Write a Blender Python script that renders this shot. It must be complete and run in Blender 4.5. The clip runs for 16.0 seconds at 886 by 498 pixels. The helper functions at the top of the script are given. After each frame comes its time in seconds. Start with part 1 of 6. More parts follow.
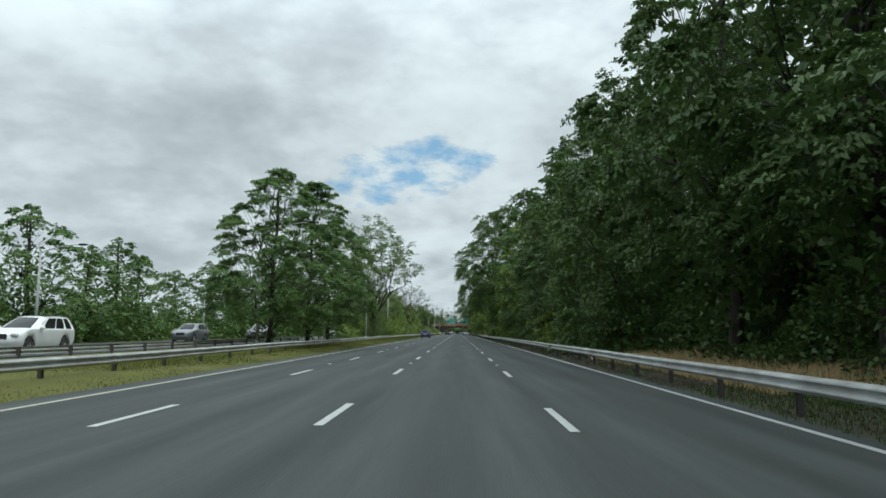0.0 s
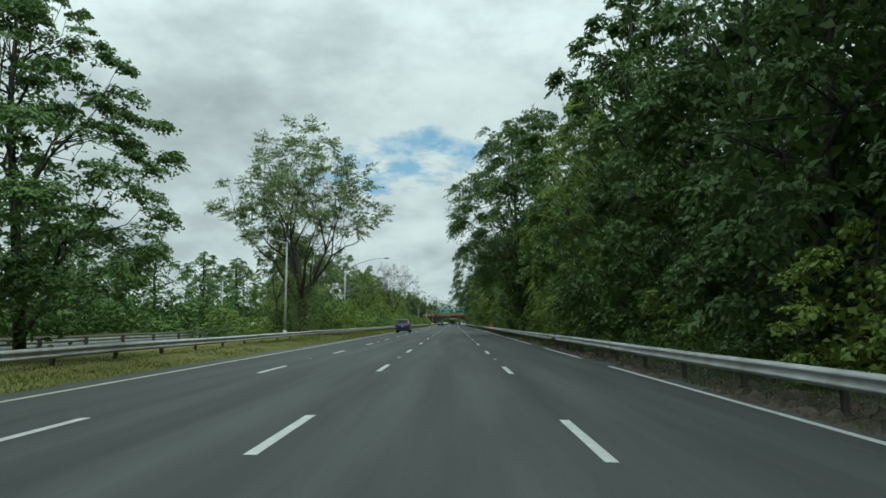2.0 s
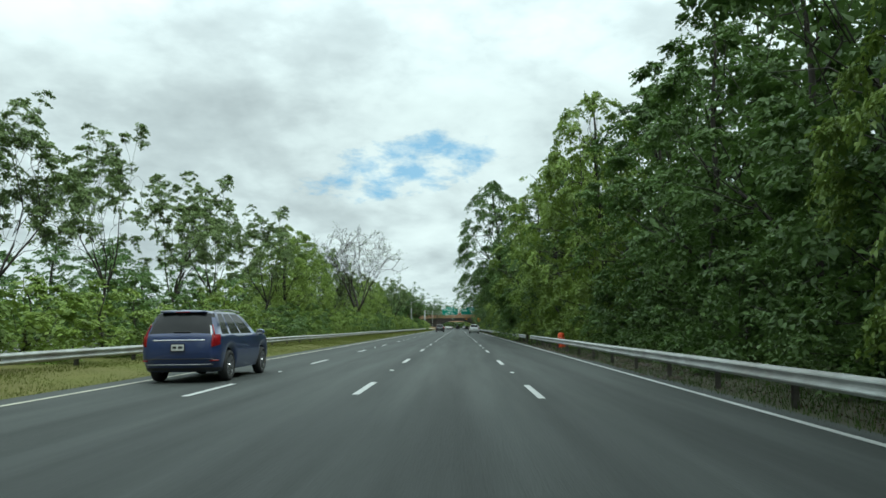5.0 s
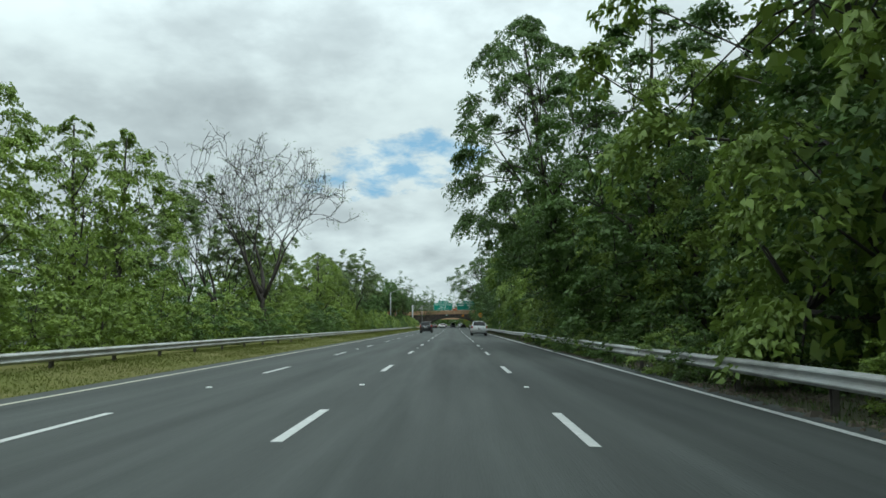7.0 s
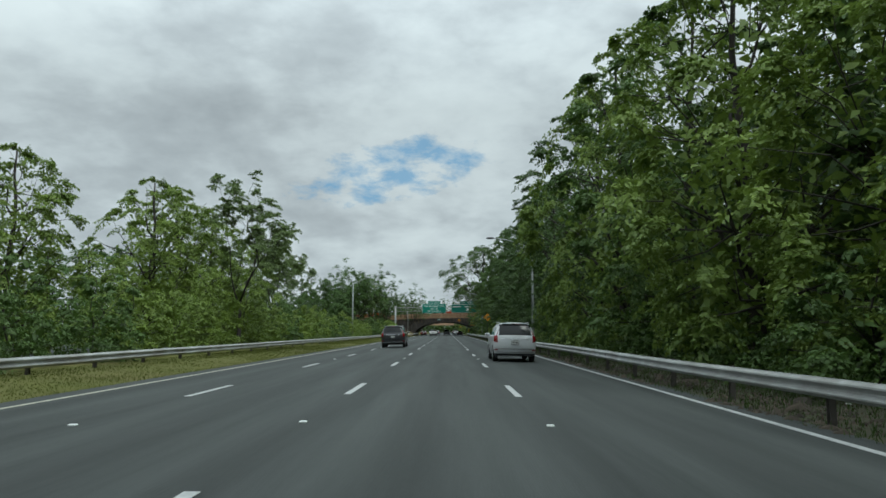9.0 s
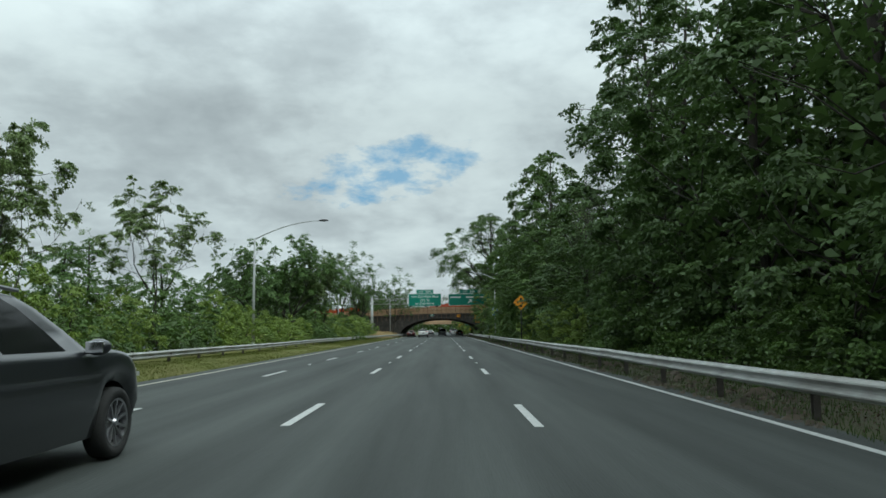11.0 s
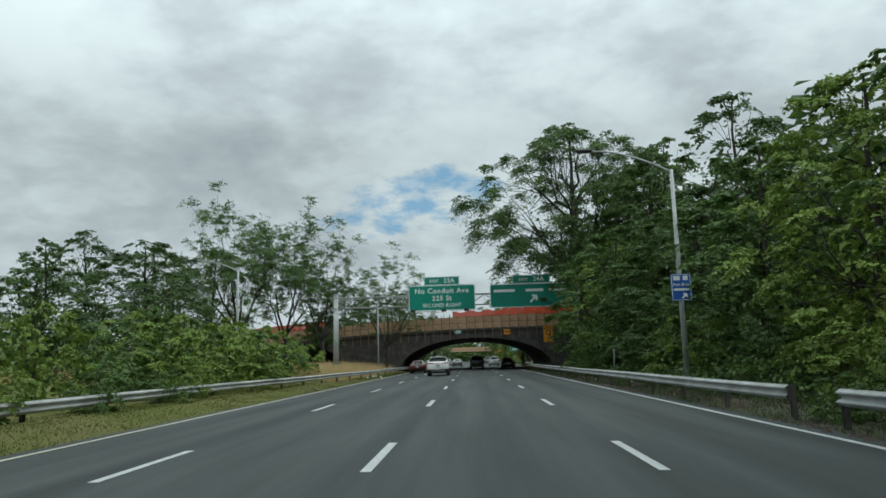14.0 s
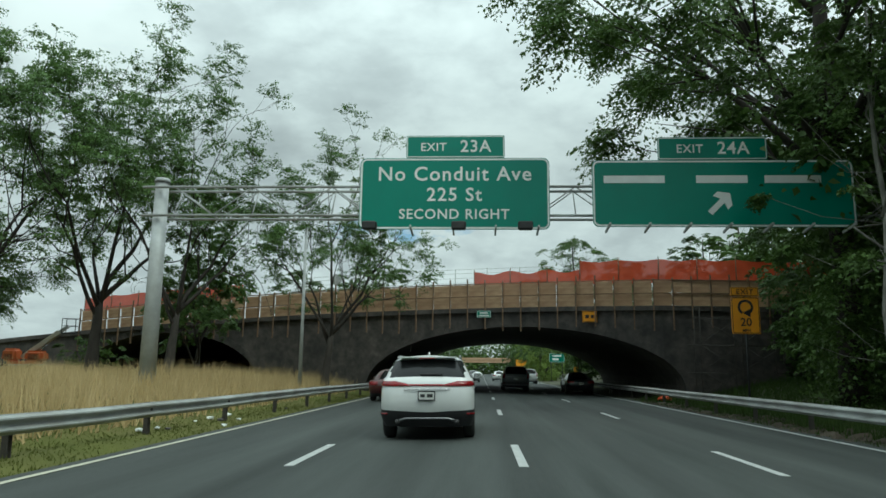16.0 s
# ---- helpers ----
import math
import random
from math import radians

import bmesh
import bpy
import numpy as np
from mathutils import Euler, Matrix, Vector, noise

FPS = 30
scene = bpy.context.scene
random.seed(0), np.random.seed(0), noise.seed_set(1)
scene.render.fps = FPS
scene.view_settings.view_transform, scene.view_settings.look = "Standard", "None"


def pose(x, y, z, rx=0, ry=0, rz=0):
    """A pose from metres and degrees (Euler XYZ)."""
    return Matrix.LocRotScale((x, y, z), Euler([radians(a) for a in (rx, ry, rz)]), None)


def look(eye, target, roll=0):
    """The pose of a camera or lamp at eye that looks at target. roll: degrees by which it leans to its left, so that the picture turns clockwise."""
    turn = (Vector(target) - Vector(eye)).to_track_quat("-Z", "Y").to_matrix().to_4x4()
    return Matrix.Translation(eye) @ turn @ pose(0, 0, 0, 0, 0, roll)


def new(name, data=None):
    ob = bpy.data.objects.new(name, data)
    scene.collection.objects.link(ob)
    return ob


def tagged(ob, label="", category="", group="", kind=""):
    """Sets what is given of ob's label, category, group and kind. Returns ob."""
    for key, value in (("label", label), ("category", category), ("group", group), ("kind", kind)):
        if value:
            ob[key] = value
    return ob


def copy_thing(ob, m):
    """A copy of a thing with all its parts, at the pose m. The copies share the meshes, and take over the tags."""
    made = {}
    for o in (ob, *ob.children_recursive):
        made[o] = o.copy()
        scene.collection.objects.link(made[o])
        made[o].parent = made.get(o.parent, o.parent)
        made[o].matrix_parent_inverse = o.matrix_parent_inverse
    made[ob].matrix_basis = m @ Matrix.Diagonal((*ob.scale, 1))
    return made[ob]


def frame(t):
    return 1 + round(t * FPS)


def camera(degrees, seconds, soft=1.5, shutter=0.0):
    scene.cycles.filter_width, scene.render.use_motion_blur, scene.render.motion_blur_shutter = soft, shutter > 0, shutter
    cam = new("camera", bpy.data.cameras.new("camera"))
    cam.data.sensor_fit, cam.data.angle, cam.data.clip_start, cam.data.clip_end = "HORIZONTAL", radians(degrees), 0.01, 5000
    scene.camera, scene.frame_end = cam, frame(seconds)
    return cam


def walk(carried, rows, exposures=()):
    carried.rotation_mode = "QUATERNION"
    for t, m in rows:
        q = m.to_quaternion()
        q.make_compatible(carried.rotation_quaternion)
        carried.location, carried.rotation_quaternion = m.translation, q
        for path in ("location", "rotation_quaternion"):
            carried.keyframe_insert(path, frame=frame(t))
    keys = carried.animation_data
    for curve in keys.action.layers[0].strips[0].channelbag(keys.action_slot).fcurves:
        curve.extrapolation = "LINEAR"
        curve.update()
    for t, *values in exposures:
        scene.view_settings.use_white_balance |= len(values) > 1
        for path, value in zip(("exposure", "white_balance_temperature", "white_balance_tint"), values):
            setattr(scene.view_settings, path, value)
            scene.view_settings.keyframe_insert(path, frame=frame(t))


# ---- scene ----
# ---------------------------------------------------------------- camera
cam = camera(63.5, 16.0, soft=1.6)


def shot(x, y, z, yaw, pitch, roll):
    return pose(x, y, z, 90 + pitch, 0, yaw) @ pose(0, 0, 0, 0, 0, roll)


PATH = [
    (0.0, 0.195, 0.119, 1.315, 1.214, 6.594, 0.406),
    (0.5, 0.214, 13.170, 1.315, 1.177, 6.392, 0.437),
    (1.0, 0.142, 25.746, 1.315, 0.838, 5.909, 0.675),
    (1.5, 0.248, 38.977, 1.315, 0.793, 6.013, -0.039),
    (2.0, 0.264, 51.836, 1.315, 0.820, 5.855, 0.131),
    (2.5, 0.275, 64.490, 1.315, 0.712, 5.925, 0.814),
    (3.0, 0.355, 77.442, 1.315, 0.830, 6.398, 0.268),
    (3.5, 0.278, 90.836, 1.315, 0.937, 6.331, 0.569),
    (4.0, 0.250, 103.873, 1.315, 1.108, 6.347, 0.353),
    (6.5, 0.197, 171.354, 1.315, 1.053, 5.838, -0.104),
    (7.0, 0.246, 184.973, 1.315, 0.803, 6.005, -0.135),
    (7.5, 0.162, 198.400, 1.315, 0.369, 6.152, 0.478),
    (8.0, 0.253, 211.391, 1.315, 0.286, 6.296, 0.294),
    (8.5, 0.399, 224.887, 1.315, 0.502, 6.464, -0.704),
    (9.0, 0.340, 238.966, 1.315, 0.351, 6.525, 0.014),
    (11.5, 0.518, 306.016, 1.315, -0.007, 6.469, -0.738),
    (12.0, 0.467, 319.367, 1.315, 0.256, 6.466, -0.536),
    (12.5, 0.228, 331.693, 1.315, 0.353, 6.188, 0.015),
    (13.0, 0.078, 343.886, 1.315, 1.519, 8.535, -0.844),
    (13.5, -0.176, 355.247, 1.315, 1.603, 8.157, -0.641),
    (14.0, -0.403, 367.163, 1.315, 2.133, 8.809, -1.623),
    (14.5, -0.883, 378.998, 1.315, 2.398, 9.452, -0.752),
    (15.0, -1.400, 390.922, 1.315, 2.744, 9.740, -0.414),
    (15.5, -1.801, 402.365, 1.315, 3.409, 9.842, 0.567),
    (16.0, -2.356, 414.371, 1.315, 3.126, 9.673, 0.725)
]
EXPOSURE = [(0.0, -0.05, -2), (1.0, -0.05, -8), (2.0, -0.12, -11), (3.0, 0.05, -12), (4.0, 0.32, -12), (6.5, 0.03, -7), (8.0, 0.08, -8), (8.5, 0.08, -7), (9.0, -0.28, -3),
            (11.5, -0.18, -6), (12.5, -0.18, -4), (14.0, -0.27, -4), (15.5, -0.32, -5), (16.0, -0.17, -12)]
walk(cam, [(row[0], shot(*row[1:])) for row in PATH], [(t, stops, 5980, tint) for t, stops, tint in EXPOSURE])

# ---------------------------------------------------------------- sky and sun
world = bpy.data.worlds.new("sky")
scene.world = world
world.use_nodes = True
SUN_AZ, SUN_EL = radians(138), radians(56)


def build_sky():
    nt = world.node_tree
    nt.nodes.clear()
    N, L = nt.nodes.new, nt.links.new

    def math_node(op, a, b=None, c=None):
        n = N("ShaderNodeMath")
        n.operation = op
        for i, v in enumerate((a, b, c)):
            if v is None:
                continue
            if isinstance(v, (int, float)):
                n.inputs[i].default_value = v
            else:
                L(v, n.inputs[i])
        return n.outputs[0]

    def ramp(fac, stops):
        n = N("ShaderNodeValToRGB")
        el = n.color_ramp.elements
        while len(el) < len(stops):
            el.new(0.5)
        for e, (p, c) in zip(el, stops):
            e.position = p
            e.color = (*c, 1) if isinstance(c, tuple) else (c, c, c, 1)
        L(fac, n.inputs[0])
        return n.outputs[0]

    def noise_tex(vec, scale, detail, rough, dist=0.0):
        n = N("ShaderNodeTexNoise")
        n.inputs["Scale"].default_value, n.inputs["Detail"].default_value = scale, detail
        n.inputs["Roughness"].default_value, n.inputs["Distortion"].default_value = rough, dist
        L(vec, n.inputs["Vector"])
        return n.outputs["Fac"]

    out, bg = N("ShaderNodeOutputWorld"), N("ShaderNodeBackground")
    sky = N("ShaderNodeTexSky")
    sky.sky_type, sky.sun_disc = "NISHITA", False
    sky.sun_elevation, sky.sun_rotation = SUN_EL, SUN_AZ
    tc, sep = N("ShaderNodeTexCoord"), N("ShaderNodeSeparateXYZ")
    L(tc.outputs["Generated"], sep.inputs[0])
    x, y, z = sep.outputs
    comb = N("ShaderNodeCombineXYZ")
    den = math_node("ADD", math_node("MAXIMUM", z, 0.0), 0.38)
    L(math_node("DIVIDE", x, den), comb.inputs[0])
    L(math_node("DIVIDE", y, den), comb.inputs[1])
    L(math_node("MULTIPLY", z, 1.3), comb.inputs[2])
    uv = comb.outputs[0]
    big = noise_tex(uv, 1.9, 4, 0.5, 0.1)
    mid = noise_tex(uv, 4.6, 9, 0.55, 0.1)
    fine = noise_tex(uv, 14.0, 7, 0.6, 0.2)
    d = math_node("ADD", math_node("MULTIPLY", big, 0.52), math_node("MULTIPLY", mid, 0.38))
    d = math_node("ADD", d, math_node("MULTIPLY", fine, 0.10))
    puff = None
    for sc, k in ((3.2, 0.55), (7.5, 0.30), (17.0, 0.15)):
        b = math_node("ABSOLUTE", math_node("SUBTRACT", noise_tex(uv, sc, 2, 0.45, 0.25), 0.5))
        b = math_node("MULTIPLY", b, 4.0 * k)
        puff = b if puff is None else math_node("ADD", puff, b)
    d = math_node("SUBTRACT", math_node("ADD", d, 0.05), math_node("MULTIPLY", puff, 0.12))
    cloud = ramp(d, [(0.40, (0.91, 0.925, 0.945)), (0.46, (0.85, 0.865, 0.89)), (0.515, (0.755, 0.77, 0.80)), (0.57, (0.645, 0.658, 0.69)), (0.66, (0.53, 0.543, 0.575))])
    # one break in the cloud deck, low above the road ahead
    gx = math_node("DIVIDE", math_node("SUBTRACT", x, -0.062), 0.125)
    gz = math_node("SUBTRACT", math_node("SUBTRACT", z, 0.234), math_node("MULTIPLY", x, 0.18))
    gz = math_node("DIVIDE", gz, 0.036)
    r2 = math_node("ADD", math_node("MULTIPLY", gx, gx), math_node("MULTIPLY", gz, gz))
    ahead = math_node("GREATER_THAN", y, 0.0)
    gap = math_node("SUBTRACT", 1.25, r2)
    gap = math_node("ADD", gap, math_node("MULTIPLY", math_node("SUBTRACT", fine, 0.5), 5.5))
    gap = math_node("ADD", gap, math_node("MULTIPLY", math_node("SUBTRACT", mid, 0.5), 3.4))
    gap = math_node("MULTIPLY", gap, ahead)
    n = N("ShaderNodeMapRange")
    n.inputs["From Min"].default_value, n.inputs["From Max"].default_value = 0.2, 1.5
    n.inputs["To Max"].default_value = 0.74
    L(gap, n.inputs["Value"])
    blue = N("ShaderNodeMix")
    blue.data_type = "RGBA"
    L(n.outputs[0], blue.inputs["Factor"])
    L(cloud, blue.inputs["A"])
    tint = N("ShaderNodeMix")
    tint.data_type = "RGBA"
    tint.inputs["Factor"].default_value = 0.97
    L(sky.outputs[0], tint.inputs["A"])
    tint.inputs["B"].default_value = (0.13, 0.36, 0.62, 1)
    L(tint.outputs["Result"], blue.inputs["B"])
    L(blue.outputs["Result"], bg.inputs["Color"])
    # an overcast sky is brighter towards the zenith
    L(math_node("ADD", 0.885, math_node("MULTIPLY", math_node("MAXIMUM", math_node("SUBTRACT", z, 0.3), 0.0), 2.6)), bg.inputs["Strength"])
    L(bg.outputs[0], out.inputs[0])


build_sky()
sun = new("sun", bpy.data.lights.new("sun", "SUN"))
sun.data.energy, sun.data.angle, sun.data.color = 1.25, radians(20), (1.0, 0.96, 0.9)
sun.matrix_world = look((0, 0, 0), (-math.sin(SUN_AZ) * math.cos(SUN_EL), -math.cos(SUN_AZ) * math.cos(SUN_EL), -math.sin(SUN_EL)))

# ---------------------------------------------------------------- materials


def material(name, base, rough=0.7, metal=0.0, dark=None, scale=4.0, bump=0.0, bump_scale=40.0, coat=0.0, island=0.0, objectvar=0.0,
             translucent=0.0, stain=None, stain_scale=0.4, stain_amount=0.5, emit=0.0, spec=0.5, alpha=1.0, stretch=(1, 1, 1)):
    """A node material: two scales of colour variation, roughness variation, fine relief."""
    m = bpy.data.materials.new(name)
    m.use_nodes = True
    nt = m.node_tree
    N, L = nt.nodes.new, nt.links.new
    b = nt.nodes["Principled BSDF"]
    b.inputs["Roughness"].default_value, b.inputs["Metallic"].default_value = rough, metal
    b.inputs["Specular IOR Level"].default_value = spec
    b.inputs["Coat Weight"].default_value = coat
    b.inputs["Coat Roughness"].default_value = 0.05
    b.inputs["Base Color"].default_value = (*base, 1)
    tc, mp = N("ShaderNodeTexCoord"), N("ShaderNodeMapping")
    mp.inputs["Scale"].default_value = stretch
    L(tc.outputs["Object"], mp.inputs["Vector"])
    col = None

    def mix(fac, a, c):
        x = N("ShaderNodeMix")
        x.data_type = "RGBA"
        for sock, v in (("Factor", fac), ("A", a), ("B", c)):
            if isinstance(v, tuple):
                x.inputs[sock].default_value = (*v, 1)
            elif isinstance(v, (int, float)):
                x.inputs[sock].default_value = v
            else:
                L(v, x.inputs[sock])
        return x.outputs["Result"]

    def tex(sc, detail=6.0):
        t = N("ShaderNodeTexNoise")
        t.inputs["Scale"].default_value, t.inputs["Detail"].default_value = sc, detail
        t.inputs["Roughness"].default_value = 0.6
        L(mp.outputs[0], t.inputs["Vector"])
        r = N("ShaderNodeMapRange")
        r.inputs["From Min"].default_value, r.inputs["From Max"].default_value = 0.3, 0.7
        L(t.outputs["Fac"], r.inputs["Value"])
        return r.outputs[0]

    if dark is not None:
        col = mix(tex(scale), base, dark)
        if island > 0:
            g = N("ShaderNodeNewGeometry")
            col = mix(g.outputs["Random Per Island"], col, dark) if island >= 1 else mix(math_mul(nt, g.outputs["Random Per Island"], island), col, dark)
        if objectvar > 0:
            o = N("ShaderNodeObjectInfo")
            col = mix(math_mul(nt, o.outputs["Random"], objectvar), col, dark)
    if stain is not None:
        col = mix(math_mul(nt, tex(stain_scale, 8.0), stain_amount), col if col is not None else base, stain)
    if col is not None:
        L(col, b.inputs["Base Color"])
    if bump > 0:
        t = N("ShaderNodeTexNoise")
        t.inputs["Scale"].default_value, t.inputs["Detail"].default_value = bump_scale, 5
        L(mp.outputs[0], t.inputs["Vector"])
        bp = N("ShaderNodeBump")
        bp.inputs["Strength"].default_value, bp.inputs["Distance"].default_value = bump, 0.02
        L(t.outputs["Fac"], bp.inputs["Height"])
        L(bp.outputs[0], b.inputs["Normal"])
    if emit > 0:
        b.inputs["Emission Color"].default_value, b.inputs["Emission Strength"].default_value = (*base, 1), emit
    surf = b.outputs[0]
    if translucent > 0:
        tr, ms = N("ShaderNodeBsdfTranslucent"), N("ShaderNodeMixShader")
        ms.inputs[0].default_value = translucent
        if col is not None:
            L(col, tr.inputs["Color"])
        else:
            tr.inputs["Color"].default_value = (*base, 1)
        L(surf, ms.inputs[1])
        L(tr.outputs[0], ms.inputs[2])
        surf = ms.outputs[0]
    if alpha < 1:
        tr, ms = N("ShaderNodeBsdfTransparent"), N("ShaderNodeMixShader")
        ms.inputs[0].default_value = alpha
        L(tr.outputs[0], ms.inputs[1])
        L(surf, ms.inputs[2])
        surf = ms.outputs[0]
    L(surf, nt.nodes["Material Output"].inputs["Surface"])
    return m


def math_mul(nt, sock, k):
    n = nt.nodes.new("ShaderNodeMath")
    n.operation = "MULTIPLY"
    nt.links.new(sock, n.inputs[0])
    n.inputs[1].default_value = k
    return n.outputs[0]


M_ASPHALT = material("asphalt", (0.045, 0.050, 0.047), 0.8, dark=(0.024, 0.028, 0.026), scale=0.7, bump=0.5, bump_scale=45,
                     stain=(0.082, 0.089, 0.086), stain_scale=1.6, stain_amount=0.55, stretch=(1, 0.05, 1), spec=0.25)


def wheel_paths(m):
    """Polished lighter tracks where the tyres run, two to each lane, with darker oil between."""
    nt = m.node_tree
    N, L = nt.nodes.new, nt.links.new
    b = nt.nodes["Principled BSDF"]
    was = b.inputs["Base Color"].links[0].from_socket
    tc, sep = N("ShaderNodeTexCoord"), N("ShaderNodeSeparateXYZ")
    L(tc.outputs["Object"], sep.inputs[0])

    def op(kind, a, k):
        n = N("ShaderNodeMath")
        n.operation = kind
        for i, v in enumerate((a, k)):
            if isinstance(v, (int, float)):
                n.inputs[i].default_value = v
            elif v is not None:
                L(v, n.inputs[i])
        return n.outputs[0]

    t = op("COSINE", op("MULTIPLY", op("ADD", sep.outputs[0], 1.72), 2 * math.pi / 1.76), None)
    wob = N("ShaderNodeTexNoise")
    wob.inputs["Scale"].default_value, wob.inputs["Detail"].default_value = 0.12, 3
    L(tc.outputs["Object"], wob.inputs["Vector"])
    k = op("ADD", 1.0, op("MULTIPLY", op("MULTIPLY", t, wob.outputs["Fac"]), -0.26))
    mul = N("ShaderNodeVectorMath")
    mul.operation = "SCALE"
    L(was, mul.inputs[0])
    L(k, mul.inputs["Scale"])
    L(mul.outputs[0], b.inputs["Base Color"])


wheel_paths(M_ASPHALT)
M_PAINT_ROAD = material("road_paint", (0.55, 0.56, 0.55), 0.6, dark=(0.40, 0.41, 0.40), scale=3, stain=(0.16, 0.16, 0.16), stain_scale=9, stain_amount=0.45, bump=0.2)
M_PAINT_YELLOW = material("faded_yellow_paint", (0.56, 0.535, 0.42), 0.6, dark=(0.42, 0.40, 0.32), scale=3, stain=(0.16, 0.16, 0.14), stain_scale=9, stain_amount=0.45, bump=0.2)
M_GRASS_GROUND = material("turf", (0.112, 0.122, 0.032), 0.95, dark=(0.075, 0.09, 0.024), scale=0.8, stain=(0.14, 0.12, 0.055), stain_scale=0.25, stain_amount=0.7, bump=0.6, bump_scale=25, spec=0.08)
M_LITTER = material("leaf_litter", (0.062, 0.048, 0.032), 0.95, dark=(0.022, 0.022, 0.014), scale=3.0, stain=(0.06, 0.075, 0.025), stain_scale=0.5, stain_amount=0.7, bump=0.8, bump_scale=18)
M_GALV = material("galvanised_steel", (0.50, 0.52, 0.51), 0.62, 0.2, dark=(0.33, 0.35, 0.345), scale=1.6, stain=(0.15, 0.125, 0.10), stain_scale=0.9, stain_amount=0.62, bump=0.12)
M_POST = material("weathered_post", (0.085, 0.078, 0.07), 0.85, 0.1, dark=(0.045, 0.038, 0.032), scale=6, bump=0.2)
M_POLE = material("grey_pole", (0.50, 0.52, 0.53), 0.5, 0.1, dark=(0.33, 0.34, 0.33), scale=2, stain=(0.22, 0.21, 0.19), stain_scale=0.9, stain_amount=0.4)
M_BARK = material("bark", (0.055, 0.046, 0.038), 0.9, dark=(0.022, 0.019, 0.016), scale=5, bump=0.7, bump_scale=18, stretch=(1, 1, 0.25))
M_BARK_PALE = material("pale_bark", (0.36, 0.345, 0.31), 0.85, dark=(0.12, 0.115, 0.10), scale=3, bump=0.5, bump_scale=12, stretch=(1, 1, 0.4))


def leaf_material(name, light, dark):
    return material(name, light, 0.5, dark=dark, scale=0.35, island=0.4, objectvar=0.3, translucent=0.28, spec=0.38)


M_LEAF_OAK = leaf_material("oak_leaves", (0.132, 0.216, 0.045), (0.062, 0.11, 0.026))
M_LEAF_LIGHT = leaf_material("light_leaves", (0.27, 0.36, 0.064), (0.135, 0.20, 0.038))
M_LEAF_MID = leaf_material("mid_green_leaves", (0.165, 0.265, 0.07), (0.08, 0.145, 0.038))
M_LEAF_DARK = leaf_material("dark_leaves", (0.114, 0.185, 0.046), (0.058, 0.10, 0.029))
M_LEAF_PALE = leaf_material("pale_leaves", (0.24, 0.315, 0.11), (0.125, 0.18, 0.06))
M_STRAW = material("straw", (0.68, 0.53, 0.29), 0.9, dark=(0.44, 0.33, 0.16), scale=0.7, island=0.8, translucent=0.3)
M_BLADE = material("grass_blades", (0.132, 0.148, 0.038), 0.9, dark=(0.105, 0.122, 0.032), scale=0.6, island=0.6, translucent=0.5, spec=0.1)
M_WEED = material("weed_blades", (0.085, 0.13, 0.034), 0.9, dark=(0.042, 0.072, 0.02), scale=0.6, island=0.8, translucent=0.4, spec=0.15)
M_DEAD = material("dead_leaves", (0.12, 0.075, 0.05), 0.9, dark=(0.04, 0.028, 0.02), scale=1.5, island=0.9)
M_STONE = material("dark_stone", (0.15, 0.13, 0.115), 0.9, dark=(0.045, 0.042, 0.04), scale=2.2, stain=(0.03, 0.029, 0.03), stain_scale=0.7, stain_amount=0.8, bump=1.0, bump_scale=3.5)
M_PLY = material("plywood", (0.68, 0.49, 0.31), 0.8, dark=(0.42, 0.26, 0.15), scale=1.4, objectvar=0.75, stain=(0.24, 0.13, 0.08), stain_scale=0.8, stain_amount=0.4, bump=0.15, stretch=(1, 1, 4))
M_TIMBER = material("scaffold_timber", (0.24, 0.15, 0.09), 0.85, dark=(0.12, 0.075, 0.045), scale=3, objectvar=0.6)
M_NET = material("orange_netting", (0.62, 0.085, 0.03), 0.8, dark=(0.45, 0.055, 0.02), scale=1.2, translucent=0.35, alpha=0.92)
M_SIGN = material("sign_green", (0.004, 0.21, 0.145), 0.4, dark=(0.004, 0.18, 0.125), scale=0.7, spec=0.5)
M_SIGN_WHITE = material("sign_white", (0.78, 0.80, 0.78), 0.45, dark=(0.68, 0.70, 0.68), scale=2)
M_SIGN_YELLOW = material("sign_yellow", (0.78, 0.33, 0.012), 0.45, dark=(0.68, 0.27, 0.01), scale=1.5)
M_SIGN_BLUE = material("sign_blue", (0.02, 0.10, 0.40), 0.45, dark=(0.015, 0.08, 0.32), scale=1.5)
M_BLACK = material("black_plastic", (0.02, 0.02, 0.022), 0.55, dark=(0.012, 0.012, 0.013), scale=4)
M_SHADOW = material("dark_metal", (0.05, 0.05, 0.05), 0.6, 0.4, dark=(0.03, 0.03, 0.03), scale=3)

# ---------------------------------------------------------------- mesh helpers


def mesh_from(name, verts, faces, mat, smooth=False):
    me = bpy.data.meshes.new(name)
    me.from_pydata([tuple(v) for v in verts], [], [tuple(f) for f in faces])
    me.materials.append(mat)
    if smooth:
        me.polygons.foreach_set("use_smooth", [True] * len(me.polygons))
    me.update()
    return me


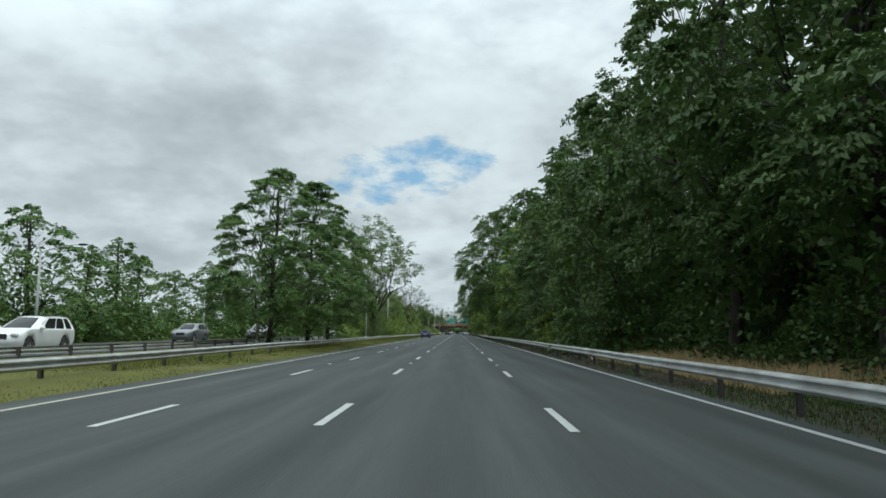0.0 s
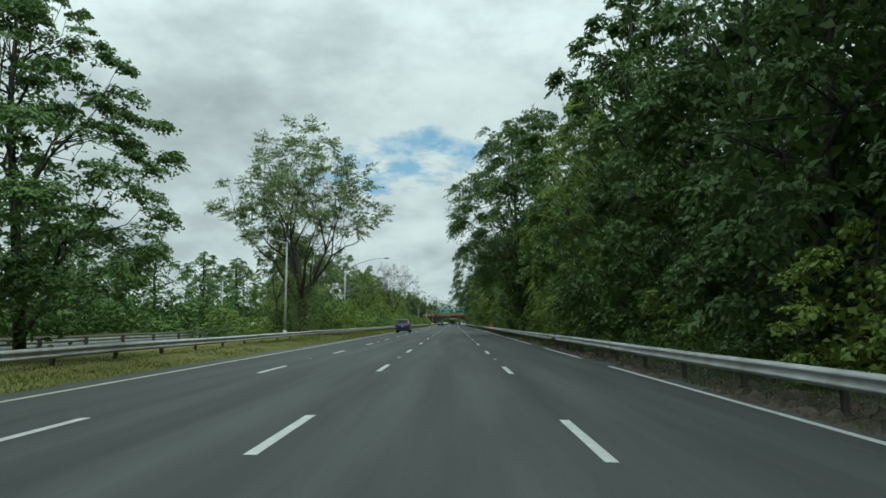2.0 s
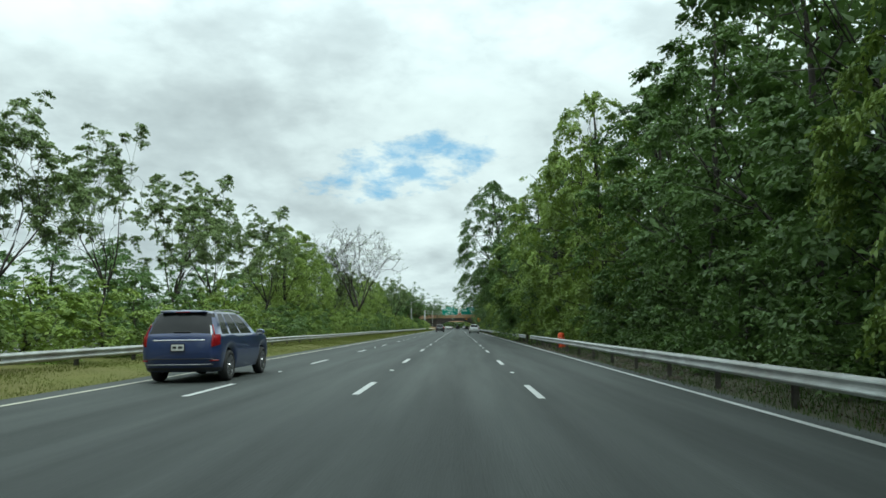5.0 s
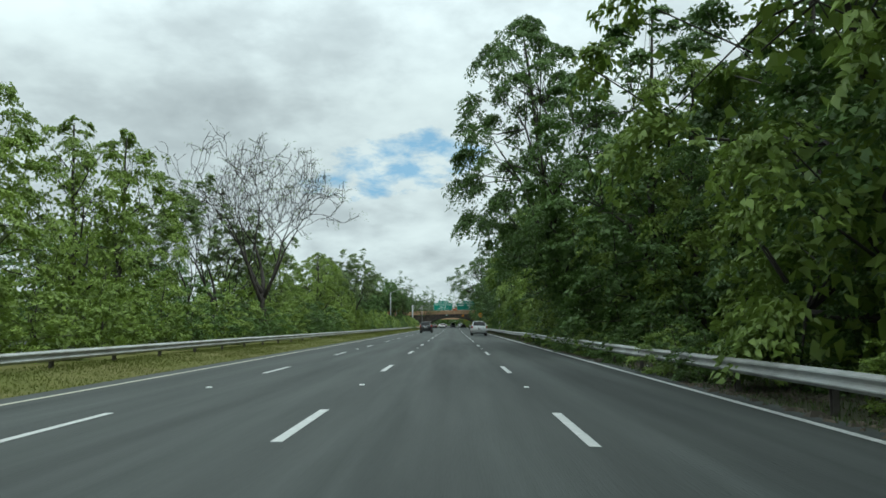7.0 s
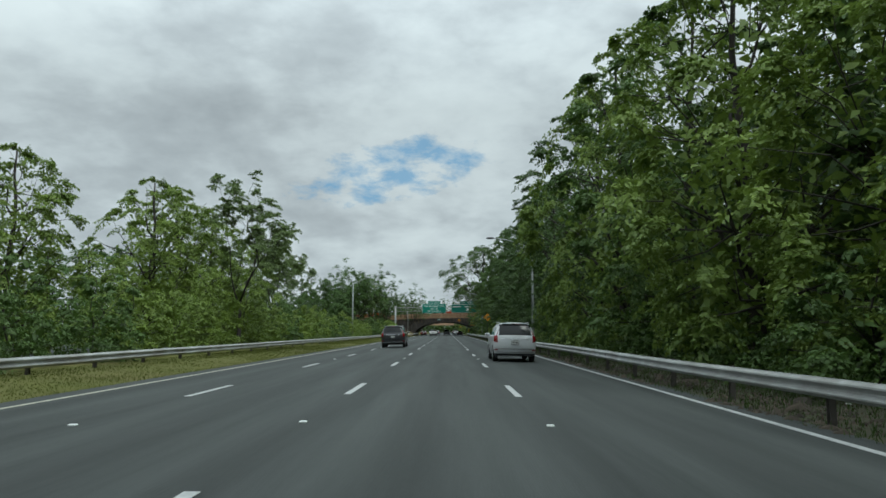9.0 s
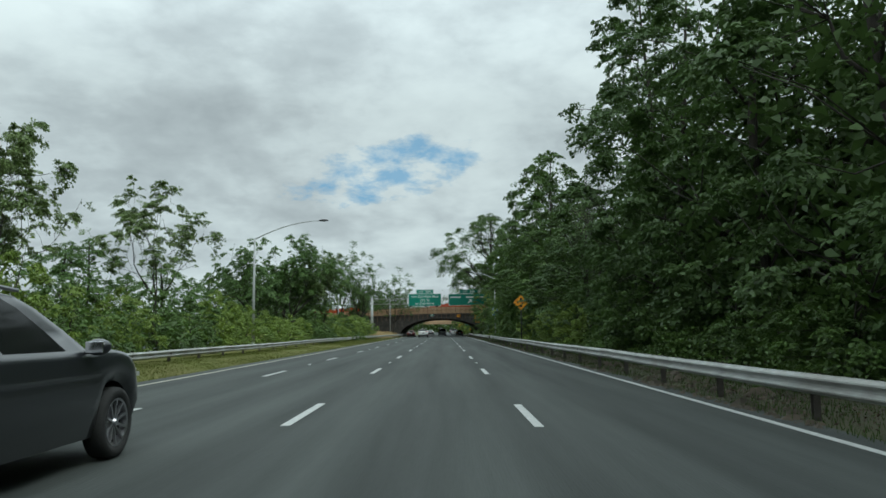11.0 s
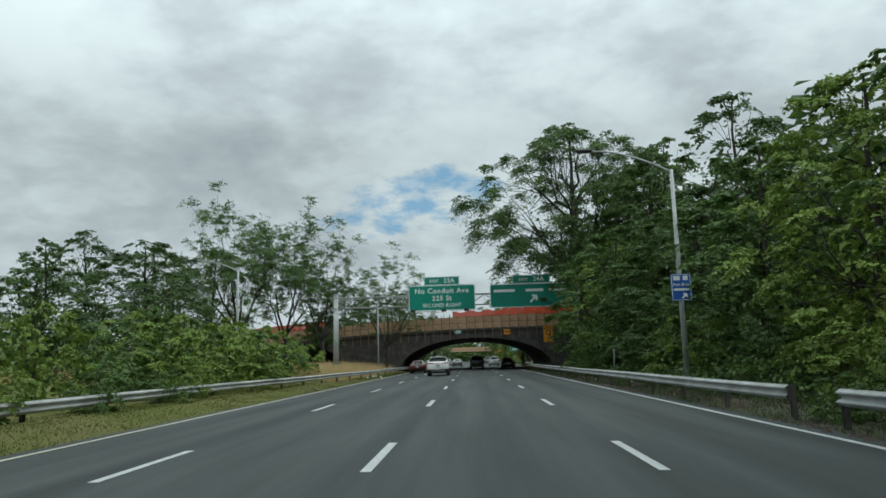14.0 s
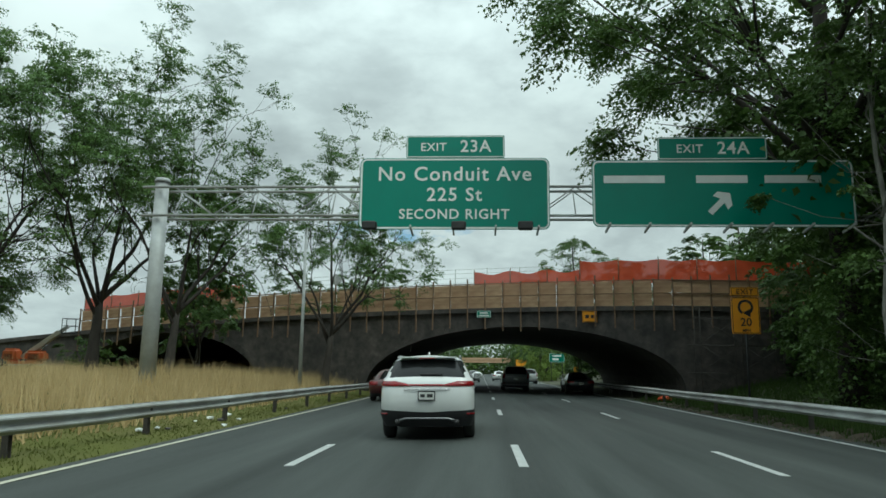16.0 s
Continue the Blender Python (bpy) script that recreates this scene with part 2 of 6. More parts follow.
def part(name, data, mat, parent=None, label="", m=None, smooth=False):
    """Links a bmesh or mesh as one object, under a thing if parent is given."""
    if isinstance(data, bmesh.types.BMesh):
        bmesh.ops.recalc_face_normals(data, faces=data.faces)
        me = bpy.data.meshes.new(name)
        data.to_mesh(me)
        data.free()
        me.materials.append(mat)
        if smooth:
            me.polygons.foreach_set("use_smooth", [True] * len(me.polygons))
    else:
        me = data
    ob = new(name, me)
    if parent is not None:
        ob.parent = parent
    if m is not None:
        ob.matrix_basis = m
    if label:
        ob["label"] = label
    return ob


def thing(name, label, category, group="", kind="", m=None):
    ob = new(name)
    ob.empty_display_size = 0.2
    if m is not None:
        ob.matrix_basis = m
    return tagged(ob, label, category, group, kind)


def box(sx, sy, sz, c=(0, 0, 0), bevel=0.0, seg=1):
    bm = bmesh.new()
    bmesh.ops.create_cube(bm, size=1, matrix=Matrix.Translation(c) @ Matrix.Diagonal((sx, sy, sz, 1)))
    if bevel > 0:
        bmesh.ops.bevel(bm, geom=bm.edges[:], offset=bevel, segments=seg, affect="EDGES")
    return bm


def add_box(bm, sx, sy, sz, m):
    bmesh.ops.create_cube(bm, size=1, matrix=m @ Matrix.Diagonal((sx, sy, sz, 1)))


def tube(points, radii, sides=8, cap=True):
    """A tapered tube along points, as verts and faces."""
    pts = [Vector(p) for p in points]
    verts, faces = [], []
    for i, p in enumerate(pts):
        d = (pts[min(i + 1, len(pts) - 1)] - pts[max(i - 1, 0)]).normalized()
        a = d.orthogonal().normalized() if abs(d.z) < 0.95 else Vector((1, 0, 0)).cross(d).normalized()
        if abs(d.z) < 0.95:
            a = d.cross(Vector((0, 0, 1))).normalized()
        b = d.cross(a)
        for k in range(sides):
            t = 2 * math.pi * k / sides
            verts.append(p + (a * math.cos(t) + b * math.sin(t)) * radii[i])
    for i in range(len(pts) - 1):
        for k in range(sides):
            k2 = (k + 1) % sides
            faces.append((i * sides + k, i * sides + k2, (i + 1) * sides + k2, (i + 1) * sides + k))
    if cap:
        faces.append(tuple(range(sides))[::-1])
        faces.append(tuple(range((len(pts) - 1) * sides, len(pts) * sides)))
    return verts, faces


def tubes(name, runs, mat, smooth=True):
    """Several tubes in one mesh; runs are (points, radii, sides)."""
    V, F = [], []
    for pts, rad, sides in runs:
        v, f = tube(pts, rad, sides)
        o = len(V)
        V += v
        F += [tuple(i + o for i in q) for q in f]
    return mesh_from(name, V, F, mat, smooth)


# ---------------------------------------------------------------- ground and road
CROWN, FALL = -1.75, 0.015
X_A, X_B, X_C = -5.1, -1.75, 1.83
X_LEFT, X_RIGHT = -7.75, 5.4
ROAD_0, ROAD_1 = -40.0, 900.0


def road_z(x):
    return -FALL * abs(x - CROWN)


def ground_z(x, y):
    """Height of the land: verges, banks behind the rails."""
    if -8.6 <= x <= 6.0:
        return road_z(x) - 0.02
    if x > 6.0:
        bank = min(1.0, max(0.0, (x - 8.0) / 10.0))
        return -0.13 + 0.06 * min(1, (x - 6.0)) + 1.6 * bank * bank * (3 - 2 * bank)
    s = min(1.0, (-8.6 - x) / 2.0)
    z = -0.12 + 0.22 * s
    if y > 395:
        k = min(1.0, (y - 395) / 25.0) * min(1.0, max(0.0, (-10.0 - x) / 4.0))
        z += 0.5 * k
    return z


def build_ground():
    xs = [-900, -400, -200, -100, -60, -45, -38, -32, -28, -24, -20, -18, -16, -14, -13, -12, -11, -10.2, -9.5, -8.9, -8.6, -5, 0, 4, 6.0,
          6.5, 7, 8, 9, 10, 11, 12, 14, 16, 18, 22, 30, 45, 70, 120, 250, 500, 900]
    ys = [-600, -200, -60] + [-30 + 6 * i for i in range(95)] + [560, 600, 700, 900, 1300, 2000, 3000]
    V, F = [], []
    for y in ys:
        for x in xs:
            V.append((x, y, ground_z(x, y) + (0.05 * noise.noise(Vector((x * 0.4, y * 0.25, 0))) if (x > 6.4 or x < -9) else 0)))
    n = len(xs)
    for j in range(len(ys) - 1):
        for i in range(n - 1):
            F.append((j * n + i, j * n + i + 1, (j + 1) * n + i + 1, (j + 1) * n + i))
    me = mesh_from("ground", V, F, M_GRASS_GROUND, True)
    me.materials.append(M_LITTER)
    for p in me.polygons:
        if p.center.x > 4.9:
            p.material_index = 1
    tagged(new("ground", me), "grassy verges and leaf-littered bank beside the parkway", "ground", kind="structure")


build_ground()


def ease(y, y0, y1):
    t = min(1.0, max(0.0, (y - y0) / (y1 - y0)))
    return t * t * (3 - 2 * t)


def edge_drift(y):
    """The inner lanes are a little narrower at the start and widen before the bridge."""
    return 0.10 * (1 - ease(y, 60, 180)) - 0.40 * ease(y, 340, 400)


def strip(name, x0, x1, y0, y1, top, thick, mat, parent=None, step=20.0, wobble=0.0, drift=None):
    """A long low slab that follows the road's cross fall, with real edges."""
    n = max(1, int((y1 - y0) / step))
    cols = [x0, CROWN, x1] if x0 < CROWN < x1 else [x0, x1]
    V, F = [], []
    for j in range(n + 1):
        y = y0 + (y1 - y0) * j / n
        w = wobble * noise.noise(Vector((x0, y * 0.21, 3)))
        w += drift(y) if drift else 0.0
        for x in cols:
            V.append((x + w, y, road_z(x) + top))
        for x in cols:
            V.append((x + w, y, road_z(x) + top - thick))
    k, c = 2 * len(cols), len(cols)
    for j in range(n):
        a, b = j * k, (j + 1) * k
        for i in range(c - 1):
            F.append((a + i, a + i + 1, b + i + 1, b + i))
        F.append((a + c, a, b, b + c))
        F.append((a + c - 1, a + 2 * c - 1, b + 2 * c - 1, b + c - 1))
    F.append((0, c, c + 1, 1))
    e = n * k
    F.append((e, e + 1, e + c + 1, e + c))
    return part(name, mesh_from(name, V, F, mat), mat, parent)


road = tagged(strip("road", -8.5, 5.95, ROAD_0, ROAD_1, 0.0, 0.12, M_ASPHALT, wobble=0.05, step=4), "dark grey asphalt carriageway with four lanes and white markings", "road", kind="structure")
tagged(strip("edge_line", X_LEFT - 0.06, X_LEFT + 0.06, ROAD_0, ROAD_1, 0.006, 0.005, M_PAINT_YELLOW, road, 6, drift=edge_drift), "faded cream-yellow edge line on the median side")
for e0, e1 in ((ROAD_0, 75.8), (80.9, 92.5), (99.5, ROAD_1)):
    tagged(strip("edge_line", X_RIGHT - 0.07, X_RIGHT + 0.07, e0, e1, 0.006, 0.005, M_PAINT_ROAD, road, 6), "white edge line along the narrow shoulder")
DASH_0 = 10.311


def build_dashes():
    bm = box(0.14, 3.05, 0.008, (0, 1.52, 0.002), 0.003)
    me = bpy.data.meshes.new("lane_dash")
    bm.to_mesh(me)
    bm.free()
    me.materials.append(M_PAINT_ROAD)
    bm = box(0.11, 0.11, 0.022, (0, 0, 0.008), 0.007)
    me2 = bpy.data.meshes.new("road_stud")
    bm.to_mesh(me2)
    bm.free()
    me2.materials.append(M_SIGN_WHITE)
    for x in (X_A, X_B, X_C):
        tilt = math.degrees(math.atan(FALL if x < CROWN else -FALL if x > CROWN else 0))
        for k in range(-3, 56):
            yd = DASH_0 + 12.192 * k
            part("lane_dash", me, None, road, m=pose(x + (0.15 * (1 - ease(yd, 60, 180)) if x == X_A else 0.0), yd, road_z(x) + 0.003, 0, -tilt, 0))
            if k % 2 == 0 and k < 30:
                part("road_stud", me2, None, road, m=pose(x, DASH_0 + 12.192 * k - 4.6, road_z(x), 0, 0, 0))


build_dashes()

# the carriageway the other way, beyond the median
tagged(part("opposite_road", mesh_from("opposite_road", [(x, y, z) for y in (-40, 470, 900) for x, z in ((-31, 0.16), (-18.2, 0.16), (-31, 0.0), (-18.2, 0.0))],
       [(0, 1, 5, 4), (4, 5, 9, 8), (1, 3, 7, 5), (5, 7, 11, 9), (2, 0, 4, 6), (6, 4, 8, 10)], M_ASPHALT), M_ASPHALT), "grey asphalt carriageway beyond the grassy median", "road", kind="structure")

# ---------------------------------------------------------------- guard rails
W_PROFILE = [(0.0, -0.155), (0.012, -0.135), (0.078, -0.10), (0.083, -0.075), (0.012, -0.03), (0.0, 0.0), (0.012, 0.03), (0.083, 0.075), (0.078, 0.10), (0.012, 0.135), (0.0, 0.155)]


def rail_beam(points, side, dip=0.0):
    """A W-beam swept along points; side is the sign of x towards which it bulges."""
    V, F = [], []
    prof = W_PROFILE + [(px - 0.006, pz) for px, pz in reversed(W_PROFILE)]
    k = len(prof)
    dense = []
    for (x0, y0), (x1, y1) in zip(points, points[1:]):
        n = max(1, int((y1 - y0) / 1.9))
        dense += [(x0 + (x1 - x0) * i / n, y0 + (y1 - y0) * i / n) for i in range(n)]
    dense.append(points[-1])
    for x, y in dense:
        jz = 0.035 * noise.noise(Vector((x, y * 0.06, 1))) + 0.012 * noise.noise(Vector((x, y * 0.5, 7)))
        jx = 0.05 * noise.noise(Vector((x, y * 0.08, 5))) + 0.015 * noise.noise(Vector((x, y * 0.45, 9)))
        for px, pz in prof:
            V.append((x + jx + side * px, y, 0.455 + pz + jz))
    for j in range(len(dense) - 1):
        for i in range(k):
            i2 = (i + 1) % k
            F.append((j * k + i, j * k + i2, (j + 1) * k + i2, (j + 1) * k + i))
    F.append(tuple(range(k)))
    F.append(tuple(range((len(dense) - 1) * k, len(dense) * k))[::-1])
    return V, F, dense


POST_MESH = None


def guard_rail(points, side, label):
    global POST_MESH
    rail = thing("guardrail", label, "guardrail", "guardrails along the parkway")
    V, F, dense = rail_beam(points, side)
    part("beam", mesh_from("beam", V, F, M_GALV), M_GALV, rail, "galvanised W-beam, dented and stained")
    if POST_MESH is None:
        bm = bmesh.new()
        add_box(bm, 0.10, 0.012, 0.78, pose(0, 0.05, 0.21))
        add_box(bm, 0.10, 0.012, 0.78, pose(0, -0.05, 0.21))
        add_box(bm, 0.012, 0.088, 0.78, pose(0, 0, 0.21))
        add_box(bm, 0.09, 0.09, 0.30, pose(0.045, 0, 0.44))
        POST_MESH = bpy.data.meshes.new("post")
        bm.to_mesh(POST_MESH)
        bm.free()
        POST_MESH.materials.append(M_POST)
    for i, (x, y) in enumerate(dense):
        if i % 2 == 0 and y < 470:
            part("post", POST_MESH, None, rail, m=pose(x - side * 0.10, y, 0.0, 0, random.uniform(-2, 2), 0 if side > 0 else 180))
    return rail


XR = 6.1
guard_rail([(XR, -10.0), (XR + 0.1, 90.0), (XR + 0.05, 189.6)], -1, "galvanised guardrail along the outer shoulder, dented")
guard_rail([(XR, 192.6), (XR, 300.0), (XR, 380.5)], -1, "long galvanised guardrail along the outer shoulder")
guard_rail([(XR, 382.6), (XR, 430.0), (XR + 0.3, 456.0), (XR + 0.6, 474.0)], -1, "galvanised guardrail running under the bridge")
guard_rail([(-10.0, -10.0), (-10.1, 20.0), (-11.2, 110.0), (-11.2, 240.0), (-11.2, 392.0), (-10.4, 405.0), (-9.3, 425.0), (-8.9, 440.0), (-8.8, 474.0)], 1, "weathered guardrail along the grassy median")
guard_rail([(-17.2, -10.0), (-17.2, 80.0), (-17.4, 165.0)], -1, "guardrail on the far side of the median")


# ---------------------------------------------------------------- trees


def unit(v):
    return v / np.maximum(np.linalg.norm(v, axis=-1, keepdims=True), 1e-9)


def leaf_mesh(name, centres, size, mat, rng, up=0.8, long=1.5, normals=None, axes=None, sizes=None):
    """Many small pointed leaves, each a folded four-cornered blade, at the given places."""
    n = len(centres)
    c = np.asarray(centres, dtype=np.float64)
    if normals is None:
        nrm = rng.normal(size=(n, 3))
        nrm[:, 2] = np.abs(nrm[:, 2]) + up
    else:
        nrm = normals
    nrm = unit(nrm)
    a = rng.normal(size=(n, 3)) if axes is None else axes
    a = unit(a - (a * nrm).sum(1)[:, None] * nrm)
    b = np.cross(nrm, a)
    s = size * rng.uniform(0.6, 1.15, n)[:, None] * (1.0 if sizes is None else sizes[:, None])
    fold = nrm * s * rng.uniform(0.05, 0.3, n)[:, None]
    skew = rng.uniform(-0.25, 0.1, n)[:, None]
    base, tip = c - a * s * long * 0.5, c + a * s * long * 0.5 - nrm * s * 0.2
    v = np.stack([base, c + b * s * 0.42 + a * s * skew + fold, tip, c - b * s * 0.42 + a * s * skew + fold], 1)
    me = bpy.data.meshes.new(name)
    me.vertices.add(4 * n)
    me.vertices.foreach_set("co", v.reshape(-1))
    me.loops.add(4 * n)
    me.loops.foreach_set("vertex_index", np.arange(4 * n))
    me.polygons.add(n)
    me.polygons.foreach_set("loop_start", np.arange(0, 4 * n, 4))
    me.update(calc_edges=True)
    me.materials.append(mat)
    return me


def sprays(rng, C, O, rad, n, per, flat, droop, wide, even=0.35):
    """Leafy twigs that reach out of the clumps C towards O: places, normals and axes of their leaves."""
    w = rng.uniform(even, 1.0, len(C)) * rad ** 1.5
    pick = rng.choice(len(C), n, p=w / w.sum())
    d = unit(unit(rng.normal(size=(n, 3))) + O[pick] * 0.85)
    d[:, 2] *= flat
    reach = rad[pick][:, None] * rng.uniform(0.7, 1.12, (n, 1))
    lat = unit(np.cross(d, np.array([0.0, 0.0, 1.0])) + rng.normal(size=(n, 3)) * 0.15)
    q = rng.uniform(0.1, 1, (n, per, 1)) ** 0.7
    side = rng.choice((-1.0, 1.0), (n, per, 1))
    out = rng.uniform(0.1, 1, (n, per, 1)) * wide * (1.15 - 0.75 * q)
    R3 = reach[:, None, :]
    P = C[pick][:, None, :] + d[:, None, :] * R3 * q + lat[:, None, :] * side * out * R3
    P[:, :, 2:] -= droop * R3 * (q ** 2 + 0.6 * out ** 2)
    P += rng.normal(size=P.shape) * 0.035
    N = d[:, None, :] * 0.5 + rng.normal(size=P.shape) * 0.42
    N[:, :, 2] += 0.85
    A = d[:, None, :] * 0.7 + lat[:, None, :] * side * 0.8 + rng.normal(size=P.shape) * 0.3
    A[:, :, 2] -= 0.35
    return P.reshape(-1, 3), N.reshape(-1, 3), A.reshape(-1, 3)


def grow_lobes(rng, H, R, z0, lobes, r0, lean, big, taper):
    """A full crown: limbs run from the trunk to separate boughs, set over an uneven outline with gaps between."""
    runs = [([np.array([lean[0] * H * i / 8 + 0.1 * math.sin(i + r0), lean[1] * H * i / 8 + 0.1 * math.cos(i * 1.7), H * 0.93 * i / 8]) for i in range(9)], [r0 * (1 - 0.1 * i) for i in range(9)], 9)]
    C, O, rad = [], [], []
    off = rng.uniform(0, 50)
    for i in range(lobes):
        f = min(1.0, max(0.0, (i + rng.uniform(0, 1)) / lobes))
        t = 2.39996 * i + rng.normal() * 0.25
        shape = (1 - f ** taper) ** 0.6 * (0.68 + 0.42 * min(1.0, f * 2.6))
        lump = 0.9 + 0.5 * noise.noise(Vector((math.cos(t) * 1.3, math.sin(t) * 1.3, f * 3.2 + off)))
        rl = R * big * rng.uniform(0.75, 1.3) * (1 - 0.3 * f)
        r = max(0.2, R * shape * lump - rl * 0.55)
        z = z0 + (H - z0 - rl * 0.7) * f
        c = np.array([r * math.cos(t) + lean[0] * z, r * math.sin(t) + lean[1] * z, z])
        C.append(c)
        O.append(unit(np.array([math.cos(t), math.sin(t), 0.15 + 0.9 * f])))
        rad.append(rl)
    # boughs grouped on a few crooked limbs, each with thin branches to its clumps
    C, O, rad = np.array(C), np.array(O), np.array(rad)
    order = sorted(range(lobes), key=lambda i: (int(C[i][2] / (H / 4.0)), math.atan2(C[i][1], C[i][0])))
    for g in range(0, lobes, 6):
        mine = order[g:g + 6]
        hub = C[mine].mean(0) * np.array([0.62, 0.62, 0.9])
        zb = max(hub[2] * 0.45, hub[2] - 0.9 * np.hypot(hub[0], hub[1]) - 0.8)
        p = np.array([lean[0] * zb, lean[1] * zb, zb])
        m1 = p + (hub - p) * 0.4 + rng.normal(size=3) * 0.25
        m2 = p + (hub - p) * 0.75 + rng.normal(size=3) * 0.25
        k = r0 * (0.5 - 0.3 * hub[2] / H)
        runs.append(([p, m1, m2, hub], [k, k * 0.8, k * 0.6, k * 0.45], 6))
        for i in mine:
            q = C[i] + rng.normal(size=3) * 0.2
            runs.append(([m2, (m2 * 0.5 + q * 0.5) + rng.normal(size=3) * 0.3, q], [k * 0.35, k * 0.22, 0.01], 4))
    return runs, C, O, rad


def grow(rng, H, spread, fork, levels, first_len, lean, kids, up_pull, r0, lowf, twig_r, wig=1.0):
    """A branching skeleton. Returns tube runs and the twig ends."""
    runs, tips = [], []

    def limb(p, d, length, r, level):
        n = 4 if level < 2 else 3
        pts, rad = [p.copy()], [r]
        for i in range(n):
            d = d + rng.normal(size=3) * (0.10 + 0.06 * level) * wig
            d[2] += up_pull * (0.10 if level else 0.3)
            d /= np.linalg.norm(d)
            p = p + d * length / n
            pts.append(p.copy())
            rad.append(r * (1 - 0.5 * (i + 1) / n))
        rad = [max(q, twig_r) for q in rad]
        runs.append((pts, rad, 9 if level == 0 else 6 if level == 1 else 3))
        if level >= levels:
            tips.append((pts[-1], length))
            tips.append((pts[-2], length))
            return
        k = kids[min(level, len(kids) - 1)]
        ang0 = rng.uniform(0, 6.28)
        for j in range(k):
            f = 1.0 if j < 2 else rng.uniform(lowf if level == 0 else 0.35, 0.95)
            q = pts[-1] if f == 1.0 else pts[0] + (pts[-1] - pts[0]) * f
            t = ang0 + 6.283 * j / k + rng.normal() * 0.3
            side = np.array([math.cos(t), math.sin(t), 0])
            sp = spread[min(level, len(spread) - 1)] * rng.uniform(0.7, 1.3)
            nd = d * (1 - 0.3 * sp) + side * sp
            nd /= np.linalg.norm(nd)
            limb(q, nd, length * (first_len if level == 0 else 0.68) * rng.uniform(0.8, 1.2), rad[-1] * (0.86 if f == 1.0 else 0.66), level + 1)

    limb(np.zeros(3), np.array([lean[0], lean[1], 1.0]), H * fork, r0, 0)
    return runs, tips


TREES = {}


def make_tree(kind, seed, H, fork, first_len, spread, levels, kids, leaves, size, cluster, mat, label, up_pull=0.5, lean=(0, 0), bark=None, r0=0.22,
              ivy=0, flat=0.6, category="tree", R=5.0, core=0, low=0.0, lowf=0.35, twig_r=0.011, wig=1.0, ivy_w=0.28, lobes=0, z0=0.3, big=0.3, per=36, droop=0.35, wide=0.45, even=0.35, taper=4.0):
    """One tree at the origin; copies take its place in the rows. Height is scaled to H."""
    rng = np.random.default_rng(seed)
    if lobes:
        runs, P, O, rad = grow_lobes(rng, H, R, z0, lobes, r0, lean, big, taper)
    else:
        runs, tips = grow(rng, H, spread, fork, levels, first_len, lean, kids, up_pull, r0, lowf, twig_r, wig)
        P = np.array([t[0] for t in tips])
        k3 = np.array([1.0, 1.0, H / (P[:, 2].max() + cluster)])
        k3[:2] = max(0.5, R - cluster) / np.percentile(np.hypot(P[:, 0], P[:, 1]), 96)
        runs = [([q * k3 for q in pts], rr, s) for pts, rr, s in runs]
        P = P * k3
        O = unit(P * np.array([1, 1, 0.7]) - np.array([0, 0, H * 0.35]))
        rad = cluster * rng.uniform(0.9, 2.0, len(P))
    tree = thing("bush" if category == "shrub" else "tree", label, category)
    part("trunk", tubes("trunk", runs, bark or M_BARK), None, tree)
    C, N, A = sprays(rng, P, O, rad, max(1, leaves // per), per, flat, droop, wide, even)
    S = np.ones(len(C))
    keep = (C[:, 2] > 0.06) & ((C[:, 2] > low) | (np.hypot(C[:, 0], C[:, 1]) < 1.8))
    C, N, A, S = C[keep], N[keep], A[keep], S[keep]
    extra = []
    if core:
        q = P[rng.choice(len(P), core)]
        extra.append((q * np.array([0.62, 0.62, 0.95]) * rng.uniform(0.35, 1.0, (core, 1)) + rng.normal(size=(core, 3)) * 0.4, 2.0))
    if ivy:
        top = max(p[2] for p in runs[0][0]) * (0.55 if lobes else 1.2)
        t, zz = rng.uniform(0, 6.283, ivy), rng.uniform(0.1, top, ivy)
        q = r0 + np.abs(rng.normal(size=ivy)) * ivy_w
        extra.append((np.stack([q * np.cos(t) + lean[0] * zz, q * np.sin(t) + lean[1] * zz, zz], 1), 1.0))
    for c, k in extra:
        c[:, 2] = np.maximum(c[:, 2], 0.08)
        nn = rng.normal(size=c.shape)
        nn[:, 2] = np.abs(nn[:, 2]) + 0.5
        C, N, A, S = np.concatenate([C, c]), np.concatenate([N, nn]), np.concatenate([A, rng.normal(size=c.shape)]), np.concatenate([S, np.full(len(c), k)])
    part("crown", leaf_mesh("crown", C, size, mat, rng, normals=N, axes=A, sizes=S), None, tree)
    TREES[kind] = tree
    return tree


def plant(kind, x, y, scale=1.0, turn=None, sz=None, z=None, label="", group=""):
    """Plant a copy of a tree; the first copy is the original itself."""
    src = TREES[kind]
    turn = random.uniform(0, 360) if turn is None else turn
    s = Matrix.Diagonal((scale, scale, sz or scale, 1))
    zz = (ground_z(x, y) - 0.12) if z is None else z
    m = pose(x, y, zz, random.uniform(-3, 3), random.uniform(-3, 3), turn) @ s
    if not src.get("placed"):
        src["placed"] = 1
        src.matrix_basis = m
        ob = src
    else:
        ob = copy_thing(src, Matrix.Identity(4))
        ob.matrix_basis = m
    if label:
        ob["label"] = label
    if group:
        ob["group"] = group
    return ob


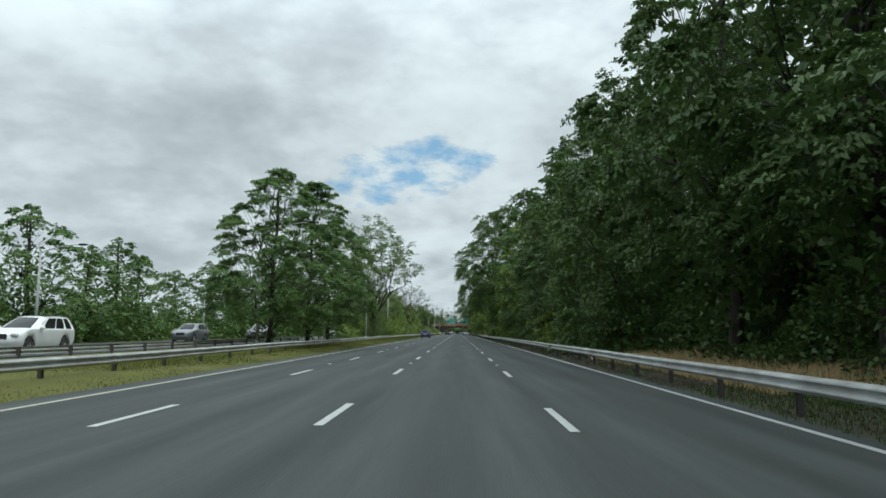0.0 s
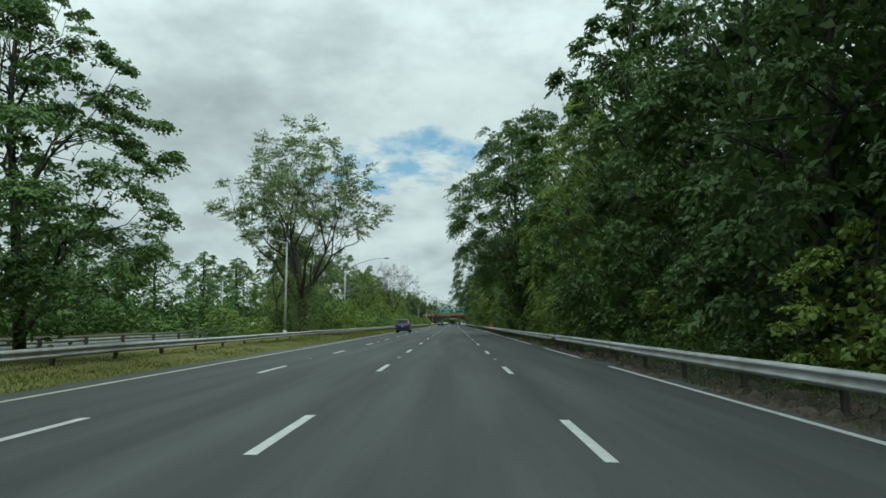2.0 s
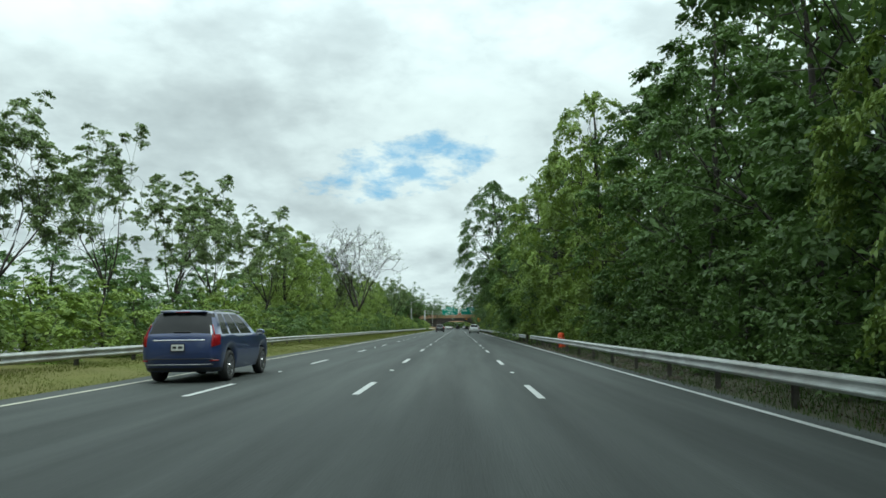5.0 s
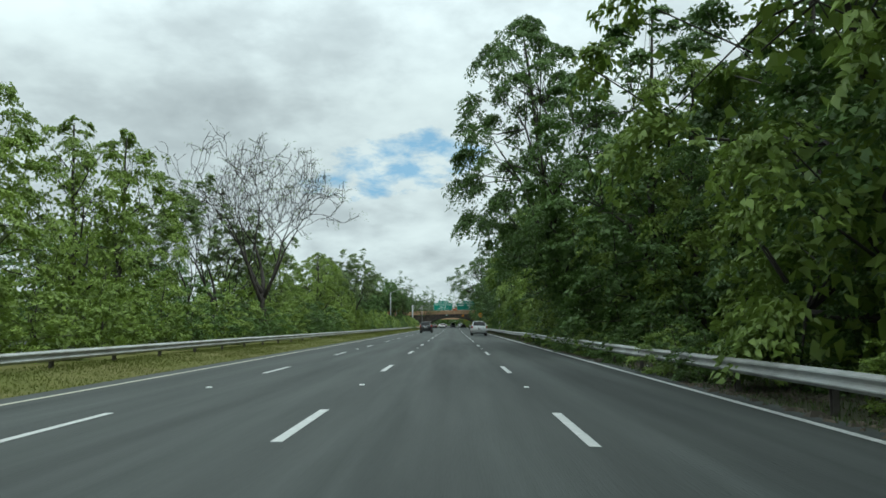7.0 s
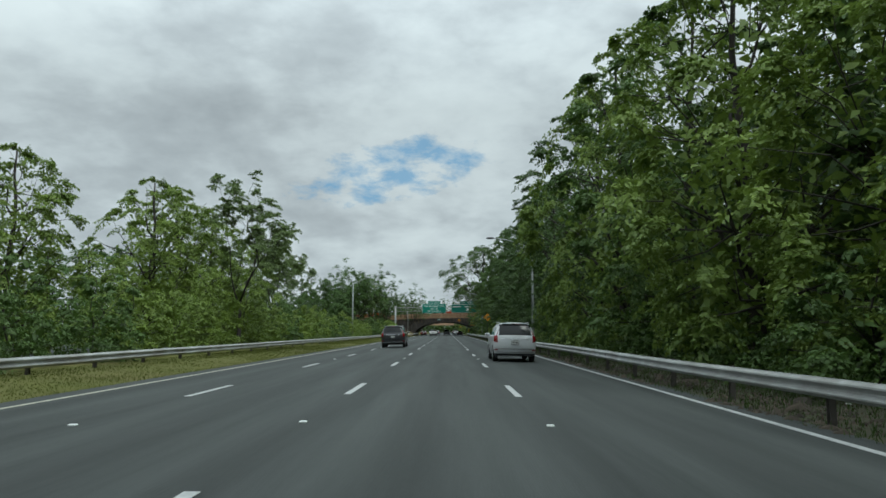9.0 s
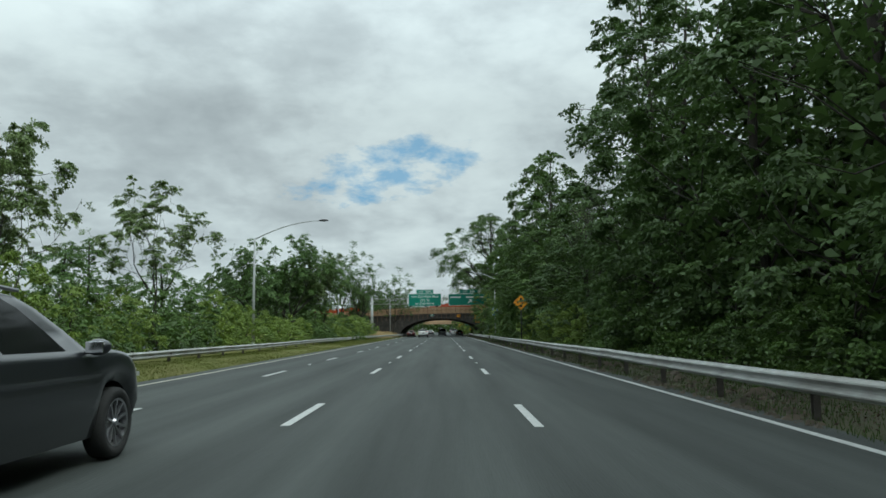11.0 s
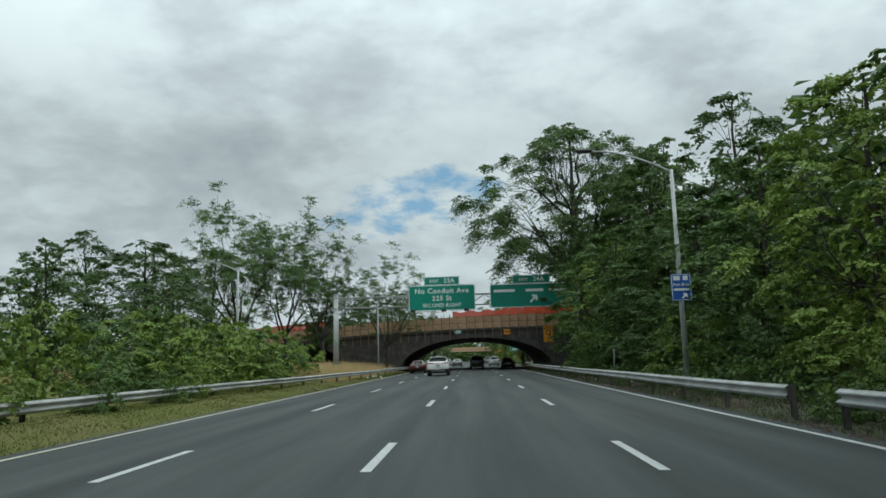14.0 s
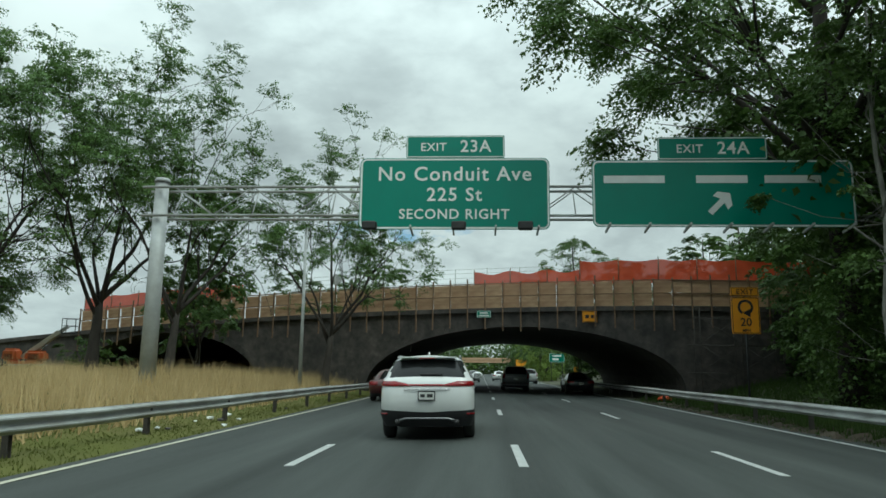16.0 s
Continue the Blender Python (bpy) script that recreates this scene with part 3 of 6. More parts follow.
WOOD = (5, 4, 3, 3)
FULL = (0.18, 1.3, (0.75, 0.8, 0.8), 4, WOOD)
make_tree("oak", 1, 15, *FULL, 23000, 0.15, 0.5, M_LEAF_OAK, "tall broadleaf tree with dense green foliage on the bank", R=4.8, lobes=64, core=1800, big=0.30)
make_tree("oak_b", 2, 16, *FULL, 23000, 0.15, 0.5, M_LEAF_DARK, "tall dark green tree crowded into the roadside wood", R=4.8, lobes=58, core=1800, big=0.32)
make_tree("high_oak", 22, 16, *FULL, 23000, 0.15, 0.5, M_LEAF_DARK, "tall dark tree with a bare lower trunk on the bank", R=4.8, lobes=54, z0=3.4, core=1800, big=0.32, r0=0.28)
make_tree("light", 4, 11, *FULL, 24000, 0.125, 0.5, M_LEAF_LIGHT, "bright yellow-green tree with drooping sprays of leaves", R=4.4, lobes=72, core=1800, big=0.27, droop=0.5, wide=0.4)
make_tree("locust", 3, 20, *FULL, 46000, 0.13, 0.7, M_LEAF_OAK, "high overhanging tree with gaps of sky between its limbs", R=9.0, lobes=90, z0=5.0, core=1200, ivy=2600, lean=(-0.06, 0), r0=0.3, big=0.21, taper=2.4)
make_tree("overhang", 17, 17, *FULL, 58000, 0.13, 0.6, M_LEAF_OAK, "heavy dark tree with branches hanging out over the road", R=6.2, lobes=90, z0=4.4, core=3200, ivy=3000, r0=0.3, big=0.25, droop=0.5, taper=2.4, lean=(-0.14, 0))
make_tree("backwood", 13, 16, *FULL, 3600, 0.36, 0.8, M_LEAF_DARK, "tall dark tree deep in the roadside wood", R=5.5, lobes=40, core=500, per=12)
make_tree("distant", 14, 10, *FULL, 9000, 0.16, 0.65, M_LEAF_MID, "round-headed green tree beyond the other carriageway", R=4.2, lobes=46, core=900, per=24, big=0.3, taper=2.4)
make_tree("pin_oak", 5, 13.5, *FULL, 60000, 0.11, 0.45, M_LEAF_MID, "median tree with a slim dark trunk and layered crown", r0=0.2, R=5.2, lobes=110, z0=2.2, core=1500, big=0.23, flat=0.5, droop=0.3, taper=1.7)
make_tree("willow", 6, 20, 0.2, 1.35, (0.95, 0.75, 0.7), 5, (9, 3, 3, 2), 60000, 0.115, 0.75, M_LEAF_PALE, "large spreading tree with an ivy-clad trunk and thin feathery leaves", r0=0.6, ivy=6500, ivy_w=0.5, up_pull=0.45, R=8.6, low=5.2, lowf=0.55, twig_r=0.016, wig=0.6, per=24, droop=0.12, wide=0.35)
make_tree("grove", 16, 18, 0.2, 1.5, (0.65, 0.65, 0.75), 4, (6, 4, 3, 3), 48000, 0.095, 0.6, M_LEAF_MID, "slender branching tree standing in dry grass by the bridge", r0=0.34, up_pull=0.4, R=6.8, low=5.2, lean=(0.08, 0), lowf=0.6, even=0.05, per=24, droop=0.15)
make_tree("bare", 7, 15, 0.28, 1.3, (0.6, 0.55, 0.6), 6, (5, 3, 3, 3, 2), 2400, 0.08, 0.5, M_LEAF_PALE, "nearly leafless tree with fine bare twigs", r0=0.4, up_pull=0.55, R=7.2, twig_r=0.018, wig=0.65, lowf=0.7, per=6)
make_tree("sparse", 8, 12, 0.2, 1.3, (0.7, 0.7, 0.8), 4, (4, 4, 3, 2), 19000, 0.115, 0.45, M_LEAF_PALE, "thin-crowned tree with small greyish green leaves", r0=0.16, R=4.5, even=0.1)
make_tree("sumac", 9, 10, 0.25, 1.2, (0.7, 0.8, 0.8), 4, (5, 4, 3), 17000, 0.15, 0.5, M_LEAF_MID, "leaning median tree with feathery fans of green leaves", lean=(0.15, 0), R=5.0, per=24, droop=0.5, wide=0.3, flat=0.4)
make_tree("bush", 10, 3.6, *FULL, 6500, 0.10, 0.3, M_LEAF_LIGHT, "rounded green shrub growing behind the guardrail", r0=0.05, lobes=26, z0=0.1, core=500, category="shrub", R=2.2, per=24)
make_tree("bush_dark", 11, 3.4, *FULL, 6500, 0.10, 0.3, M_LEAF_OAK, "dense dark green shrub at the edge of the wood", r0=0.05, lobes=26, z0=0.1, core=500, category="shrub", R=2.2, per=24)
make_tree("roadside", 12, 26, *FULL, 105000, 0.14, 0.7, M_LEAF_OAK, "tall dark-limbed tree arching over the road by the overhead sign", r0=0.5, R=11.0, lobes=135, z0=10.5, core=1700, big=0.21, flat=0.55, taper=2.2, ivy=9000, ivy_w=0.6)
make_tree("birch", 19, 14, *FULL, 14000, 0.11, 0.5, M_LEAF_OAK, "slim tree with a pale mottled trunk on the bank", bark=M_BARK_PALE, r0=0.14, R=3.0, lobes=34, z0=1.6, big=0.3)

# the wood along the outer side
R_ROW = [
    ('oak_b', 10.8, -8, 1.02, 1.08),
    ('oak_b', 10.6, 1.8, 1.04, 1.09),
    ('oak_b', 11.0, 9.3, 1.0, 1.05),
    ('high_oak', 11.6, 19.3, 1.07, 1.25),
    ('high_oak', 10.8, 27.8, 0.99, 1.25),
    ('high_oak', 11.8, 37.6, 1.08, 1.25),
    ('oak', 10.6, 45.3, 1.14, 1.2),
    ('oak_b', 12.3, 54.9, 1.13, 1.19),
    ('oak_b', 12.1, 63.4, 1.1, 1.35),
    ('oak_b', 10.7, 72.0, 1.16, 1.35),
    ('oak_b', 11.8, 79.9, 1.0, 1.35),
    ('oak_b', 12.2, 89.3, 1.05, 1.35),
    ('light', 11.0, 98.2, 1.2, 1.79),
    ('oak', 12.5, 106.6, 1.2, 1.42),
    ('light', 12.4, 115.8, 1.2, 1.96),
    ('oak', 11.8, 125.5, 1.07, 1.12),
    ('oak_b', 10.6, 134.6, 0.92, 0.97),
    ('oak', 10.6, 144.2, 1.0, 1.05),
    ('oak', 12.0, 154.0, 1.0, 1.05),
    ('oak', 12.0, 163.7, 1.05, 1.11),
    ('oak', 12.3, 172.1, 1.01, 1.07),
    ('light', 11.1, 182.1, 1.2, 1.74),
    ('light', 10.9, 189.8, 1.2, 1.59),
    ('oak', 11.9, 198.3, 1.16, 1.22),
    ('oak_b', 12.4, 208.2, 1.0, 1.05),
    ('light', 11.5, 218.0, 1.1, 1.3),
    ('oak', 10.7, 227.1, 0.9, 0.65),
    ('light', 11.8, 237.0, 0.95, 0.72),
    ('oak_b', 11.5, 246.3, 0.85, 0.58),
    ('light', 11.7, 255.2, 1.1, 1.05),
    ('light', 10.6, 262.7, 1.2, 1.4),
    ('oak', 11.2, 271.8, 1.1, 1.2),
    ('light', 10.6, 281.1, 1.2, 1.75),
    ('oak_b', 11.1, 290.2, 1.19, 1.25),
    ('oak', 12.0, 299.3, 1.1, 1.25),
    ('oak_b', 11.3, 308.9, 0.99, 1.04),
    ('oak_b', 12.0, 318.3, 1.1, 1.12),
    ('oak_b', 11.6, 326.6, 1.1, 1.15),
    ('oak_b', 12.9, 334.5, 1.0, 1.05),
    ('oak_b', 10.9, 343.5, 0.9, 0.55),
    ('oak', 12.0, 353.1, 1.0, 0.76),
    ('oak', 11.0, 361.1, 0.95, 1.05),
    ('oak', 11.1, 368.9, 0.9, 0.83),
    ('oak', 11.1, 378.5, 0.9, 0.63),
    ('light', 11.2, 388.0, 0.9, 0.9),
    ('oak', 11.0, 395.8, 0.9, 0.66),
    ('oak_b', 11.3, 404.2, 0.9, 0.6),
    ('oak', 12.4, 414.0, 0.9, 0.62),
    ('oak_b', 13.8, 423.7, 0.9, 0.65),
    ('light', 17.9, 433.0, 0.98, 1.03),
    ('oak_b', 18.2, 442.4, 0.9, 0.89),
    ('oak', 16.6, 452.0, 1.02, 1.08),
    ('locust', 9.0, 127, 1.05, 1.25),
    ('overhang', 8.2, 131, 1.08, 1.42),
    ('overhang', 8.0, 232.5, 1.0, 1.36),
    ('oak', 9.6, 90, 1.15, 1.35),
    ('oak', 9.9, 372, 1.0, 0.75),
    ('roadside', 10.8, 441.0, 1.0, 1.0),
    ('oak_b', 16.5, 447, 1.2, 1.35),
    ('oak_b', 16.5, 436, 1.1, 1.28),
    ('oak', 15.2, 427, 1.15, 1.2),
    ('oak_b', 15.5, 322, 1.1, 0.9),
    ('bare', 11.0, 343, 0.4, 0.85),
    ('oak_b', 15.6, 18, 1.1, 1.15),
    ('oak_b', 15.8, 27, 1.15, 1.2),
    ('oak', 15.5, 37, 1.1, 1.2),
    ('oak_b', 15.6, 58, 1.1, 1.2),
    ('oak_b', 15.4, 66, 1.1, 1.35),
    ('oak', 15.8, 75, 1.1, 1.35),
    ('oak_b', 15.6, 318, 1.1, 1.0),
    ('oak_b', 15.6, 350, 1.1, 0.75),
    ('oak', 11.5, 366.5, 1.15, 1.38),
    ('oak_b', 12.7, 331, 1.05, 1.3),
    ('light', 9.3, 199, 1.3, 1.7),
    ('light', 11.3, 424, 0.95, 0.95),
    ('oak', 9.3, 417, 0.85, 0.72),
    ('oak', 15.5, 444, 1.0, 1.35),
    ('oak', 17, 430, 1.2, 1.3),
    ('oak_b', 16, 412, 1.1, 1.05),
    ('bush_dark', 7.3, 191, 0.45, 0.4),
    ('bush', 7.4, 196, 0.5, 0.42),
    ('bush_dark', 6.5, 203, 0.5, 0.42),
    ('bush', 6.6, 206, 0.55, 0.45),
    ('bush_dark', 6.7, 212, 0.5, 0.45),
    ('bush_dark', 7.0, 381.6, 0.4, 0.35),
    ('light', 8.4, 140, 0.6, 0.95),
    ('light', 7.9, 118, 0.33, 0.36),
    ('light', 9.4, 110, 0.75, 1.15),
    ('oak_b', 11.0, 357, 1.0, 0.8),
    ('bush_dark', 6.4, 215, 0.5, 0.36),
    ('bush', 6.6, 218, 0.47, 0.39999999999999997),
    ('bush_dark', 6.3, 221, 0.44, 0.44),
    ('bush_dark', 6.6, 223.5, 0.5, 0.48),
    ('bush', 6.4, 226.5, 0.47, 0.36),
    ('bush_dark', 6.7, 229, 0.44, 0.39999999999999997),
    ('bush_dark', 6.5, 233, 0.5, 0.44),
    ('bush', 7.1, 239, 0.95, 0.95),
    ('oak', 9.8, 219.5, 1.1, 1.2),
    ('birch', 9.6, 436, 1.0, 1.0),
    ('oak_b', 10.6, 232, 0.9, 0.85),
    ('oak', 10.3, 369.5, 0.85, 1.35)
]
for kind, x, y, s, sz in R_ROW:
    plant(kind, x, y, s, sz=sz, turn=random.uniform(-25, 25) if kind in ("locust", "roadside", "overhang") else None, group="wood along the outer side")


def build_rows():
    r = random.Random(5)
    y = -6.0
    while y < 432:
        if not 16 < y < 41:
            plant(r.choice(("bush", "bush_dark", "bush_dark")), 9.3 + r.uniform(-0.6, 0.8), y, r.uniform(0.6, 1.1), group="shrubs on the outer verge")
        y += r.uniform(4.5, 7.5)
    y = -15.0
    while y < 475:
        plant("backwood", 18.5 + r.uniform(-2, 2), y, r.uniform(0.95, 1.15), sz=r.uniform(1.3, 1.5) if y < 200 else r.uniform(0.95, 1.1) if y < 330 else r.uniform(0.75, 0.9), group="wood along the outer side")
        y += r.uniform(6.5, 9)
    # beyond the other carriageway
    y = 10.0
    while y < 436:
        plant("distant", -38 + r.uniform(-3, 2), y, r.uniform(0.95, 1.35), group="trees beyond the other carriageway")
        y += r.uniform(8.5, 11)


build_rows()
for k in range(26):
    side = 1 if k % 2 else -1
    plant("backwood", side * (11 + 3 * (k % 5)) - 1.5, 485 + 11 * k, 0.8 + 0.06 * (k % 5), group="trees beyond the bridge")
for kind, x, y, s, sz in (("oak_b", 13.5, 492, 1.1, 0.82), ("oak_b", 21, 490, 1.2, 0.95), ("light", 7.2, 530, 0.9, 1.2), ("oak", 17, 505, 1.1, 0.85), ("oak_b", 28, 494, 1.2, 1.0), ("oak", -14.5, 496, 0.9, 0.7), ("oak_b", -22, 492, 1.0, 0.75), ("locust", 8.4, 494, 0.8, 0.84)):
    plant(kind, x, y, s, sz=sz, group="trees beyond the bridge")
L_ROW = [
    ('sparse', -14.4, 381, 0.95, 0.95),
    ('bush', -13.0, 398, 1.15, 1.05),
    ('bush', -13.0, 404, 1.2, 1.1),
    ('bush_dark', -13.4, 409, 1.2, 1.0),
    ('bush', -16.5, 402, 1.3, 1.2),
    ('pin_oak', -13.2, 51, 1, 1),
    ('pin_oak', -12.4, 60, 1.05, 1.08),
    ('pin_oak', -13.2, 74, 1.0, 0.95),
    ('willow', -13.4, 118, 1.0, 1.06),
    ('bare', -15.9, 246, 1.2, 1.2),
    ('bare', -20.5, 248, 0.9, 0.98),
    ('sparse', -13.6, 287, 1, 1.05),
    ('sparse', -32.6, 374, 1.6, 1.65),
    ('sumac', -17.4, 377, 1.2, 1.35),
    ('grove', -22.0, 450, 1.1, 1.16),
    ('grove', -17.6, 449, 0.85, 0.98),
    ('grove', -10.6, 452.4, 0.8, 0.86),
    ('oak', -35, 424, 0.8, 0.8),
    ('oak_b', -24, 418, 0.95, 0.66),
    ('oak_b', -27.5, 428, 1.0, 0.75),
    ('oak_b', -40, 440, 1.0, 1.0),
    ('locust', -33.0, 454, 0.78, 0.8),
    ('oak_b', -37, 453, 1.1, 0.95),
    ('sumac', -18.8, 455.5, 0.95, 0.9),
    ('bush_dark', -27.5, 459.5, 1.0, 0.9),
    ('oak', -33, 404, 0.7, 0.7),
    ('sparse', -18.4, 128, 1.0, 1.18),
    ('light', -19.7, 138.6, 0.9, 1.14),
    ('light', -21.0, 146.3, 0.9, 1.08),
    ('light', -21.5, 153.5, 0.92, 1.19),
    ('sparse', -20.6, 162.7, 0.93, 1.08),
    ('sparse', -21.0, 172.9, 0.94, 1.17),
    ('sparse', -20.0, 180.4, 0.99, 1.05),
    ('sparse', -20.9, 190.5, 0.98, 1.25),
    ('sparse', -18.6, 199.3, 1.02, 1.13),
    ('light', -18.1, 206.5, 1.03, 1.15),
    ('light', -21.4, 215.6, 0.91, 1.23),
    ('light', -20.6, 224.1, 0.93, 1.22),
    ('light', -22.0, 231.6, 1.01, 1.36),
    ('sparse', -20.5, 240.9, 0.99, 1.15),
    ('sparse', -19.5, 249.4, 0.96, 1.04),
    ('light', -20.7, 258.4, 1.04, 1.05),
    ('sparse', -19.9, 265.5, 1.0, 0.97),
    ('light', -21.5, 274.2, 0.9, 1.03),
    ('light', -18.8, 285.0, 0.94, 1.07),
    ('light', -19.4, 292.5, 1.03, 1.15),
    ('light', -20.7, 302.2, 0.98, 1.15),
    ('light', -21.4, 312.1, 1.02, 0.96),
    ('sparse', -19.4, 319.4, 0.96, 1.15),
    ('sparse', -21.9, 327.8, 0.92, 1.07),
    ('bush_dark', -15.9, 100, 0.84, 0.51),
    ('bush', -16.5, 104.5, 0.82, 0.78),
    ('bush', -15.9, 109.0, 0.86, 0.55),
    ('bush', -16.3, 113.5, 0.65, 0.57),
    ('bush_dark', -16.3, 118.0, 0.78, 0.78),
    ('bush_dark', -15.4, 122.5, 0.71, 0.57),
    ('bush_dark', -15.6, 127.0, 0.89, 0.62),
    ('bush_dark', -16.4, 131.5, 0.72, 0.77),
    ('bush', -16.5, 136.0, 0.82, 0.77),
    ('bush_dark', -15.9, 140.5, 0.86, 0.54),
    ('bush', -16.4, 145.0, 0.75, 0.78),
    ('bush_dark', -15.8, 149.5, 0.86, 0.68),
    ('bush', -14.2, 122, 0.91, 0.91),
    ('bush_dark', -13.9, 125.5, 0.88, 1.08),
    ('bush_dark', -13.9, 129.5, 0.86, 1.3),
    ('bush', -14.7, 134.0, 1.03, 1.25),
    ('bush', -14.3, 138.8, 1.09, 1.23),
    ('bush', -13.8, 143.1, 0.82, 1.26),
    ('bush', -14.0, 148.4, 1.07, 1.28),
    ('bush', -13.8, 153.6, 1.11, 0.87),
    ('bush', -13.8, 158.3, 1.16, 0.93),
    ('bush_dark', -14.7, 163.6, 0.84, 1.2),
    ('bush_dark', -13.8, 167.3, 0.92, 0.98),
    ('bush', -14.5, 171.9, 0.81, 0.97),
    ('bush', -14.7, 176.2, 1.03, 1.28),
    ('bush', -14.6, 180.5, 1.15, 0.84),
    ('bush_dark', -13.8, 184.9, 1.16, 0.85),
    ('bush_dark', -14.1, 190.2, 0.95, 1.03),
    ('bush', -14.1, 195.1, 1.12, 0.93),
    ('bush_dark', -14.1, 200.1, 1.01, 0.86),
    ('bush_dark', -14.9, 204.6, 0.92, 1.16),
    ('bush', -14.1, 209.5, 1.05, 0.89),
    ('bush', -14.4, 214.8, 0.84, 1.08),
    ('bush', -14.0, 220.2, 1.04, 1.08),
    ('bush_dark', -14.3, 225.0, 1.11, 1.15),
    ('bush', -13.9, 228.7, 1.02, 1.17),
    ('bush_dark', -14.6, 232.9, 0.82, 0.87),
    ('bush_dark', -14.7, 237.4, 1.11, 0.98),
    ('bush_dark', -14.4, 241.5, 1.12, 0.83),
    ('bush', -14.8, 246.0, 1.04, 1.14),
    ('bush', -14.8, 250.6, 1.08, 1.08),
    ('bush_dark', -13.9, 255.5, 1.1, 1.1),
    ('bush_dark', -13.9, 259.3, 1.02, 0.89),
    ('bush_dark', -14.5, 263.1, 0.92, 1.22),
    ('bush_dark', -13.7, 267.5, 0.95, 1.08),
    ('bush', -14.3, 272.2, 1.01, 1.15),
    ('bush', -14.3, 277.5, 1.04, 1.16),
    ('bush', -14.7, 281.0, 0.87, 1.11),
    ('bush', -14.7, 284.9, 1.13, 1.26),
    ('bush', -14.2, 290.3, 1.18, 1.25),
    ('bush', -14.1, 294.0, 0.82, 0.98),
    ('bush', -14.3, 298.0, 0.81, 0.97),
    ('bush_dark', -14.0, 302.2, 0.85, 1.23),
    ('bush', -14.0, 306.9, 1.1, 0.97),
    ('bush', -13.8, 312.0, 0.97, 1.18),
    ('bush', -13.9, 316.5, 0.96, 1.22),
    ('bush_dark', -14.3, 321.4, 1.08, 1.07),
    ('bush', -14.3, 325.7, 0.81, 1.03),
    ('bush_dark', -14.7, 330.6, 1.16, 1.16),
    ('bush_dark', -14.4, 334.8, 0.94, 1.0),
    ('bush', -14.6, 340.3, 0.95, 1.23),
    ('bush', -14.7, 344.8, 0.87, 1.0),
    ('bush', -14.8, 348.7, 1.04, 1.02),
    ('bush', -14.4, 352.5, 0.93, 0.82),
    ('bush', -14.4, 357.5, 0.96, 0.81),
    ('bush', -14.7, 362.9, 0.96, 0.9),
    ('bush', -14.5, 367.1, 0.85, 0.83),
    ('bush_dark', -13.6, 372.0, 1.18, 1.19),
    ('bush_dark', -14.7, 377.4, 0.91, 1.21),
    ('bush_dark', -14.6, 382.2, 0.82, 1.02),
    ('bush', -15.0, 385.9, 0.81, 0.85),
    ('bush', -14.3, 389.7, 0.88, 1.05),
    ('bush_dark', -14.5, 393.9, 0.99, 0.98),
    ('bush_dark', -14.6, 398.7, 1.04, 1.27),
    ('bush_dark', -14.7, 402.4, 0.97, 1.05),
    ('bush', -14.0, 407.0, 1.17, 0.89),
    ('bush_dark', -11.2, 392.6, 0.4, 0.4),
    ('bush', -11.6, 395.5, 0.5, 0.5),
    ('bush_dark', -11.4, 387.8, 0.42, 0.4),
    ('bush', -11.8, 383.5, 0.5, 0.55),
    ('bush', -12.2, 376.5, 0.6, 0.7),
    ('bush_dark', -12.3, 370.0, 0.6, 0.6),
    ('sumac', -22.0, 379, 1.2, 1.3),
    ('sumac', -19.6, 383, 1.1, 1.25),
    ('bush', -13.6, 413.5, 1.1, 1.05),
    ('bush', -14.8, 411, 1.2, 1.1),
    ('bush', -12.6, 417, 0.85, 0.8),
    ('grove', -26.5, 447, 1.1, 1.24)
]
for kind, x, y, s, sz in L_ROW:
    plant(kind, x, y, s, sz=sz, group="median trees and shrubs")


def undergrowth(name, x0, x1, y0, y1, z1, n, size, mat, label, seed, bare=None):
    rng = np.random.default_rng(seed)
    c = np.stack([rng.uniform(x0, x1, n), rng.uniform(y0, y1, n), np.zeros(n)], 1)
    if bare:
        c = c[(c[:, 1] < bare[0]) | (c[:, 1] > bare[1])]
        n = len(c)
    h = np.array([0.55 + 0.9 * noise.noise(Vector((p[0] * 0.15, p[1] * 0.15, seed))) for p in c])
    c[:, 2] = [ground_z(p[0], p[1]) for p in c]
    c[:, 2] += rng.uniform(0, 1, n) * z1 * np.clip(h, 0.15, 1.3)
    return tagged(part(name, leaf_mesh(name, c, size, mat, rng), None), label, "fallen leaves" if name == "fallen_leaves" else "undergrowth", kind="stuff")


undergrowth("undergrowth", 14.5, 24, -20, 480, 9.0, 100000, 0.55, M_LEAF_DARK, "dark tangled undergrowth filling the wood", 21)
undergrowth("undergrowth", 7.6, 11.5, -10, 434, 1.5, 110000, 0.105, M_LEAF_OAK, "low weeds and vines at the foot of the wood", 22, bare=(17, 40))
undergrowth("undergrowth", 10.2, 14, -10, 112, 5.0, 45000, 0.19, M_LEAF_DARK, "dense dark saplings under the tall trees", 25)
undergrowth("undergrowth", 20, 25, -20, 480, 15.0, 45000, 0.8, M_LEAF_DARK, "dark crowded foliage deep inside the wood", 26)
undergrowth("far_woods", -160, 160, 790, 830, 28.0, 30000, 1.6, M_LEAF_OAK, "distant green woods closing the road", 24)
undergrowth("undergrowth", -46, -33, 0, 440, 5.0, 56000, 0.5, M_LEAF_OAK, "green undergrowth beyond the other carriageway", 23)


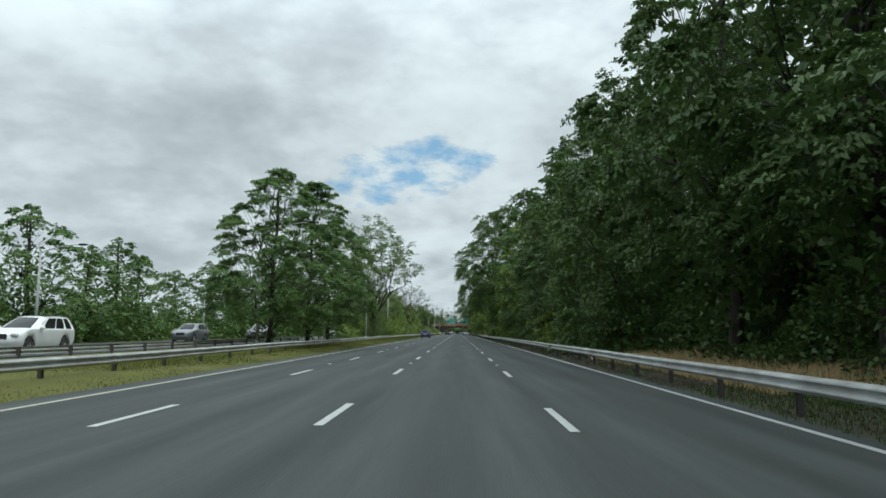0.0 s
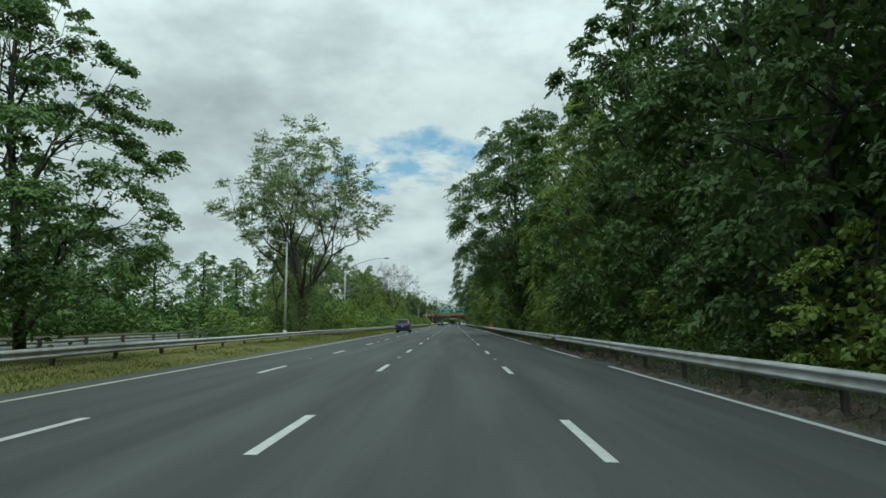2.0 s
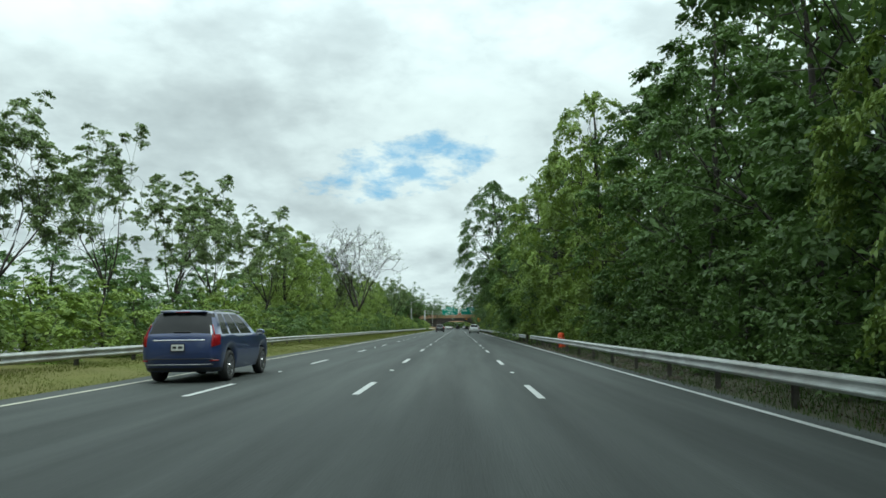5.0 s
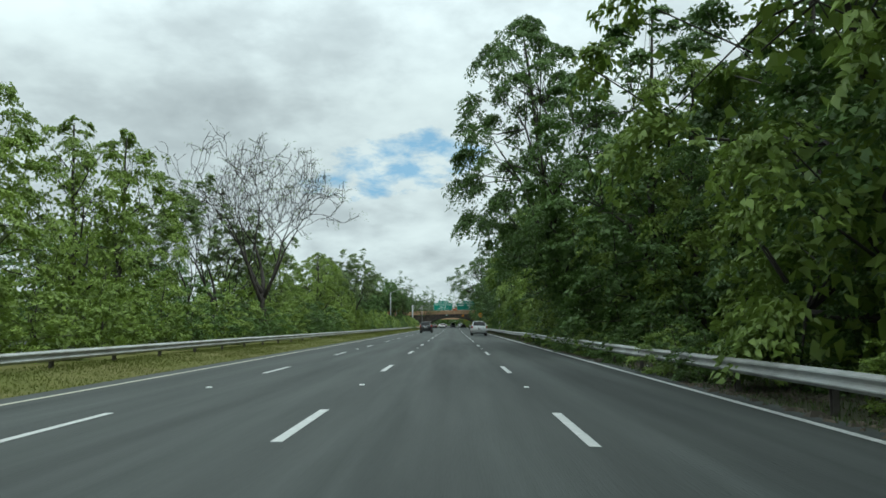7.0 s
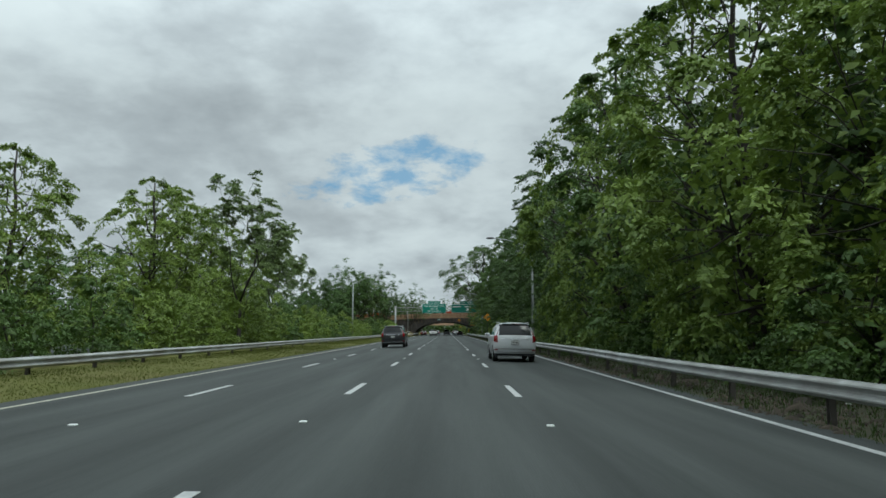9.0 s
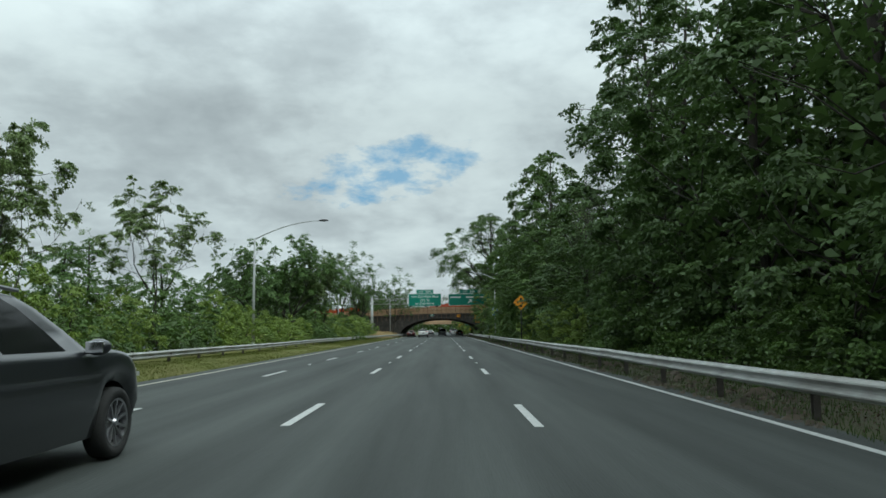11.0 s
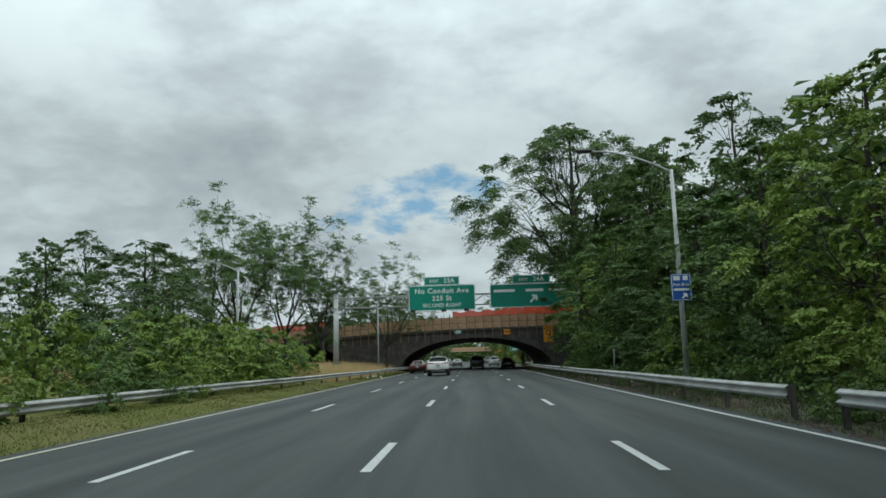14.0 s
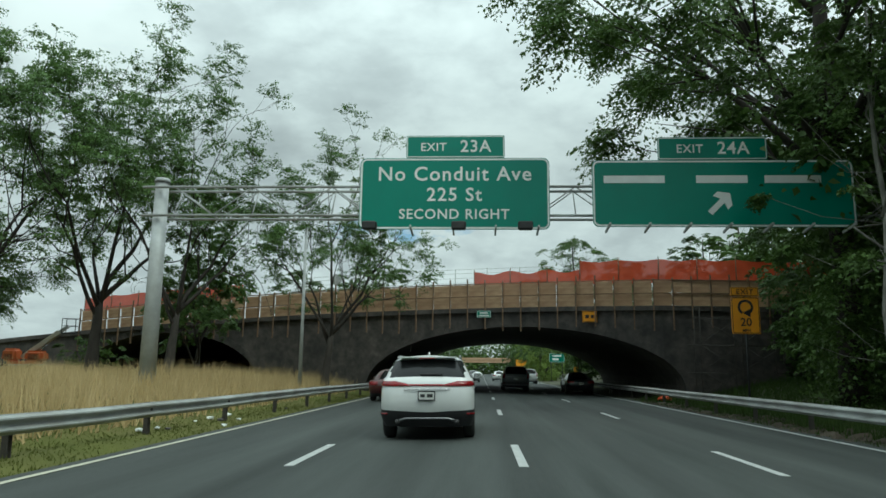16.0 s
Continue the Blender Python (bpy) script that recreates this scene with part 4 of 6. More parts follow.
def blades(name, place, n, h0, h1, width, mat, label, seed):
    """Upright grass blades; place(rng, n) gives x, y."""
    rng = np.random.default_rng(seed)
    xy = place(rng, n)
    z = np.array([ground_z(p[0], p[1]) for p in xy]) - 0.02
    h = rng.uniform(h0, h1, n) * (0.6 + 0.5 * np.array([noise.noise(Vector((p[0] * 0.5, p[1] * 0.5, seed))) + 0.5 for p in xy]))
    t = rng.uniform(0, 6.283, n)
    dx, dy = np.cos(t) * width * 0.5, np.sin(t) * width * 0.5
    lean = rng.normal(size=(n, 2)) * 0.25 * h[:, None]
    v = np.empty((n, 3, 3))
    v[:, 0] = np.stack([xy[:, 0] - dx, xy[:, 1] - dy, z], 1)
    v[:, 1] = np.stack([xy[:, 0] + dx, xy[:, 1] + dy, z], 1)
    v[:, 2] = np.stack([xy[:, 0] + lean[:, 0], xy[:, 1] + lean[:, 1], z + h], 1)
    me = bpy.data.meshes.new(name)
    me.vertices.add(3 * n)
    me.vertices.foreach_set("co", v.reshape(-1))
    me.loops.add(3 * n)
    me.loops.foreach_set("vertex_index", np.arange(3 * n))
    me.polygons.add(n)
    me.polygons.foreach_set("loop_start", np.arange(0, 3 * n, 3))
    me.update(calc_edges=True)
    me.materials.append(mat)
    return tagged(part(name, me, None), label, "grass", kind="stuff")


def area(x0, x1, y0, y1):
    return lambda rng, n: np.stack([rng.uniform(x0, x1, n), rng.uniform(y0, y1, n)], 1)


blades("grass", area(-12.2, -8.45, 0, 455), 260000, 0.03, 0.095, 0.035, M_BLADE, "short green grass on the median verge", 31)
blades("grass", area(5.75, 8.6, 0, 455), 120000, 0.04, 0.22, 0.022, M_WEED, "weedy grass behind the outer guardrail", 32)
blades("grass", area(6.5, 15, 430, 456), 26000, 0.08, 0.45, 0.035, M_WEED, "long weedy grass on the bank by the bridge", 35)
undergrowth("fallen_leaves", 6.2, 9.5, -5, 456, 0.06, 60000, 0.045, M_DEAD, "dead leaves and twigs strewn along the verge", 36)


def rubble(x0, x1, y0, y1, n, seed):
    """Clods, bark and bits of stone swept against the rail, thickest in drifts."""
    rng = np.random.default_rng(seed)
    V, F = [], []
    for _ in range(n):
        x, y = rng.uniform(x0, x1), rng.uniform(y0, y1)
        if noise.noise(Vector((x * 0.8, y * 0.22, seed))) < -0.12:
            continue
        s, t = rng.uniform(0.015, 0.06) * (2.2 if rng.random() < 0.06 else 1.0), rng.uniform(0, 3.14)
        lx, ly = s * rng.uniform(0.8, 3.0), s
        z = max(ground_z(x, y), road_z(x) if x < 5.95 else -9) - 0.004
        o = len(V)
        for dx, dy in ((-lx, -ly), (lx, -ly), (lx, ly), (-lx, ly)):
            V.append((x + dx * math.cos(t) - dy * math.sin(t), y + dx * math.sin(t) + dy * math.cos(t), z))
        V += [(x + rng.normal() * s * 0.4 - lx * 0.3 * math.cos(t), y - lx * 0.3 * math.sin(t), z + s * 1.1), (x + lx * 0.4 * math.cos(t), y + lx * 0.4 * math.sin(t), z + s * 0.9)]
        F += [(o, o + 1, o + 5, o + 4), (o + 1, o + 2, o + 5), (o + 2, o + 3, o + 4, o + 5), (o + 3, o, o + 4)]
    tagged(part("rubble", mesh_from("rubble", V, F, M_CLOD), None), "brown clods, bark and grit swept along the road edge", "debris", kind="stuff")


M_CLOD = material("clods", (0.115, 0.09, 0.062), 0.95, dark=(0.038, 0.032, 0.024), scale=1.2, island=0.8)
rubble(5.62, 7.2, 20, 130, 9000, 41)
rubble(5.7, 7.2, 150, 300, 6000, 42)
rubble(5.7, 7.4, 300, 452, 8000, 43)
blades("dry_grass", area(-34, -9.9, 415, 458), 52000, 0.5, 1.1, 0.04, M_STRAW, "tall straw-coloured dry grass on the median", 33)
blades("dry_grass", area(7.4, 11.5, 17, 40), 12000, 0.15, 0.5, 0.03, M_STRAW, "dry brown grass on the bank", 34)

# ---------------------------------------------------------------- arched bridge
BR_Y, BR_SKEW, BR_DEPTH = 456.0, -0.22, 28.0


def bridge_top(x):
    """Foot of the boarding along the bridge."""
    return 5.15 - 0.0011 * (x - 4) ** 2 if x < 4 else 5.15 - 0.0006 * (x - 4) ** 2


def arch(x, cx, half, rise, spring):
    u = (x - cx) / half
    return spring + (rise - spring) * math.sqrt(max(0.0, 1 - u * u)) if abs(u) < 1 else None


ARCHES = ((-0.2, 9.4, 4.0, 0.3), (-24.0, 7.0, 3.7, 0.3))


def bridge_y(x):
    return BR_Y + BR_SKEW * (x - 8) if x < 8 else BR_Y


def build_bridge():
    br = thing("bridge", "dark stone arch bridge under repair with boarding on top", "bridge", kind="structure")
    xs = sorted(set([-60 + 1.0 * i for i in range(101)] + [cx + half * s * u for cx, half, _, _ in ARCHES for s in (-1, 1) for u in (1, 0.995, 0.97, 0.93, 0.86, 0.75, 0.6, 0.4, 0.2)]))
    V, F = [], []
    for x in xs:
        lo = -0.6
        for a in ARCHES:
            z = arch(x, *a)
            if z is not None:
                lo = z
        y, t = bridge_y(x), bridge_top(x)
        mid = lo + (t - lo) * 0.5
        V += [(x, y, lo), (x, y, mid), (x, y, t), (x, y + BR_DEPTH, t), (x, y + BR_DEPTH, lo)]
    for j in range(len(xs) - 1):
        a, b = 5 * j, 5 * j + 5
        for i in range(4):
            F.append((a + i, b + i, b + i + 1, a + i + 1))
        F.append((a + 4, b + 4, b, a))
    part("stone_wall", mesh_from("stone_wall", V, F, M_STONE), None, br)
    # rings of arch stones, each a little proud
    for cx, half, rise, spring in ARCHES:
        n = 37
        for i in range(n):
            t0, t1 = math.pi * i / n + 0.004, math.pi * (i + 1) / n - 0.004
            q = []
            for t in (t0, t1):
                ca, sa = math.cos(t), math.sin(t)
                for k in (0.0, 0.42):
                    x, z = cx + (half + k) * ca, spring + (rise - spring + k) * sa
                    for dy in (-0.05, 0.3):
                        q.append((x, bridge_y(x) + dy, z))
            # order: t0 inner front/back, t0 outer front/back, t1 ...
            f = [(0, 2, 6, 4), (1, 5, 7, 3), (0, 4, 5, 1), (2, 3, 7, 6), (0, 1, 3, 2), (4, 6, 7, 5)]
            part("arch_stone", mesh_from("arch_stone", q, f, M_STONE), None, br)
    # wall added across the side arch's far mouth to keep the opening dark
    V = [(-34, bridge_y(-34) + BR_DEPTH - 0.6, -0.5), (-14, bridge_y(-14) + BR_DEPTH - 0.6, -0.5), (-14, bridge_y(-14) + BR_DEPTH - 0.6, 4.2), (-34, bridge_y(-34) + BR_DEPTH - 0.6, 4.2)]
    V += [(x, y + 0.4, z) for x, y, z in V]
    part("end_wall", mesh_from("end_wall", V, [(0, 1, 2, 3), (7, 6, 5, 4), (0, 4, 5, 1), (3, 2, 6, 7), (0, 3, 7, 4), (1, 5, 6, 2)], M_STONE), None, br)
    # coping under the boards
    V, F = [], []
    cs = [-58 + 1.5 * i for i in range(65)]
    for x in cs:
        y, t = bridge_y(x), bridge_top(x)
        V += [(x, y - 0.18, t - 0.25), (x, y - 0.18, t + 0.02), (x, y + 0.3, t + 0.02), (x, y + 0.3, t - 0.25)]
    for j in range(len(cs) - 1):
        for i in range(4):
            F.append((4 * j + i, 4 * j + (i + 1) % 4, 4 * j + 4 + (i + 1) % 4, 4 * j + 4 + i))
    part("coping", mesh_from("coping", V, F, M_STONE), None, br)
    return br


bridge = build_bridge()
STEP = 1.07


def build_boarding():
    wall = thing("boarding", "brown plywood hoarding with timber posts along the bridge parapet", "hoarding")
    bm = box(STEP - 0.07, 0.025, 0.70, (0, 0, 0), 0.004)
    panel = bpy.data.meshes.new("panel")
    bm.to_mesh(panel)
    bm.free()
    panel.materials.append(M_PLY)
    bm = box(0.075, 0.09, 3.0, (0, 0, -0.12), 0.006)
    post = bpy.data.meshes.new("post")
    bm.to_mesh(post)
    bm.free()
    post.materials.append(M_TIMBER)
    for k in range(-29, 26):
        x = k * STEP
        y, t = bridge_y(x), bridge_top(x)
        a = math.degrees(math.atan(BR_SKEW)) if x < 8 else 0
        tilt = -math.degrees(math.atan((bridge_top(x + 0.5) - bridge_top(x - 0.5))))
        for r in (0, 1):
            part("panel", panel, None, wall, m=pose(x + STEP / 2, y - 0.22 + 0.006 * ((k + r) % 3), t + 0.37 + 0.75 * r, 0, tilt, a))
        part("post", post, None, wall, m=pose(x, y - 0.29, t + 0.20 + 0.25 * math.sin(k * 2.7) ** 2, random.uniform(-0.6, 0.6), random.uniform(-0.6, 0.6), a))
    V, F = [], []
    for z in (0.72, 1.49):
        for k in range(-29, 26):
            x = k * STEP
            o = len(V)
            y, t = bridge_y(x), bridge_top(x) + z
            V += [(x, y - 0.31, t - 0.03), (x, y - 0.31, t + 0.03), (x, y - 0.25, t + 0.03), (x, y - 0.25, t - 0.03)]
            if k > -29:
                F += [(o - 4 + i, o - 4 + (i + 1) % 4, o + (i + 1) % 4, o + i) for i in range(4)]
    part("ledger", mesh_from("ledger", V, F, M_TIMBER), None, wall)
    return wall


build_boarding()


def net_fence(x0, x1, h, label, dips):
    f = thing("safety_netting", label, "netting", "orange safety netting on the bridge")
    V, F = [], []
    n = int((x1 - x0) / 0.3)
    for i in range(n + 1):
        x = x0 + (x1 - x0) * i / n
        y, t = bridge_y(x) + 0.15, bridge_top(x) + 1.5
        for j in range(5):
            sag = dips * math.sin(i * 0.3 / 2.2 * math.pi) ** 2 * (j / 4)
            V.append((x, y + 0.06 * noise.noise(Vector((x * 1.3, j * 0.7, 2))), t - 0.15 + (h + 0.15) * j / 4 - sag))
    for i in range(n):
        for j in range(4):
            F.append((i * 5 + j, i * 5 + 5 + j, i * 5 + 6 + j, i * 5 + 1 + j))
    part("net", mesh_from("net", V, F, M_NET, True), None, f)
    k = 0
    x = x0
    while x <= x1:
        v, q = tube([(x, bridge_y(x) + 0.1, bridge_top(x) + 1.2), (x, bridge_y(x) + 0.1, bridge_top(x) + 1.65 + h)], [0.03, 0.03], 6)
        part("stake", mesh_from("stake", v, q, M_TIMBER, True), None, f)
        x += 2.2
    return f


net_fence(-2.8, 3.5, 0.8, "sagging orange netting hung along the hoarding", 0.22)
net_fence(3.5, 22, 1.25, "orange safety netting strung between stakes above the hoarding", 0.10)
net_fence(-31.0, -18.5, 0.9, "orange safety netting over the far arch of the bridge", 0.08)


def build_chain_fence():
    f = thing("chain_fence", "thin grey wire fence along the bridge deck", "fence")
    runs = []
    for i in range(9):
        x = -14 + 2.0 * i
        v, q = tube([(x, bridge_y(x) + 0.6, bridge_top(x) + 1.0), (x, bridge_y(x) + 0.6, bridge_top(x) + 2.6)], [0.025, 0.025], 6)
        part("fence_post", mesh_from("fence_post", v, q, M_GALV, True), None, f)
    for z in (1.7, 2.0, 2.3, 2.55):
        part("wire", tubes("wire", [([(x, bridge_y(x) + 0.6, bridge_top(x) + z) for x in (-14, -9, -4, 2)], [0.01] * 4, 4)], M_GALV), None, f)


build_chain_fence()


def build_scaffold():
    s = thing("scaffold", "tubular scaffold tower against the bridge wall", "scaffold")
    for x in (9.6, 11.8, 14.0):
        for dy in (-0.5, -1.6):
            v, q = tube([(x, BR_Y + dy, -0.1), (x, BR_Y + dy, 5.0)], [0.026, 0.026], 6)
            part("standard", mesh_from("standard", v, q, M_POST, True), None, s)
    for z in (1.4, 2.9, 4.4):
        for dy in (-0.5, -1.6):
            v, q = tube([(9.2, BR_Y + dy, z), (14.3, BR_Y + dy, z)], [0.024, 0.024], 6)
            part("ledger", mesh_from("ledger", v, q, M_POST, True), None, s)
    for x, z in ((9.6, 0.1), (9.6, 1.5), (9.6, 3.0), (11.8, 1.5), (11.8, 3.0)):
        for a, b in ((0, 1.4), (1.4, 0)):
            v, q = tube([(x, BR_Y - 1.62, z + a), (x + 2.2, BR_Y - 1.62, z + b)], [0.02, 0.02], 6)
            part("brace", mesh_from("brace", v, q, M_POST, True), None, s)


build_scaffold()

# ---------------------------------------------------------------- signs


def letters(body, size, x, z, mat, parent, depth=0.006, align="CENTER", spacing=1.0, name="lettering", y=0.0):
    """Lettering that faces the oncoming camera, as one mesh."""
    cu = bpy.data.curves.new(name, "FONT")
    cu.body, cu.size, cu.align_x, cu.align_y, cu.extrude, cu.space_character = body, size, align, "CENTER", depth, spacing
    cu.offset = 0.012 * size
    cu.resolution_u = 3
    tmp = bpy.data.objects.new(name, cu)
    scene.collection.objects.link(tmp)
    dg = bpy.context.evaluated_depsgraph_get()
    me = bpy.data.meshes.new_from_object(tmp.evaluated_get(dg))
    bpy.data.objects.remove(tmp)
    bpy.data.curves.remove(cu)
    bm = bmesh.new()
    bm.from_mesh(me)
    bpy.data.meshes.remove(me)
    bm.verts.ensure_lookup_table()
    seen, islands = set(), []
    for v0 in bm.verts:
        if v0.index in seen:
            continue
        stack, isl = [v0], set()
        seen.add(v0.index)
        while stack:
            v = stack.pop()
            isl.add(v.index)
            for e in v.link_edges:
                o = e.other_vert(v)
                if o.index not in seen:
                    seen.add(o.index)
                    stack.append(o)
        xs = [bm.verts[i].co.x for i in isl]
        islands.append([min(xs), max(xs), isl])
    islands.sort(key=lambda q: q[0])
    glyphs = []
    for lo, hi, isl in islands:
        if glyphs and lo < glyphs[-1][1] - 0.5 * (hi - lo):
            glyphs[-1][1] = max(hi, glyphs[-1][1])
            glyphs[-1][2] |= isl
        else:
            glyphs.append([lo, hi, set(isl)])
    for lo, hi, isl in glyphs:
        idx = {v: i for i, v in enumerate(sorted(isl))}
        gm = mesh_from("letter", [bm.verts[i].co for i in sorted(isl)], [[idx[v.index] for v in f.verts] for f in bm.faces if f.verts[0].index in isl], mat)
        part("letter", gm, None, parent, m=pose(x, y, z, 90, 0, 0))
    bm.free()


def rounded_panel(w, h, r, thick, y=0.0, seg=5):
    """A panel in the xz plane with rounded corners; its face is at -y."""
    pts = []
    for cx, cz, a0 in ((w / 2 - r, h / 2 - r, 0), (-w / 2 + r, h / 2 - r, 90), (-w / 2 + r, -h / 2 + r, 180), (w / 2 - r, -h / 2 + r, 270)):
        for i in range(seg + 1):
            a = radians(a0 + 90 * i / seg)
            pts.append((cx + r * math.cos(a), cz + r * math.sin(a)))
    n = len(pts)
    V = [(x, y, z) for x, z in pts] + [(x, y + thick, z) for x, z in pts]
    F = [tuple(range(n)), tuple(range(n, 2 * n))[::-1]] + [(i, i + n, (i + 1) % n + n, (i + 1) % n) for i in range(n)]
    return V, F


def frame_ring(w, h, r, width, thick, y=0.0):
    V0, _ = rounded_panel(w, h, r, thick, y)
    V1, _ = rounded_panel(w - 2 * width, h - 2 * width, max(0.01, r - width), thick, y)
    n = len(V0) // 2
    V = V0 + V1
    F = []
    for i in range(n):
        j = (i + 1) % n
        F += [(i, j, 2 * n + j, 2 * n + i), (i + n, 3 * n + i, 3 * n + j, j + n), (i, i + n, j + n, j), (2 * n + i, 2 * n + j, 3 * n + j, 3 * n + i)]
    return V, F


def sign_plate(name, w, h, mat, parent, m, border=0.05, r=0.12, border_mat=None):
    p = part(name, mesh_from(name, *rounded_panel(w, h, r, 0.04), mat), None, parent, m=m)
    if border:
        part("border", mesh_from("border", *frame_ring(w - 0.04, h - 0.04, r, border, 0.006, -0.006), border_mat or M_SIGN_WHITE), None, p)
    return p


def arrow_mesh(length, width, mat, ang):
    """A straight arrow in the xz plane, pointing along +z turned by ang degrees to the right."""
    s, hw, hl = width, width * 2.3, length * 0.48
    pts = [(-s / 2, -length / 2), (s / 2, -length / 2), (s / 2, length / 2 - hl * 0.8), (hw * 0.75, length / 2 - hl), (hw * 0.75, length / 2 - hl * 0.55), (0, length / 2),
           (-hw * 0.75, length / 2 - hl * 0.55), (-hw * 0.75, length / 2 - hl), (-s / 2, length / 2 - hl * 0.8)]
    a = radians(ang)
    V = [(x * math.cos(a) + z * math.sin(a), y, -x * math.sin(a) + z * math.cos(a)) for y in (-0.006, 0.0) for x, z in pts]
    n = len(pts)
    F = [tuple(range(n)), tuple(range(n, 2 * n))[::-1]] + [(i, i + n, (i + 1) % n + n, (i + 1) % n) for i in range(n)]
    return mesh_from("arrow", V, F, mat)


def wide_arrow(h, w, mat, up):
    """A short stem with a broad triangular head, pointing up or down."""
    pts = [(-w * 0.2, -h / 2), (w * 0.2, -h / 2), (w * 0.2, 0.0), (w / 2, 0.0), (0.0, h / 2), (-w / 2, 0.0), (-w * 0.2, 0.0)]
    V = [(x, y, z * up) for y in (-0.006, 0.0) for x, z in pts]
    F = [tuple(range(7)), tuple(range(7, 14))[::-1]] + [(i, i + 7, (i + 1) % 7 + 7, (i + 1) % 7) for i in range(7)]
    return mesh_from("arrow", V, F, mat)


GY = 438.9


def build_gantry():
    g = thing("sign_gantry", "grey steel gantry across the road carrying green exit signs", "gantry")
    v, f = tube([(-14.15, GY + 0.6, 0.0), (-14.15, GY + 0.6, 8.05)], [0.30, 0.24], 16)
    part("column", mesh_from("column", v, f, M_POLE, True), None, g)
    v, f = tube([(-14.15, GY + 0.6, 8.05), (-14.15, GY + 0.6, 8.2)], [0.29, 0.25], 16)
    part("cap", mesh_from("cap", v, f, M_POLE, True), None, g)
    v, f = tube([(12.8, GY + 0.6, 0.0), (12.8, GY + 0.6, 8.05)], [0.30, 0.24], 16)
    part("column", mesh_from("column", v, f, M_POLE, True), None, g)
    for dy in (0.25, 0.95):
        for z in (6.75, 7.8):
            v, f = tube([(-14.7, GY + dy, z), (13.2, GY + dy, z)], [0.05, 0.05], 8)
            part("chord", mesh_from("chord", v, f, M_GALV, True), None, g)
    n = 18
    for i in range(n):
        x0, x1 = -13.5 + 26 * i / n, -13.5 + 26 * (i + 1) / n
        for dy in (0.25, 0.95):
            za, zb = (6.75, 7.8) if i % 2 else (7.8, 6.75)
            v, f = tube([(x0, GY + dy, za), (x1, GY + dy, zb)], [0.024, 0.024], 6)
            part("brace", mesh_from("brace", v, f, M_GALV, True), None, g)
        v, f = tube([(x0, GY + 0.25, 6.75), (x0, GY + 0.95, 6.75 if i % 2 else 7.8)], [0.022, 0.022], 6)
        part("brace", mesh_from("brace", v, f, M_GALV, True), None, g)
    return g


build_gantry()


def bars(parent, rows, mat, y=-0.008):
    """Plain bars in place of writing: x, z, width, height."""
    for x, z, w, h in rows:
        part("bar", box(w, 0.006, h, (x, y, z), 0.002), mat, parent)


def exit_sign(x0, x1, z0, z1, tab0, tab1, tab_text, label):
    s = thing("exit_sign", label, "road sign", "green exit signs on the gantry", m=pose((x0 + x1) / 2, GY, (z0 + z1) / 2))
    w, h = x1 - x0, z1 - z0
    sign_plate("plate", w, h, M_SIGN, s, None, 0.06, 0.22)
    tx = (tab0 + tab1) / 2 - (x0 + x1) / 2
    tab = sign_plate("exit_tab", tab1 - tab0, 0.82, M_SIGN, s, pose(tx, 0, h / 2 + 0.425), 0.03, 0.06)
    letters("EXIT", 0.42, tx - 0.78, h / 2 + 0.40, M_SIGN_WHITE, s, y=-0.008, spacing=1.1)
    letters(tab_text, 0.62, tx + 0.72, h / 2 + 0.42, M_SIGN_WHITE, s, y=-0.008, spacing=1.1)
    k = int(w / 1.2)
    for i in range(k):
        x = -w / 2 + 0.45 + (w - 0.9) * i / (k - 1)
        bm = bmesh.new()
        add_box(bm, 0.06, 0.9, 0.08, pose(0, -0.35, -h / 2 - 0.10, -8))
        add_box(bm, 0.08, 0.17, h * 0.9, pose(0, 0.125, 0))
        part("bracket", bm, M_GALV, s, m=pose(x, 0, 0))
    return s, w, h


s1, w1, h1 = exit_sign(-6.68, 0.02, 6.2, 8.78, -5.05, -1.55, "23A", "large green exit sign with three lines of white lettering")
letters("No Conduit Ave", 0.72, 0, h1 / 2 - 0.60, M_SIGN_WHITE, s1, y=-0.008, spacing=1.12)
letters("225 St", 0.68, 0, h1 / 2 - 1.35, M_SIGN_WHITE, s1, y=-0.008, spacing=1.12)
letters("SECOND RIGHT", 0.50, 0, h1 / 2 - 2.05, M_SIGN_WHITE, s1, y=-0.008, spacing=1.1)
for lx in (-2.85, 0.2, 2.45):
    part("sign_lamp", box(0.5, 0.3, 0.28, (lx, -0.75, -h1 / 2 - 0.02), 0.04), M_SHADOW, s1, "grey floodlight box")
s2, w2, h2 = exit_sign(1.5, 10.4, 6.3, 8.68, 3.8, 7.55, "24A", "wide green exit sign with a white slanting arrow, half behind leaves")
bars(s2, [(-3.0, 0.50, 2.1, 0.27), (0.0, 0.50, 1.75, 0.27), (2.4, 0.50, 1.9, 0.27)], M_SIGN_WHITE)
part("arrow", arrow_mesh(1.0, 0.2, M_SIGN_WHITE, 45), None, s2, m=pose(-0.1, -0.006, -0.35))


def post_of(s, x, z0, z1, r=0.04, mat=None, y=0.07):
    v, f = tube([(x, y, z0), (x, y, z1)], [r, r], 8)
    return part("sign_post", mesh_from("sign_post", v, f, mat or M_SHADOW, True), None, s)


